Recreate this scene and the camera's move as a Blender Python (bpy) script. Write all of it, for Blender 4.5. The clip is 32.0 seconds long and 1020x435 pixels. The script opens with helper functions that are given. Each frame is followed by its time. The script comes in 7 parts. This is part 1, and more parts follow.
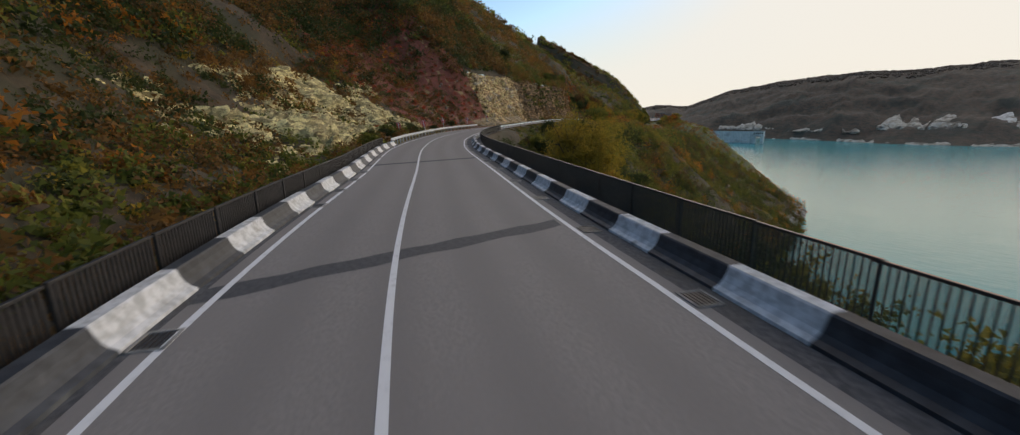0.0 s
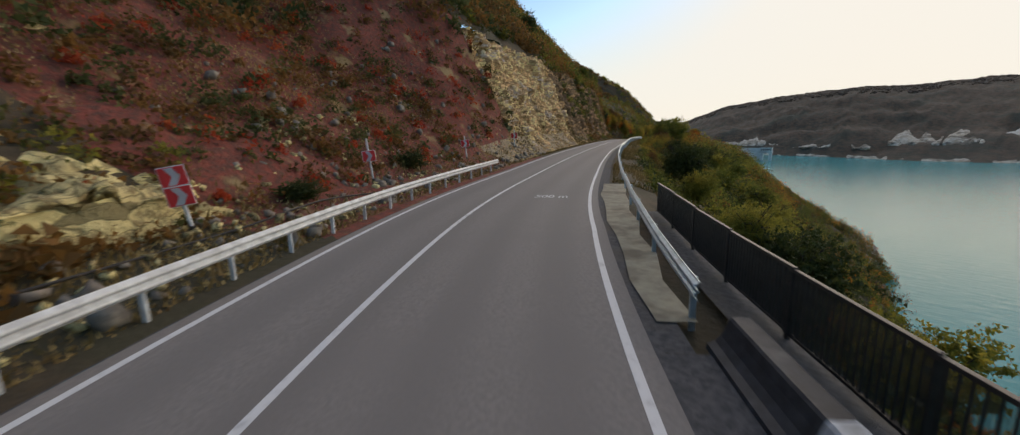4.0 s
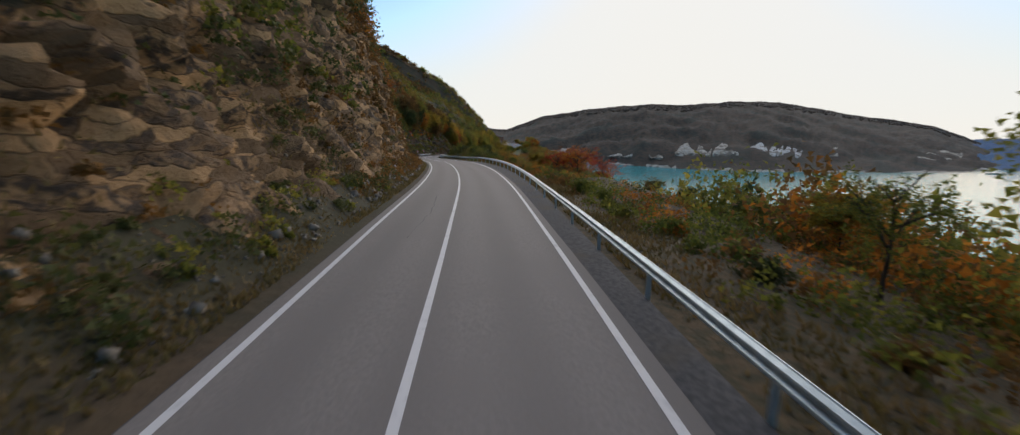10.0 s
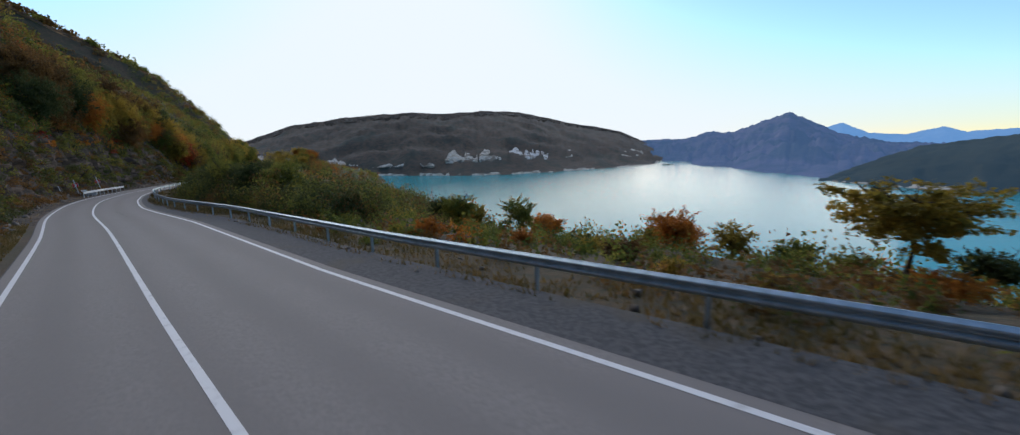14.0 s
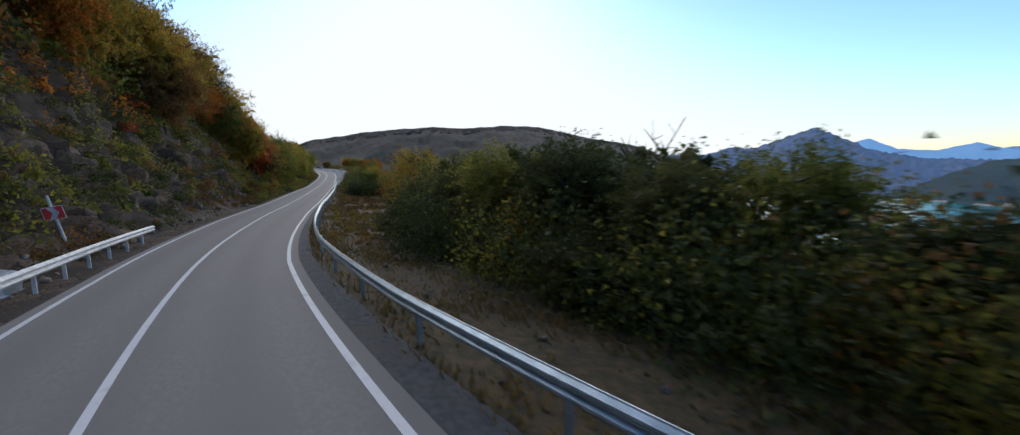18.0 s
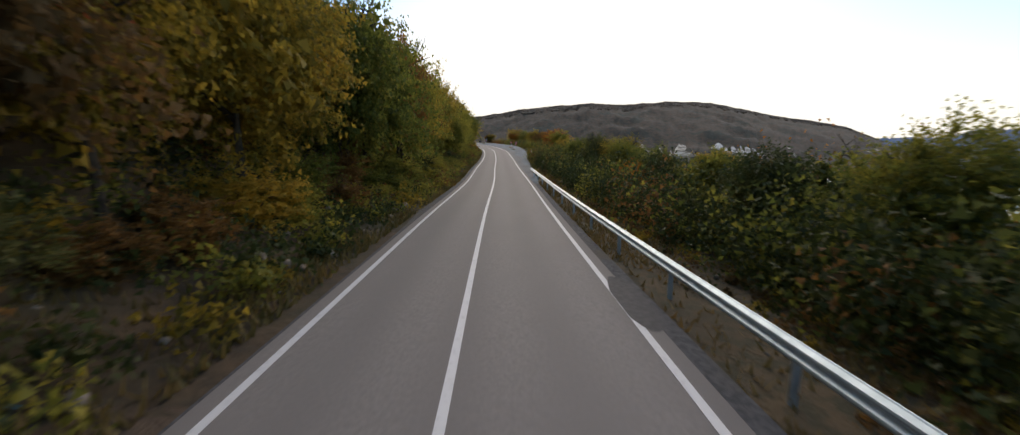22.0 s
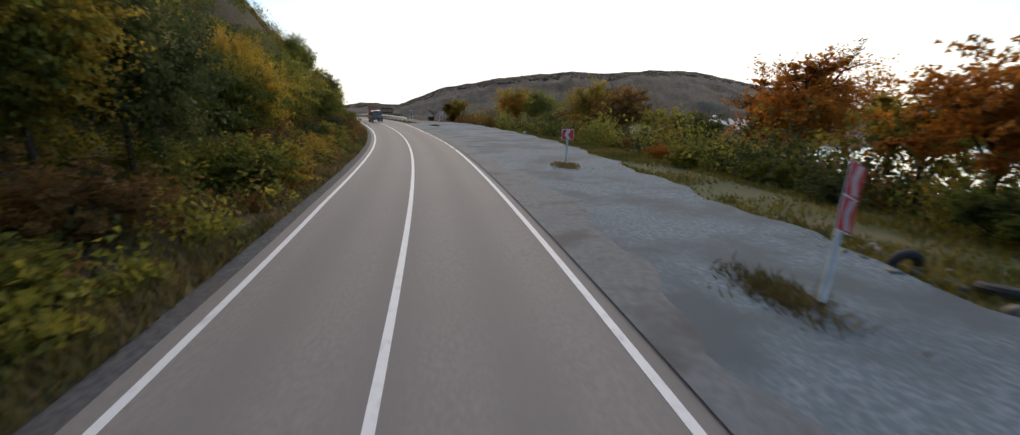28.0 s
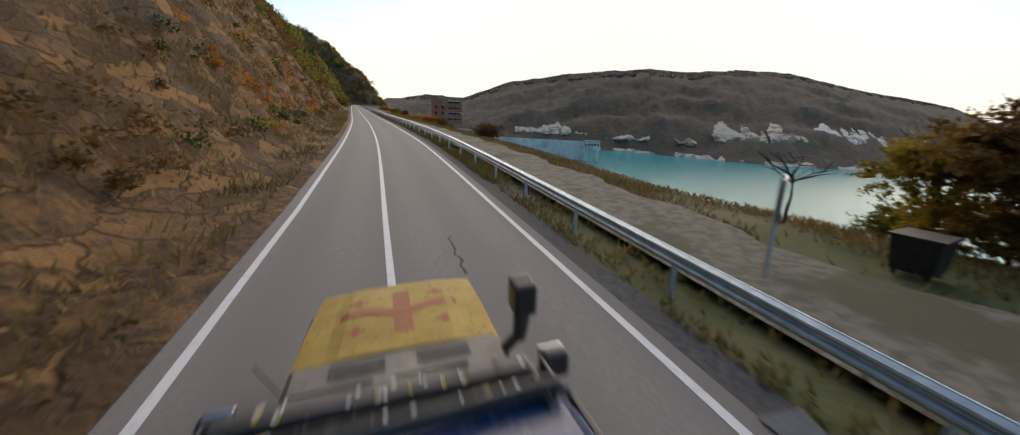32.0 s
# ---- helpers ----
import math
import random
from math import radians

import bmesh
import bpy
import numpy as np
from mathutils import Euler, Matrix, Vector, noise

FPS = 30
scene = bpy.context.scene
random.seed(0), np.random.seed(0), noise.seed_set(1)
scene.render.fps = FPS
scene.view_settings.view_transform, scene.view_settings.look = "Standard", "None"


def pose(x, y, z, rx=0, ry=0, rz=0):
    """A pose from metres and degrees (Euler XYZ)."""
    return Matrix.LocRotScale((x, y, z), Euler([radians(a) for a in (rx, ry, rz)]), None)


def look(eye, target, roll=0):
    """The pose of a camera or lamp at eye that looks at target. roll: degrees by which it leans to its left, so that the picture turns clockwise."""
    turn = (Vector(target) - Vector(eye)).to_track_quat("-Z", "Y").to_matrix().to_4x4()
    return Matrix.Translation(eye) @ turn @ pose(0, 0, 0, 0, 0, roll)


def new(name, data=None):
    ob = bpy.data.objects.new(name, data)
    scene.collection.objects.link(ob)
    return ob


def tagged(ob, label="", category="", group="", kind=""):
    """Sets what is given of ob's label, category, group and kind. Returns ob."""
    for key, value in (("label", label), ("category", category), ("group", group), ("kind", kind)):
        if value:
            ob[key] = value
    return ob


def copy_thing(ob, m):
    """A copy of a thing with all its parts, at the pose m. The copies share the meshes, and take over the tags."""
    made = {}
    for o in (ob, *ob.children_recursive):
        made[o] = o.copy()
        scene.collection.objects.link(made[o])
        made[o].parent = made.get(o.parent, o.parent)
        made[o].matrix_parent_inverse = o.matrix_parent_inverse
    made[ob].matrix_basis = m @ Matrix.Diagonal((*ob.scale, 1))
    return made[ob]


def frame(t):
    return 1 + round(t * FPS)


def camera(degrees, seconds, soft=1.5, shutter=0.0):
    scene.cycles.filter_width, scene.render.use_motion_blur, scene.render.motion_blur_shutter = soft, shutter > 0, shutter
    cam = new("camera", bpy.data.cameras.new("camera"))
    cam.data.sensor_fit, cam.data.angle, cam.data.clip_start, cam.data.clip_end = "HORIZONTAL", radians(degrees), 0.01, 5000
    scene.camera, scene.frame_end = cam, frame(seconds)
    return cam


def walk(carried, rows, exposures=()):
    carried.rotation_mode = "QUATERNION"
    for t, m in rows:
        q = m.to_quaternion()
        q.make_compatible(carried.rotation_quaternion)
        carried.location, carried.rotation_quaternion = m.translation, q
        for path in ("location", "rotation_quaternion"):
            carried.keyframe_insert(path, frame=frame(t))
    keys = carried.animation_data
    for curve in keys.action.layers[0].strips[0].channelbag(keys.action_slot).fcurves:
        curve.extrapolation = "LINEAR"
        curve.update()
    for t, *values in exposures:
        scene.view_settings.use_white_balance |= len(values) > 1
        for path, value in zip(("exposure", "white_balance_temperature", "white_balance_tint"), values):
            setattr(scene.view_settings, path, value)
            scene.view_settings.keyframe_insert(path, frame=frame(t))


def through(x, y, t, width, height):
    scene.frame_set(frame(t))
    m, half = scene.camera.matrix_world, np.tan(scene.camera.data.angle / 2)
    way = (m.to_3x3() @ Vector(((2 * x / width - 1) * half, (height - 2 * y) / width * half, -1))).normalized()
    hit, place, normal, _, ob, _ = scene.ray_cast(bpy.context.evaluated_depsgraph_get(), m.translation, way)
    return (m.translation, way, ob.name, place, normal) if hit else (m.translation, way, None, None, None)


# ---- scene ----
cam = camera(99.31, 32.0, soft=1.2, shutter=0.15)
walk(cam, [
    (0.0, look((0.03, 0.04, 3.41), (-7.35, 6.37, 1.10), -1.05)),
    (0.5, look((-7.82, 4.96, 3.48), (-15.53, 10.89, 1.14), -0.61)),
    (1.0, look((-15.61, 9.93, 3.46), (-23.43, 15.71, 1.12), -0.40)),
    (1.5, look((-23.34, 14.86, 3.41), (-31.35, 20.43, 1.21), -0.30)),
    (2.0, look((-30.95, 19.83, 3.36), (-39.11, 25.25, 1.35), -0.32)),
    (2.5, look((-38.35, 24.98, 3.36), (-46.59, 30.31, 1.42), -0.51)),
    (3.0, look((-45.55, 30.29, 3.36), (-53.83, 35.57, 1.45), -0.59)),
    (3.5, look((-52.50, 35.75, 3.36), (-60.47, 41.50, 1.46), -0.82)),
    (4.0, look((-59.07, 41.44, 3.40), (-66.40, 47.96, 1.44), -1.21)),
    (4.5, look((-65.15, 47.54, 3.49), (-71.98, 54.57, 1.49), -1.05)),
    (5.0, look((-70.91, 54.35, 3.58), (-77.44, 61.64, 1.55), -0.75)),
    (5.5, look((-76.45, 61.72, 3.66), (-82.79, 69.18, 1.63), -0.54)),
    (6.0, look((-81.85, 69.52, 3.73), (-87.98, 77.17, 1.74), -0.43)),
    (6.5, look((-87.18, 77.66, 3.84), (-93.01, 85.54, 1.88), -0.36)),
    (7.0, look((-92.51, 86.03, 3.94), (-97.82, 94.29, 2.04), -0.17)),
    (7.5, look((-97.85, 94.59, 3.98), (-102.90, 103.01, 2.07), -0.13)),
    (8.0, look((-103.18, 103.33, 3.97), (-108.04, 111.85, 2.04), -0.13)),
    (8.5, look((-108.46, 112.22, 3.92), (-113.21, 120.81, 1.98), 0.01)),
    (9.0, look((-113.84, 121.16, 3.82), (-118.47, 129.81, 1.90), 0.16)),
    (9.5, look((-119.25, 130.18, 3.72), (-123.69, 138.93, 1.82), 0.30)),
    (10.0, look((-124.77, 139.21, 3.61), (-129.04, 148.06, 1.73), 0.57)),
    (10.5, look((-130.45, 148.22, 3.49), (-133.87, 157.43, 1.61), 0.27)),
    (11.0, look((-136.24, 157.14, 3.33), (-138.16, 166.77, 1.45), 0.03)),
    (11.5, look((-142.21, 165.87, 3.12), (-143.55, 175.60, 1.24), -0.20)),
    (12.0, look((-148.21, 174.39, 2.87), (-149.14, 184.18, 1.02), -0.35)),
    (12.5, look((-154.05, 182.65, 2.66), (-154.55, 192.46, 0.83), -0.72)),
    (13.0, look((-159.84, 190.61, 2.42), (-159.80, 200.45, 0.64), -1.15)),
    (13.5, look((-165.74, 198.29, 2.12), (-165.22, 208.13, 0.40), -1.38)),
    (14.0, look((-171.65, 205.72, 1.73), (-170.80, 215.54, 0.04), -1.12)),
    (14.5, look((-177.54, 212.98, 1.33), (-176.52, 222.79, -0.34), -0.98)),
    (15.0, look((-183.40, 220.16, 0.94), (-182.31, 229.96, -0.71), -1.16)),
    (15.5, look((-189.22, 227.35, 0.54), (-188.15, 237.17, -1.04), -1.52)),
    (16.0, look((-194.97, 234.65, 0.16), (-193.95, 244.48, -1.35), -1.09)),
    (16.5, look((-200.60, 242.09, -0.15), (-199.59, 251.93, -1.61), -0.79)),
    (17.0, look((-206.10, 249.70, -0.45), (-205.14, 259.54, -1.89), -0.88)),
    (17.5, look((-211.61, 257.59, -0.93), (-210.63, 267.43, -2.40), -1.29)),
    (18.0, look((-216.83, 265.83, -1.40), (-216.21, 275.73, -2.73), -0.99)),
    (18.5, look((-221.45, 274.28, -1.63), (-221.60, 284.20, -2.84), -0.82)),
    (19.0, look((-225.61, 283.06, -1.86), (-226.31, 292.97, -3.02), -0.79)),
    (19.5, look((-229.55, 292.11, -2.24), (-230.60, 302.00, -3.32), -0.88)),
    (20.0, look((-233.22, 301.21, -2.60), (-234.84, 311.02, -3.64), -1.22)),
    (20.5, look((-236.28, 310.41, -2.79), (-238.49, 320.09, -3.98), -0.64)),
    (21.0, look((-239.19, 319.66, -2.95), (-241.71, 329.23, -4.39), -0.03)),
    (21.5, look((-242.09, 328.94, -3.14), (-244.74, 338.44, -4.79), 0.00)),
    (22.0, look((-244.88, 338.29, -3.33), (-247.55, 347.76, -5.10), 0.01)),
    (22.5, look((-247.59, 347.72, -3.52), (-250.28, 357.18, -5.35), -0.03)),
    (23.0, look((-250.22, 357.30, -3.68), (-252.92, 366.74, -5.56), -0.09)),
    (23.5, look((-252.85, 366.99, -3.83), (-255.51, 376.44, -5.75), -0.08)),
    (24.0, look((-255.71, 376.75, -3.95), (-258.25, 386.20, -6.02), -0.09)),
    (24.5, look((-258.70, 386.60, -4.02), (-261.07, 396.05, -6.25), -0.14)),
    (25.0, look((-261.78, 396.55, -3.96), (-264.03, 406.00, -6.31), -0.19)),
    (25.5, look((-264.92, 406.58, -3.88), (-267.12, 416.04, -6.27), -0.26)),
    (26.0, look((-268.17, 416.69, -3.77), (-270.34, 426.15, -6.18), -0.34)),
    (26.5, look((-271.51, 426.86, -3.63), (-273.66, 436.34, -6.01), -0.45)),
    (27.0, look((-274.97, 437.08, -3.47), (-277.04, 446.59, -5.78), -0.52)),
    (27.5, look((-278.65, 447.24, -3.30), (-280.69, 456.75, -5.64), -0.37)),
    (28.0, look((-282.59, 457.26, -3.14), (-284.68, 466.75, -5.51), -0.22)),
    (28.5, look((-286.72, 467.04, -2.95), (-288.75, 476.55, -5.26), -0.12)),
    (29.0, look((-291.05, 476.59, -2.77), (-293.06, 486.10, -5.08), 0.04)),
    (29.5, look((-295.64, 485.89, -2.60), (-298.09, 495.27, -5.04), 0.31)),
    (30.0, look((-300.49, 494.95, -2.42), (-303.32, 504.21, -4.93), 0.65)),
    (30.5, look((-305.56, 503.79, -2.24), (-308.62, 512.97, -4.75), 1.02)),
    (31.0, look((-310.94, 512.35, -2.04), (-314.19, 521.48, -4.54), 1.12)),
    (31.5, look((-316.60, 520.65, -1.81), (-319.88, 529.76, -4.31), 1.44)),
    (32.0, look((-322.48, 528.72, -1.59), (-325.75, 537.84, -4.06), 2.04)),
], exposures=[(0.0, 0.72, 6800, 11), (4.0, 0.78, 6850, 11), (9.0, 0.75, 6600, 11), (11.0, 0.78, 6050, 10), (13.5, 0.82, 5650, 9), (16.0, 0.9, 5550, 9), (17.5, 0.95, 5600, 9), (20.0, 1.05, 6500, 11), (23.0, 1.15, 6800, 11), (28.0, 1.22, 6850, 11), (30.5, 1.1, 6950, 11), (32.0, 1.08, 7000, 11)])

# ---- sky and light ----
LAKE = -80.0
SUN_AZ = -6.0          # degrees clockwise from +Y
SUN_EL = 10.0
world = bpy.data.worlds.new("evening_sky")
scene.world = world
world.use_nodes = True
wn = world.node_tree.nodes
wl = world.node_tree.links
sky = wn.new("ShaderNodeTexSky")
sky.sky_type = 'NISHITA'
sky.sun_disc = False
sky.sun_elevation = radians(SUN_EL)
sky.sun_rotation = radians(SUN_AZ)
sky.altitude = 800
sky.air_density = 1.0
sky.dust_density = 0.8
sky.ozone_density = 2.2
bg = wn["Background"]
bg.inputs["Strength"].default_value = 0.135
# thin evening haze: the glow round the hidden sun is spread out and levelled, its hue kept
split = wn.new("ShaderNodeSeparateColor")
wl.new(sky.outputs[0], split.inputs[0])
level = wn.new("ShaderNodeMath")
level.operation = 'DIVIDE'
level.inputs[0].default_value = 3.9
wl.new(split.outputs[1], level.inputs[1])
cap = wn.new("ShaderNodeMath")
cap.operation = 'MINIMUM'
cap.inputs[1].default_value = 1.0
wl.new(level.outputs[0], cap.inputs[0])
haze = wn.new("ShaderNodeVectorMath")
haze.operation = 'SCALE'
wl.new(sky.outputs[0], haze.inputs[0])
wl.new(cap.outputs[0], haze.inputs["Scale"])
amount = wn.new("ShaderNodeMapRange")
amount.inputs["From Min"].default_value = 1.0
amount.inputs["From Max"].default_value = 0.5
amount.inputs["To Max"].default_value = 0.92
wl.new(cap.outputs[0], amount.inputs["Value"])
veil = wn.new("ShaderNodeMix")
veil.data_type = 'RGBA'
veil.inputs[7].default_value = (3.95, 3.88, 3.66, 1)
wl.new(amount.outputs[0], veil.inputs[0])
wl.new(haze.outputs[0], veil.inputs[6])
wl.new(veil.outputs[2], bg.inputs["Color"])
sun_data = bpy.data.lights.new("sun", 'SUN')
sun_data.energy = 1.85
sun_data.angle = radians(105)
sun_data.color = (1.0, 0.78, 0.52)
sun = new("sun", sun_data)
_a, _e = radians(SUN_AZ), radians(SUN_EL)
sun.matrix_world = look((0, 0, 100), (-math.sin(_a) * math.cos(_e) * 50, -math.cos(_a) * math.cos(_e) * 50, 100 - math.sin(_e) * 50))


# ---- materials ----
def material(name, base, second=None, scale=1.0, rough=0.8, metal=0.0, bump=0.0, bump_scale=20.0, spread=(0.35, 0.65), third=None, third_scale=0.15, third_spread=(0.5, 0.7), detail=6.0, spec=0.5, random=0.0, coat=0.0, cracks=0.0):
    """Principled surface: base mottled into second at a fine scale and into third at a wide one, with relief."""
    m = bpy.data.materials.new(name)
    m.use_nodes = True
    n, l = m.node_tree.nodes, m.node_tree.links
    p = n["Principled BSDF"]
    p.inputs["Roughness"].default_value = rough
    p.inputs["Metallic"].default_value = metal
    p.inputs["Specular IOR Level"].default_value = spec
    p.inputs["Coat Weight"].default_value = coat
    geo = n.new("ShaderNodeNewGeometry")

    def noisy(sc, det):
        t = n.new("ShaderNodeTexNoise")
        t.inputs["Scale"].default_value = sc
        t.inputs["Detail"].default_value = det
        t.inputs["Roughness"].default_value = 0.62
        l.new(geo.outputs["Position"], t.inputs["Vector"])
        return t.outputs["Fac"]

    def ramp(fac, lo, hi):
        r = n.new("ShaderNodeMapRange")
        r.inputs["From Min"].default_value = lo
        r.inputs["From Max"].default_value = hi
        r.interpolation_type = 'SMOOTHSTEP'
        l.new(fac, r.inputs["Value"])
        return r.outputs[0]

    def mix(fac, a, b):
        x = n.new("ShaderNodeMix")
        x.data_type = 'RGBA'
        for sock, v in ((x.inputs[6], a), (x.inputs[7], b)):
            if isinstance(v, tuple):
                sock.default_value = (*v, 1)
            else:
                l.new(v, sock)
        l.new(fac, x.inputs[0])
        return x.outputs[2]

    col = base
    if second:
        col = mix(ramp(noisy(scale, detail), *spread), col, second)
    if third:
        col = mix(ramp(noisy(third_scale, 3.0), *third_spread), col, third)
    crack = None
    if cracks:
        mp = n.new("ShaderNodeMapping")
        mp.inputs["Rotation"].default_value = (0.55, 0.35, 0.2)
        mp.inputs["Scale"].default_value = (cracks * 0.6, cracks * 0.6, cracks * 2.3)
        warp = n.new("ShaderNodeVectorMath")
        warp.operation = 'MULTIPLY_ADD'
        wob = n.new("ShaderNodeTexNoise")
        wob.inputs["Scale"].default_value = 1.3
        wob.inputs["Detail"].default_value = 4.0
        l.new(geo.outputs["Position"], wob.inputs["Vector"])
        l.new(wob.outputs["Color"], warp.inputs[0])
        warp.inputs[1].default_value = (0.75, 0.75, 0.75)
        l.new(geo.outputs["Position"], warp.inputs[2])
        l.new(warp.outputs[0], mp.inputs["Vector"])
        vo = n.new("ShaderNodeTexVoronoi")
        vo.feature = 'DISTANCE_TO_EDGE'
        vo.inputs["Scale"].default_value = 1.0
        l.new(mp.outputs[0], vo.inputs["Vector"])
        cell = n.new("ShaderNodeTexVoronoi")
        cell.inputs["Scale"].default_value = 1.0
        l.new(mp.outputs[0], cell.inputs["Vector"])
        tone = n.new("ShaderNodeSeparateColor")
        l.new(cell.outputs["Color"], tone.inputs[0])
        dim = tuple(c * 0.42 for c in base)
        pale = tuple(min(0.8, c * 1.25) for c in base)
        col = mix(ramp(tone.outputs[0], 0.5, 0.75), col, pale)
        col = mix(ramp(tone.outputs[1], 0.55, 0.8), col, dim)
        crack = ramp(vo.outputs["Distance"], -0.01, 0.06)
        col = mix(crack, tuple(c * 0.38 for c in base), col)
    if random:
        info = n.new("ShaderNodeObjectInfo")
        h = n.new("ShaderNodeHueSaturation")
        r = n.new("ShaderNodeMapRange")
        r.inputs["To Min"].default_value = 1 - random
        r.inputs["To Max"].default_value = 1 + random
        l.new(info.outputs["Random"], r.inputs["Value"])
        l.new(r.outputs[0], h.inputs["Value"])
        if isinstance(col, tuple):
            h.inputs["Color"].default_value = (*col, 1)
        else:
            l.new(col, h.inputs["Color"])
        col = h.outputs[0]
    if isinstance(col, tuple):
        p.inputs["Base Color"].default_value = (*col, 1)
    else:
        l.new(col, p.inputs["Base Color"])
    if bump:
        b = n.new("ShaderNodeBump")
        b.inputs["Strength"].default_value = 0.6
        b.inputs["Distance"].default_value = bump
        if crack is not None:
            total = n.new("ShaderNodeMath")
            total.operation = 'MULTIPLY_ADD'
            l.new(crack, total.inputs[0])
            total.inputs[1].default_value = 0.5
            l.new(noisy(bump_scale, 5.0), total.inputs[2])
            l.new(total.outputs[0], b.inputs["Height"])
        else:
            l.new(noisy(bump_scale, 5.0), b.inputs["Height"])
        l.new(b.outputs[0], p.inputs["Normal"])
    return m


def leaf_material(name, a, b, c, through=0.45):
    """Leaves: colour varies leaf by leaf and plant by plant; some light passes through."""
    m = bpy.data.materials.new(name)
    m.use_nodes = True
    n, l = m.node_tree.nodes, m.node_tree.links
    p = n["Principled BSDF"]
    p.inputs["Roughness"].default_value = 0.65
    p.inputs["Specular IOR Level"].default_value = 0.25
    geo = n.new("ShaderNodeNewGeometry")
    info = n.new("ShaderNodeObjectInfo")
    ns = n.new("ShaderNodeTexNoise")
    ns.inputs["Scale"].default_value = 0.35
    ns.inputs["Detail"].default_value = 3
    l.new(geo.outputs["Position"], ns.inputs["Vector"])
    add = n.new("ShaderNodeMath")
    add.operation = 'MULTIPLY_ADD'
    l.new(geo.outputs["Random Per Island"], add.inputs[0])
    add.inputs[1].default_value = 0.35
    sub = n.new("ShaderNodeMath")
    sub.operation = 'MULTIPLY_ADD'
    l.new(ns.outputs["Fac"], sub.inputs[0])
    sub.inputs[1].default_value = 1.1
    sub.inputs[2].default_value = -0.3
    l.new(sub.outputs[0], add.inputs[2])
    add2 = n.new("ShaderNodeMath")
    add2.operation = 'MULTIPLY_ADD'
    l.new(info.outputs["Random"], add2.inputs[0])
    add2.inputs[1].default_value = 0.3
    l.new(add.outputs[0], add2.inputs[2])
    cr = n.new("ShaderNodeValToRGB")
    cr.color_ramp.elements[0].position = 0.25
    cr.color_ramp.elements[0].color = (*a, 1)
    cr.color_ramp.elements[1].position = 0.9
    cr.color_ramp.elements[1].color = (*c, 1)
    e = cr.color_ramp.elements.new(0.55)
    e.color = (*b, 1)
    l.new(add2.outputs[0], cr.inputs[0])
    l.new(cr.outputs[0], p.inputs["Base Color"])
    tr = n.new("ShaderNodeBsdfTranslucent")
    l.new(cr.outputs[0], tr.inputs["Color"])
    mx = n.new("ShaderNodeMixShader")
    mx.inputs[0].default_value = through
    l.new(p.outputs[0], mx.inputs[1])
    l.new(tr.outputs[0], mx.inputs[2])
    l.new(mx.outputs[0], n["Material Output"].inputs[0])
    return m


def track_wear(m, dark):
    """Wheel tracks polished darker along the lanes, by the distance across the road."""
    n, l = m.node_tree.nodes, m.node_tree.links
    p = n["Principled BSDF"]
    src = p.inputs["Base Color"].links[0].from_socket
    at_ = n.new("ShaderNodeAttribute")
    at_.attribute_name = "across"
    w = n.new("ShaderNodeMath")
    w.operation = 'COSINE'
    k = n.new("ShaderNodeMath")
    k.operation = 'MULTIPLY'
    k.inputs[1].default_value = 3.6
    l.new(at_.outputs["Fac"], k.inputs[0])
    l.new(k.outputs[0], w.inputs[0])
    geo = n.new("ShaderNodeNewGeometry")
    ns = n.new("ShaderNodeTexNoise")
    ns.inputs["Scale"].default_value = 0.25
    l.new(geo.outputs["Position"], ns.inputs["Vector"])
    mu = n.new("ShaderNodeMath")
    mu.operation = 'MULTIPLY'
    l.new(w.outputs[0], mu.inputs[0])
    l.new(ns.outputs["Fac"], mu.inputs[1])
    r = n.new("ShaderNodeMapRange")
    r.inputs["From Min"].default_value = -0.4
    r.inputs["From Max"].default_value = 0.5
    r.inputs["To Max"].default_value = 0.8
    l.new(mu.outputs[0], r.inputs["Value"])
    x = n.new("ShaderNodeMix")
    x.data_type = 'RGBA'
    l.new(r.outputs[0], x.inputs[0])
    l.new(src, x.inputs[6])
    x.inputs[7].default_value = (*dark, 1)
    l.new(x.outputs[2], p.inputs["Base Color"])


ASPHALT = material("asphalt", (0.25, 0.228, 0.212), (0.195, 0.178, 0.166), 14.0, 0.8, bump=0.004, bump_scale=90, third=(0.215, 0.196, 0.183), third_scale=0.3, spread=(0.3, 0.7))
track_wear(ASPHALT, (0.19, 0.174, 0.163))
SHOULDER = material("dark_gravel_shoulder", (0.045, 0.047, 0.052), (0.1, 0.1, 0.105), 9.0, 0.9, bump=0.02, bump_scale=35, third=(0.085, 0.075, 0.06), third_scale=0.4)
GRAVEL = material("grey_gravel", (0.1, 0.138, 0.162), (0.195, 0.238, 0.262), 9.0, 0.9, bump=0.02, bump_scale=28, third=(0.08, 0.1, 0.112), third_scale=0.3, spread=(0.4, 0.66), third_spread=(0.42, 0.66), detail=9.0)
PAINT = material("road_paint", (0.72, 0.72, 0.72), (0.5, 0.5, 0.5), 6.0, 0.6, spread=(0.5, 0.8), third=(0.4, 0.4, 0.4), third_scale=1.2, third_spread=(0.62, 0.8))
WHITE_PAINT = material("white_kerb_paint", (0.72, 0.73, 0.74), (0.45, 0.46, 0.46), 5.0, 0.6, bump=0.006, bump_scale=25, third=(0.3, 0.29, 0.27), third_scale=1.6, third_spread=(0.58, 0.75), random=0.08)
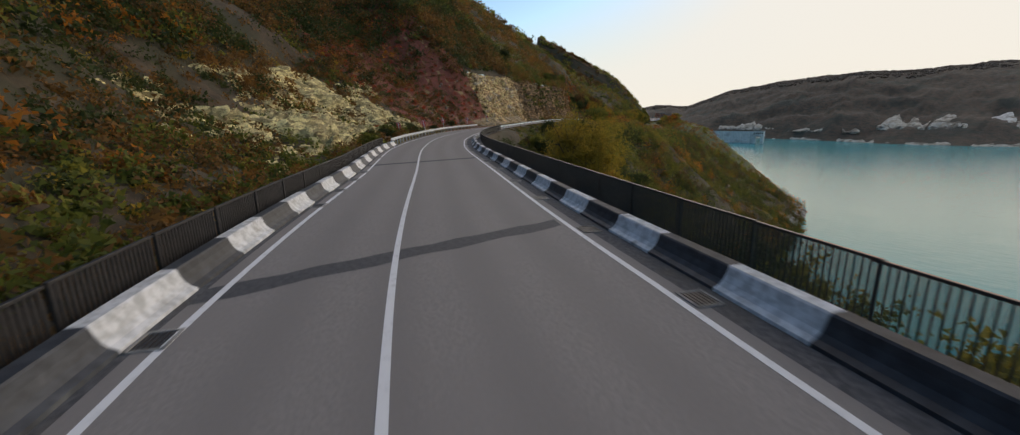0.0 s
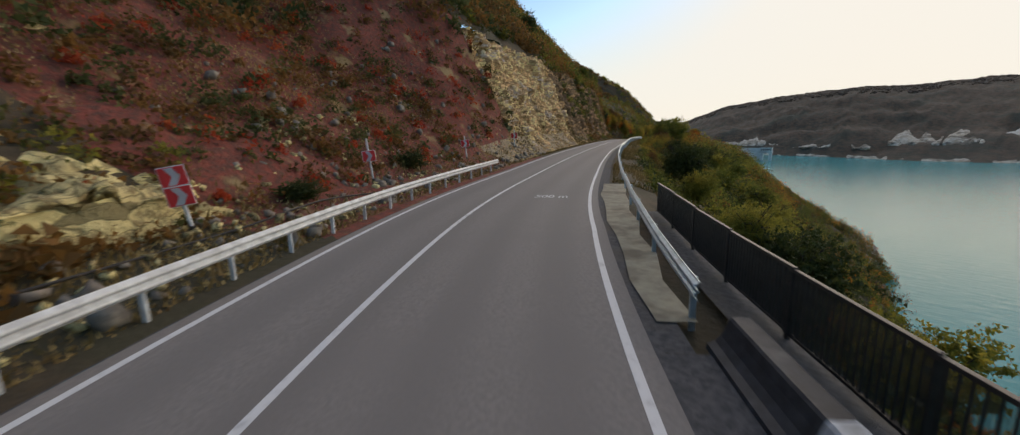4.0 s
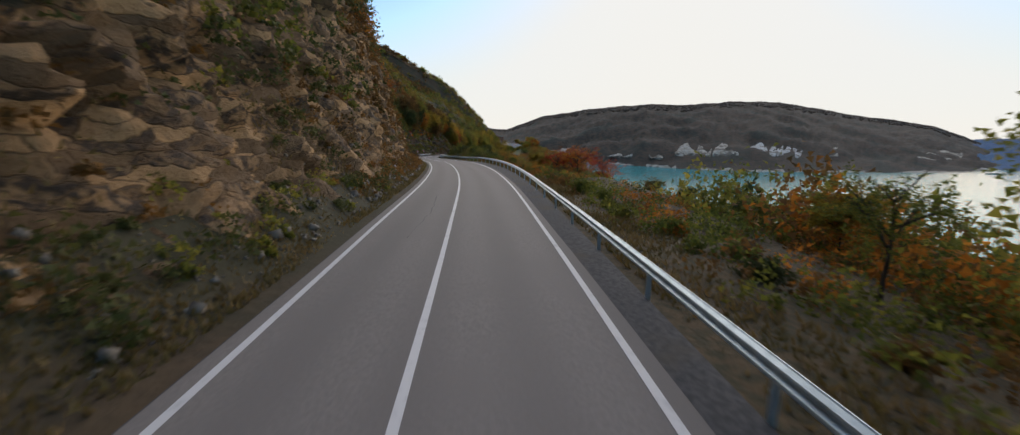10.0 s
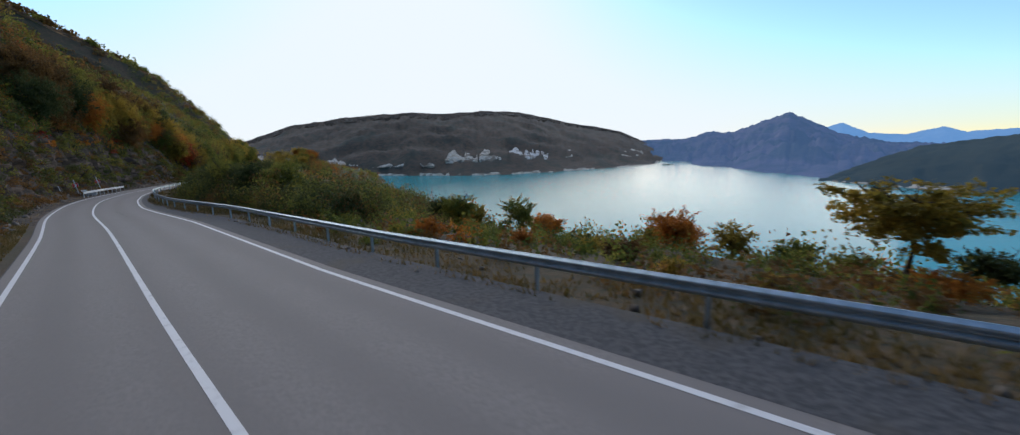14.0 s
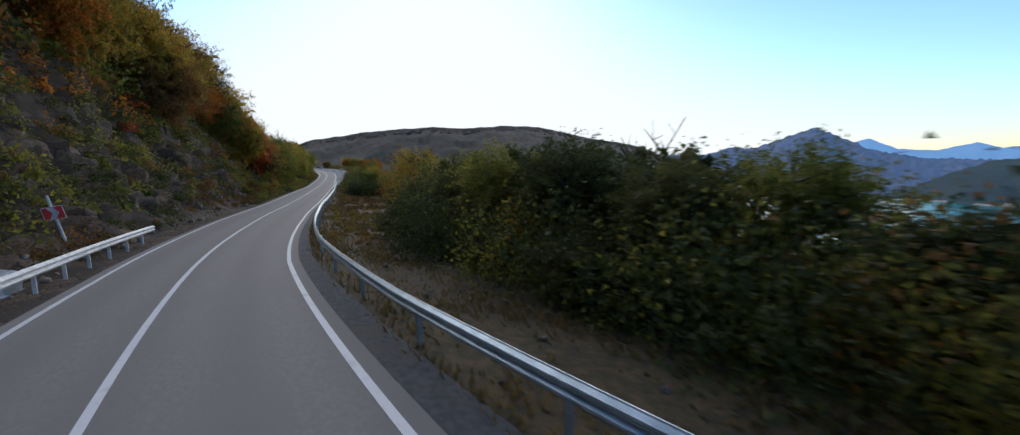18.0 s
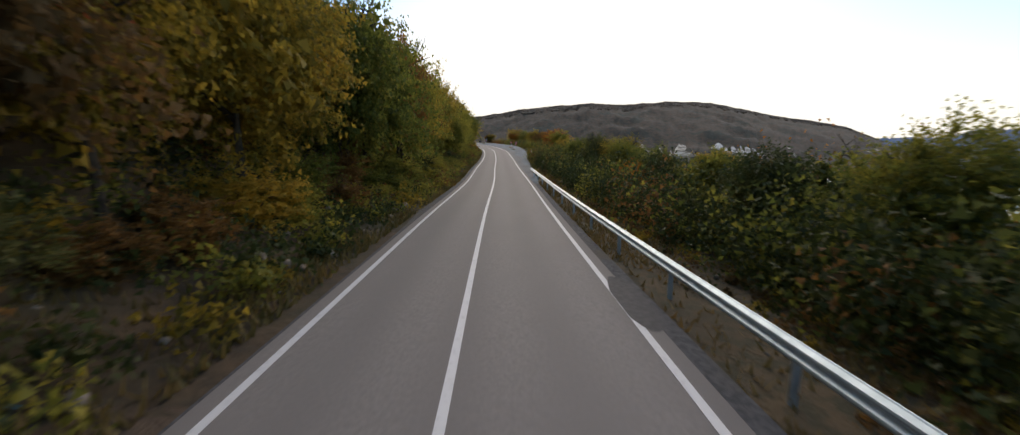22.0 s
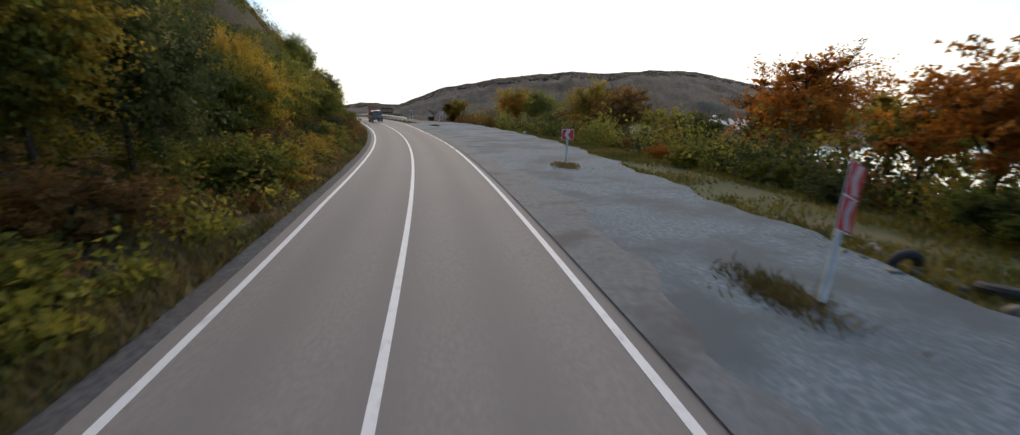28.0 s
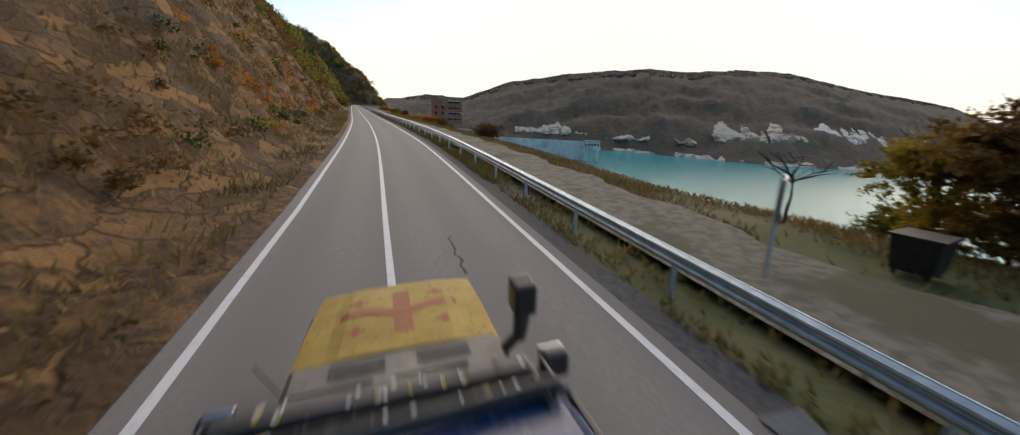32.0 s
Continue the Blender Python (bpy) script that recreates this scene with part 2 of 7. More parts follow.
BLACK_PAINT = material("black_kerb_paint", (0.016, 0.019, 0.025), (0.04, 0.046, 0.055), 4.0, 0.6, bump=0.006, bump_scale=25, third=(0.1, 0.105, 0.11), third_scale=1.4, third_spread=(0.6, 0.8), random=0.25)
CONCRETE = material("weathered_concrete", (0.3, 0.29, 0.27), (0.2, 0.195, 0.18), 3.0, 0.9, bump=0.01, bump_scale=18, third=(0.13, 0.12, 0.1), third_scale=0.7)
GALVANISED = material("galvanised_steel", (0.5, 0.6, 0.66), (0.36, 0.45, 0.5), 4.0, 0.38, metal=0.65, third=(0.25, 0.22, 0.19), third_scale=0.9, third_spread=(0.62, 0.85))
WHITE_STEEL = material("white_painted_steel", (0.7, 0.71, 0.7), (0.5, 0.5, 0.49), 4.0, 0.45, third=(0.33, 0.28, 0.22), third_scale=1.2, third_spread=(0.62, 0.85))
BLACK_STEEL = material("black_painted_steel", (0.012, 0.012, 0.013), (0.03, 0.026, 0.024), 7.0, 0.5)
SIGN_RED = material("sign_red", (0.72, 0.03, 0.035), (0.6, 0.03, 0.03), 3.0, 0.45)
SIGN_WHITE = material("sign_white", (0.88, 0.88, 0.88), (0.8, 0.8, 0.8), 3.0, 0.45)
EARTH = material("hillside_earth", (0.042, 0.03, 0.017), (0.09, 0.058, 0.03), 1.3, 0.95, bump=0.08, bump_scale=5, third=(0.045, 0.04, 0.018), third_scale=0.12, third_spread=(0.4, 0.6))
GRASS_GROUND = material("dry_grass_ground", (0.1, 0.068, 0.032), (0.045, 0.04, 0.018), 3.2, 0.95, bump=0.1, bump_scale=9, third=(0.065, 0.048, 0.024), third_scale=0.35, spread=(0.4, 0.6))
ROCK = material("warm_rock", (0.31, 0.185, 0.085), (0.05, 0.034, 0.022), 3.0, 0.9, bump=0.3, bump_scale=6, third=(0.085, 0.055, 0.036), third_scale=0.16, spread=(0.42, 0.58), detail=9.0, cracks=1.0)
TAN_ROCK = material("tan_slab_rock", (0.8, 0.5, 0.23), (0.36, 0.22, 0.11), 4.0, 0.9, bump=0.25, bump_scale=6.0, third=(0.46, 0.38, 0.32), third_scale=0.2, spread=(0.45, 0.62), third_spread=(0.5, 0.6), detail=9.0, cracks=1.7)
YELLOW_ROCK = material("pale_yellow_rock", (0.66, 0.54, 0.25), (0.3, 0.22, 0.1), 3.5, 0.9, bump=0.3, bump_scale=5, third=(0.16, 0.105, 0.045), third_scale=0.3, spread=(0.46, 0.62), third_spread=(0.54, 0.66), detail=9.0, cracks=1.4)
RED_EARTH = material("red_scree_earth", (0.25, 0.058, 0.036), (0.11, 0.045, 0.03), 3.0, 0.95, bump=0.2, bump_scale=6, third=(0.3, 0.2, 0.09), third_scale=0.5, third_spread=(0.56, 0.7), detail=9.0)
HILL_BROWN = material("brown_scree_hillside", (0.19, 0.098, 0.034), (0.06, 0.034, 0.016), 2.2, 0.95, bump=0.25, bump_scale=5, third=(0.1, 0.07, 0.048), third_scale=0.16, third_spread=(0.52, 0.62), detail=9.0, cracks=0.8)
GREEN_GROUND = material("short_green_grass_ground", (0.065, 0.085, 0.026), (0.1, 0.1, 0.035), 3.0, 0.95, bump=0.05, bump_scale=10, third=(0.13, 0.105, 0.045), third_scale=0.25)
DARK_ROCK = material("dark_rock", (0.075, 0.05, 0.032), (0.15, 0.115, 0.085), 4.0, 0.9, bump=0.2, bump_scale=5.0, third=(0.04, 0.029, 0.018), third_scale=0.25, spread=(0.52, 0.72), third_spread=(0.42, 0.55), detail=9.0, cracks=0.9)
PALE_ROCK = material("pale_quarry_rock", (0.5, 0.46, 0.38), (0.32, 0.27, 0.2), 0.12, 0.9, bump=2.0, bump_scale=0.08, third=(0.16, 0.135, 0.1), third_scale=0.03, third_spread=(0.48, 0.6))
STONE = material("loose_stone", (0.24, 0.205, 0.16), (0.13, 0.11, 0.09), 3.0, 0.9, bump=0.02, bump_scale=12, random=0.35)
WHITE_ROCK = material("white_quarry_rock", (0.62, 0.6, 0.56), (0.4, 0.37, 0.32), 0.12, 0.9, bump=2.0, bump_scale=0.08, third=(0.22, 0.185, 0.14), third_scale=0.03, third_spread=(0.48, 0.6))
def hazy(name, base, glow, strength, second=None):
    """Land behind kilometres of air: the air's light is painted as tint and emission."""
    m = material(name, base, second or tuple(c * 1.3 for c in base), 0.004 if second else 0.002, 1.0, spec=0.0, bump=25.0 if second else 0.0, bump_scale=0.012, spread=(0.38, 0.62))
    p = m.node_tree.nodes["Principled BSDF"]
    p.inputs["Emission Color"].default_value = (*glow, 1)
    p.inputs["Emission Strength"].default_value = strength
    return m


# Blue glow stands for air haze over hills that give no light.
BLUE_HAZE = hazy("distant_mountain_haze_glow", (0.055, 0.068, 0.075), (0.1, 0.17, 0.32), 0.25, (0.11, 0.1, 0.125))
PALE_HAZE = hazy("farther_mountain_haze_glow", (0.09, 0.1, 0.12), (0.14, 0.28, 0.5), 0.5)
HEADLAND_HAZE = hazy("far_headland_haze_glow", (0.055, 0.062, 0.055), (0.05, 0.09, 0.13), 0.16)
FAR_WOODS = material("far_autumn_woods", (0.042, 0.037, 0.025), (0.09, 0.058, 0.036), 0.075, 0.95, bump=2.6, bump_scale=0.12, third=(0.034, 0.038, 0.027), third_scale=0.009, detail=7.0)
BARK = material("bark", (0.07, 0.055, 0.04), (0.035, 0.028, 0.02), 6.0, 0.95, bump=0.02, bump_scale=20)
LEAF_GREEN = leaf_material("green_leaves", (0.07, 0.098, 0.02), (0.18, 0.19, 0.036), (0.4, 0.33, 0.055), 0.55)
# Dark green, lowered further to carry the shade of the lake-side hedges.
LEAF_DARK = leaf_material("dark_green_shaded_leaves", (0.032, 0.048, 0.015), (0.068, 0.086, 0.024), (0.15, 0.14, 0.042), 0.4)
LEAF_BROWN = leaf_material("brown_autumn_leaves", (0.08, 0.055, 0.022), (0.18, 0.1, 0.032), (0.33, 0.16, 0.04))
LEAF_YELLOW = leaf_material("yellow_autumn_leaves", (0.15, 0.125, 0.022), (0.33, 0.24, 0.035), (0.52, 0.33, 0.05), 0.58)
LEAF_ORANGE = leaf_material("orange_autumn_leaves", (0.22, 0.085, 0.015), (0.46, 0.17, 0.025), (0.6, 0.26, 0.04), 0.55)
LEAF_RED = leaf_material("red_autumn_leaves", (0.2, 0.022, 0.014), (0.42, 0.06, 0.028), (0.55, 0.14, 0.045), 0.55)
GRASS_GREEN = leaf_material("olive_grass_blades", (0.07, 0.075, 0.015), (0.15, 0.13, 0.026), (0.32, 0.23, 0.05), 0.35)
GRASS_DRY = leaf_material("dry_grass_blades", (0.07, 0.07, 0.02), (0.16, 0.12, 0.04), (0.3, 0.2, 0.08), 0.3)


# ---- the road's line ----
ROAD_X = [11.7, -6.3, -23.6, -40.7, -56.8, -70.7, -82.0, -92.4, -102.6, -112.9, -123.1, -133.2, -143.6, -154.8, -166.8, -179.6, -192.5, -205.5, -217.3, -226.9, -234.0, -239.7, -245.5, -251.4, -257.1, -263.1, -269.0, -275.2, -281.6, -289.1, -297.6, -307.3, -318.3, -330.2, -342.3, -354.8, -367.4, -380.2]
ROAD_Y = [-5.8, 2.8, 12.9, 23.2, 35.0, 49.3, 65.8, 82.9, 100.1, 117.2, 134.5, 151.7, 168.8, 185.4, 201.4, 216.7, 232.1, 247.2, 263.4, 280.9, 299.6, 318.7, 337.9, 357.0, 376.2, 395.3, 414.4, 433.4, 452.3, 470.9, 489.0, 506.4, 523.2, 539.2, 555.1, 570.8, 586.3, 601.7]
ROAD_Z = [0.00, 0.23, 0.19, 0.17, 0.20, 0.39, 0.52, 0.72, 0.79, 0.66, 0.45, 0.24, -0.13, -0.61, -1.20, -2.05, -2.88, -3.64, -4.34, -5.04, -5.66, -6.14, -6.53, -6.89, -7.15, -7.16, -6.98, -6.70, -6.41, -6.08, -5.77, -5.43, -4.99, -4.62, -4.45, -4.45, -4.50, -4.55]
HALF_LEFT = [2.99, 3.16, 2.95, 3.22, 2.67, 2.58, 2.52, 2.66, 2.54, 2.62, 2.58, 2.76, 2.85, 2.90, 2.98, 2.87, 2.77, 2.70, 2.56, 2.47, 2.75, 2.65, 2.82, 2.68, 2.46, 2.51, 2.35, 2.36, 2.65, 2.85, 2.72, 2.76, 2.85, 2.36, 2.32, 2.27, 2.25, 2.25]
HALF_RIGHT = [4.70, 4.87, 4.53, 4.30, 4.46, 4.53, 3.86, 3.23, 3.15, 3.04, 3.05, 3.44, 3.88, 4.40, 4.55, 4.07, 4.05, 3.40, 3.48, 3.07, 3.28, 3.20, 3.24, 3.29, 3.25, 3.26, 3.20, 3.26, 3.30, 3.23, 3.18, 2.96, 3.43, 3.32, 3.23, 2.97, 2.83, 2.79]

def smooth_curve(values, step, fine):
    """Catmull-Rom through evenly spaced values."""
    v = np.array(values)
    v = np.concatenate([[2 * v[0] - v[1]], v, [2 * v[-1] - v[-2]]])
    n = int(round(step / fine))
    out = []
    for i in range(1, len(v) - 2):
        t = np.arange(n) / n
        a, b, c, d = v[i - 1], v[i], v[i + 1], v[i + 2]
        out.append(0.5 * (2 * b + (c - a) * t + (2 * a - 5 * b + 4 * c - d) * t * t + (3 * b - a - 3 * c + d) * t ** 3))
    return np.concatenate(out + [[values[-1]]])


_x, _y, _z = (smooth_curve(v, 20.0, 1.0) for v in (ROAD_X, ROAD_Y, ROAD_Z))
_before, _after = np.arange(60, 0, -1), np.arange(1, 420)


def extend(v):
    a, b = v[0] - v[3], v[-1] - v[-4]
    return np.concatenate([v[0] + a / 3 * _before, v, v[-1] + b / 3 * _after])


RX, RY = extend(_x), extend(_y)
RZ = np.concatenate([np.full(60, _z[0]), _z, np.full(419, _z[-1])])
RS = np.arange(len(RX)) - 60.0
_tx, _ty = np.gradient(RX), np.gradient(RY)
_k = np.ones(7) / 7
_tx, _ty = np.convolve(np.pad(_tx, 3, 'edge'), _k, 'valid'), np.convolve(np.pad(_ty, 3, 'edge'), _k, 'valid')
_n = np.hypot(_tx, _ty)
RTX, RTY = _tx / _n, _ty / _n
END = RS[-1]


def at(s, u, z=0.0):
    """World places from distance along the road, distance to the right of its centre line, and height above it."""
    s, u, z = np.broadcast_arrays(np.asarray(s, float), np.asarray(u, float), np.asarray(z, float))
    x, y, h = np.interp(s, RS, RX), np.interp(s, RS, RY), np.interp(s, RS, RZ)
    tx, ty = np.interp(s, RS, RTX), np.interp(s, RS, RTY)
    return np.stack([x + ty * u, y - tx * u, h + z], -1)


def heading(s):
    """Degrees about z by which a thing that faces +Y must turn to face along the road."""
    return math.degrees(math.atan2(-float(np.interp(s, RS, RTX)), float(np.interp(s, RS, RTY))))


def half_left(s):
    return np.interp(s, np.arange(len(HALF_LEFT)) * 20.0, HALF_LEFT)


def half_right(s):
    return np.interp(s, np.arange(len(HALF_RIGHT)) * 20.0, HALF_RIGHT)


def place(s, u, z=0.0, turn=0.0):
    p = at(s, u, z)
    return pose(float(p[0]), float(p[1]), float(p[2]), 0, 0, heading(s) + turn)


# ---- mesh tools ----
def mesh_of(name, verts, faces, material_, smooth=False):
    me = bpy.data.meshes.new(name)
    verts, faces = np.asarray(verts, np.float32), np.asarray(faces, np.int32)
    k = faces.shape[1]
    me.vertices.add(len(verts))
    me.vertices.foreach_set("co", verts.ravel())
    me.loops.add(faces.size)
    me.loops.foreach_set("vertex_index", faces.ravel())
    me.polygons.add(len(faces))
    me.polygons.foreach_set("loop_start", np.arange(len(faces), dtype=np.int32) * k)
    me.polygons.foreach_set("loop_total", np.full(len(faces), k, np.int32))
    if smooth:
        me.polygons.foreach_set("use_smooth", np.ones(len(faces), bool))
    me.update(calc_edges=True)
    me.validate()
    for m in (material_ if isinstance(material_, (list, tuple)) else [material_]):
        me.materials.append(m)
    return me


def grid_faces(rows, cols, wrap=False):
    i = np.arange(rows - 1)[:, None] * cols + np.arange(cols - (0 if wrap else 1))[None]
    j = np.arange(rows - 1)[:, None] * cols + (np.arange(cols - (0 if wrap else 1))[None] + 1) % cols
    return np.stack([i, j, j + cols, i + cols], -1).reshape(-1, 4)


def child(name, me, parent, label="", m=None):
    ob = new(name, me)
    ob.parent = parent
    if m is not None:
        ob.matrix_local = m
    if label:
        ob["label"] = label
    return ob


def part(name, bm, material_, parent, label=""):
    """Links a bmesh as one mesh object under a thing or a part."""
    me = bpy.data.meshes.new(name)
    bm.to_mesh(me)
    bm.free()
    me.materials.append(material_)
    return child(name, me, parent, label)


def thing(name, label, category, group="", kind="", m=None):
    ob = new(name)
    ob.empty_display_size = 0.3
    if m is not None:
        ob.matrix_world = m
    return tagged(ob, label, category, group, kind)


def box(sx, sy, sz, cx=0.0, cy=0.0, cz=0.0, bevel=0.0, bm=None, turn=None):
    made = bm is None
    bm = bm or bmesh.new()
    r = bmesh.ops.create_cube(bm, size=1.0)
    m = Matrix.Translation((cx, cy, cz)) @ (turn or Matrix()) @ Matrix.Diagonal((sx, sy, sz, 1))
    bmesh.ops.transform(bm, matrix=m, verts=r["verts"])
    if bevel:
        edges = list({e for v in r["verts"] for e in v.link_edges})
        bmesh.ops.bevel(bm, geom=edges, offset=bevel, segments=2, affect='EDGES', profile=0.6)
    return bm


def rod(p, q, r0, r1=None, sides=8, bm=None):
    bm = bm or bmesh.new()
    p, q = Vector(p), Vector(q)
    d = q - p
    m = Matrix.Translation((p + q) / 2) @ d.to_track_quat('Z', 'Y').to_matrix().to_4x4()
    bmesh.ops.create_cone(bm, cap_ends=True, segments=sides, radius1=r0, radius2=r0 if r1 is None else r1, depth=d.length, matrix=m)
    return bm


def loft(sections, closed=True):
    """A skin over cross-sections of equal count."""
    bm = bmesh.new()
    rows = [[bm.verts.new(p) for p in s] for s in sections]
    n = len(rows[0])
    for a, b_ in zip(rows, rows[1:]):
        for k in range(n if closed else n - 1):
            bm.faces.new((a[k], a[(k + 1) % n], b_[(k + 1) % n], b_[k]))
    if closed:
        bm.faces.new(rows[0][::-1])
        bm.faces.new(rows[-1])
    bmesh.ops.recalc_face_normals(bm, faces=bm.faces[:])
    return bm


def value_noise(p, seed=0):
    """Smooth noise in -1..1 for an array of places."""
    p = np.asarray(p, float)
    i = np.floor(p).astype(np.int64)
    w = p - i
    w = w * w * (3 - 2 * w)
    total = 0
    for dx in (0, 1):
        for dy in (0, 1):
            for dz in (0, 1):
                h = (i[..., 0] + dx) * 374761393 + (i[..., 1] + dy) * 668265263 + (i[..., 2] + dz) * 1274126177 + seed * 1013904223
                h = (h ^ (h >> 13)) * 1274126177 & 0xffffffff
                h = ((h ^ (h >> 16)) & 0xffff) / 32767.5 - 1
                total = total + h * (w[..., 0] if dx else 1 - w[..., 0]) * (w[..., 1] if dy else 1 - w[..., 1]) * (w[..., 2] if dz else 1 - w[..., 2])
    return total


def fractal(p, octaves=4, seed=0, gain=0.5):
    t, a = 0, 1.0
    for k in range(octaves):
        t = t + a * value_noise(np.asarray(p) * 2.0 ** k, seed + k)
        a *= gain
    return t


def blocky(p, seed=0):
    """Cells of broken rock: each has a height of its own, with cracks between."""
    p = np.asarray(p, float)
    i = np.floor(p).astype(np.int64)
    best, second, level = np.full(p.shape[:-1], 9.0), np.full(p.shape[:-1], 9.0), np.zeros(p.shape[:-1])
    for dx in (-1, 0, 1):
        for dy in (-1, 0, 1):
            for dz in (-1, 0, 1):
                c = i + (dx, dy, dz)
                h = c[..., 0] * 73856093 ^ c[..., 1] * 19349663 ^ c[..., 2] * 83492791 ^ seed * 2654435
                h = (h ^ (h >> 11)) * 1274126177 & 0xffffffff
                r = np.stack([(h & 1023) / 1023, (h >> 10 & 1023) / 1023, (h >> 20 & 1023) / 1023], -1)
                d = np.linalg.norm(c + r - p, axis=-1)
                closer = d < best
                second = np.where(closer, best, np.minimum(second, d))
                level = np.where(closer, r[..., 0] + r[..., 1] - 1, level)
                best = np.where(closer, d, best)
    return level, second - best


# ---- road, lines, shoulders ----
def strip(name, s0, s1, left, right, z, material_, label, kind="structure", step=2.0, across=2, skirt=0.0):
    """A band along the road between two lateral lines, each a number or a function of the distance."""
    s = np.linspace(s0, s1, max(2, int((s1 - s0) / step) + 1))
    a = left(s) if callable(left) else np.full(len(s), left)
    b = right(s) if callable(right) else np.full(len(s), right)
    w = np.linspace(0, 1, across)
    u = a[:, None] * (1 - w) + b[:, None] * w
    v = at(s[:, None] + 0 * u, u, z)
    ob = new(name, mesh_of(name, v.reshape(-1, 3), grid_faces(len(s), across)[:, ::-1], material_))
    return tagged(ob, label, name.split("_")[0] if kind == "structure" else name, kind=kind)


edge_l = lambda s: -half_left(s) - 0.35
edge_r = lambda s: half_right(s) + 0.35
road_ob = strip("road", -50, END - 5, edge_l, edge_r, 0.0, ASPHALT, "grey worn asphalt two-lane mountain road", across=8)
_att = road_ob.data.attributes.new("across", 'FLOAT', 'POINT')
_ss = np.linspace(-50, END - 5, len(_att.data) // 8)
_att.data.foreach_set("value", (edge_l(_ss)[:, None] * (1 - np.linspace(0, 1, 8)) + edge_r(_ss)[:, None] * np.linspace(0, 1, 8)).ravel().astype(np.float32))


def line(name, s0, s1, where, width=0.14):
    strip(name, s0, s1, lambda s: where(s) - width / 2, lambda s: where(s) + width / 2, 0.005, PAINT, "white painted road marking line on asphalt", step=1.0)


line("edge_line_left", -50, END - 5, lambda s: -half_left(s))
line("edge_line_right", -50, 597, half_right)
line("edge_line_right", 624.5, END - 5, half_right)
line("centre_line", -50, END - 5, lambda s: 0 * s)
for _i in range(8):
    line("edge_dash", 597.9 + _i * 3.36, 600.4 + _i * 3.36, half_right, 0.16)

# ---- ground on both sides ----
SECTIONS = {-1: [], 1: []}


def section(side, s, *points):
    SECTIONS[side].append((s, np.array(points, float)))


section(-1, -60, (0, -0.2), (3, -2.5), (9, -3), (20, 2), (30, 12), (60, 36), (150, 105))
section(-1, 55, (0, -0.2), (3, -2.2), (9, -1.5), (18, 3), (27, 13), (58, 38), (150, 108))
section(-1, 78, (0, 0), (2, 0.1), (6, 0.6), (14, 4), (25, 13), (58, 42), (150, 110))
section(-1, 112, (0, 0), (1.5, 0.1), (4, 0.5), (9, 4.5), (19, 13), (52, 43), (150, 112))
section(-1, 135, (0, 0), (1, 0.1), (3.2, 1.5), (5.5, 7), (9, 14), (40, 47), (150, 120))
section(-1, 200, (0, 0), (1, 0.1), (3.0, 1.4), (4.6, 7), (7.5, 15), (36, 46), (150, 122))
section(-1, 275, (0, 0), (1, 0.1), (3.0, 1.4), (5.0, 8), (8.0, 18), (36, 46), (150, 120))
section(-1, 320, (0, 0), (2, 0.1), (4.5, 0.8), (7.5, 6), (12, 14), (40, 50), (150, 135))
section(-1, 395, (0, 0), (1.6, 0.1), (3.2, 0.9), (5.2, 5.5), (9, 14), (40, 56), (150, 135))
section(-1, 430, (0, 0), (1.5, 0.1), (3.2, 0.9), (5.5, 5), (10, 12.5), (40, 48), (150, 118))
section(-1, 470, (0, 0), (2, 0.0), (4, 0.7), (7, 2.6), (13, 8), (40, 32), (150, 95))
section(-1, 610, (0, 0), (2, 0.0), (4, 0.6), (7, 2.2), (13, 7), (40, 30), (150, 90))
section(-1, 650, (0, 0), (2, 0.2), (4.2, 1.8), (9, 10), (18, 22), (45, 50), (150, 110))
section(-1, 760, (0, 0), (2, 0.2), (4.2, 1.8), (9, 10), (18, 23), (45, 52), (150, 105))
section(-1, 1000, (0, 0), (2, 0.2), (5, 1.8), (10, 12), (18, 25), (45, 54), (150, 110))
section(1, -60, (0, -0.2), (2.2, -0.2), (2.4, -4), (8, -12), (30, -35), (58, LAKE - 2), (90, LAKE - 15))
section(1, 95, (0, -0.2), (2.2, -0.2), (2.5, -2), (8, -8), (25, -28), (58, LAKE - 2), (90, LAKE - 15))
section(1, 112, (0, -0.05), (1.5, -0.1), (3, -0.6), (8, -6), (25, -24), (66, LAKE - 2), (100, LAKE - 15))
section(1, 195, (0, -0.05), (1.5, -0.1), (3.5, -0.4), (8, -2.5), (25, -12), (75, LAKE - 2), (110, LAKE - 15))
section(1, 228, (0, -0.05), (2, -0.1), (4.5, -0.3), (12, -1.4), (30, -6.5), (85, LAKE - 2), (115, LAKE - 15))
section(1, 270, (0, -0.05), (2.4, -0.1), (5, -0.3), (13, -1.8), (38, -10), (110, LAKE - 2), (140, LAKE - 15))
section(1, 340, (0, -0.05), (2.0, -0.1), (5, -0.3), (16, -2.2), (62, -19), (150, LAKE - 2), (180, LAKE - 15))
section(1, 395, (0, -0.05), (1.5, -0.15), (4, -0.4), (12, -0.7), (60, -15), (155, LAKE - 2), (185, LAKE - 15))
section(1, 480, (0, -0.05), (1.2, -0.1), (4, -0.5), (9, -1.2), (64, -17), (166, LAKE - 2), (195, LAKE - 15))
section(1, 520, (0, -0.03), (3, -0.05), (5.5, -0.15), (8, -0.6), (18, -4), (155, LAKE - 2), (185, LAKE - 15))
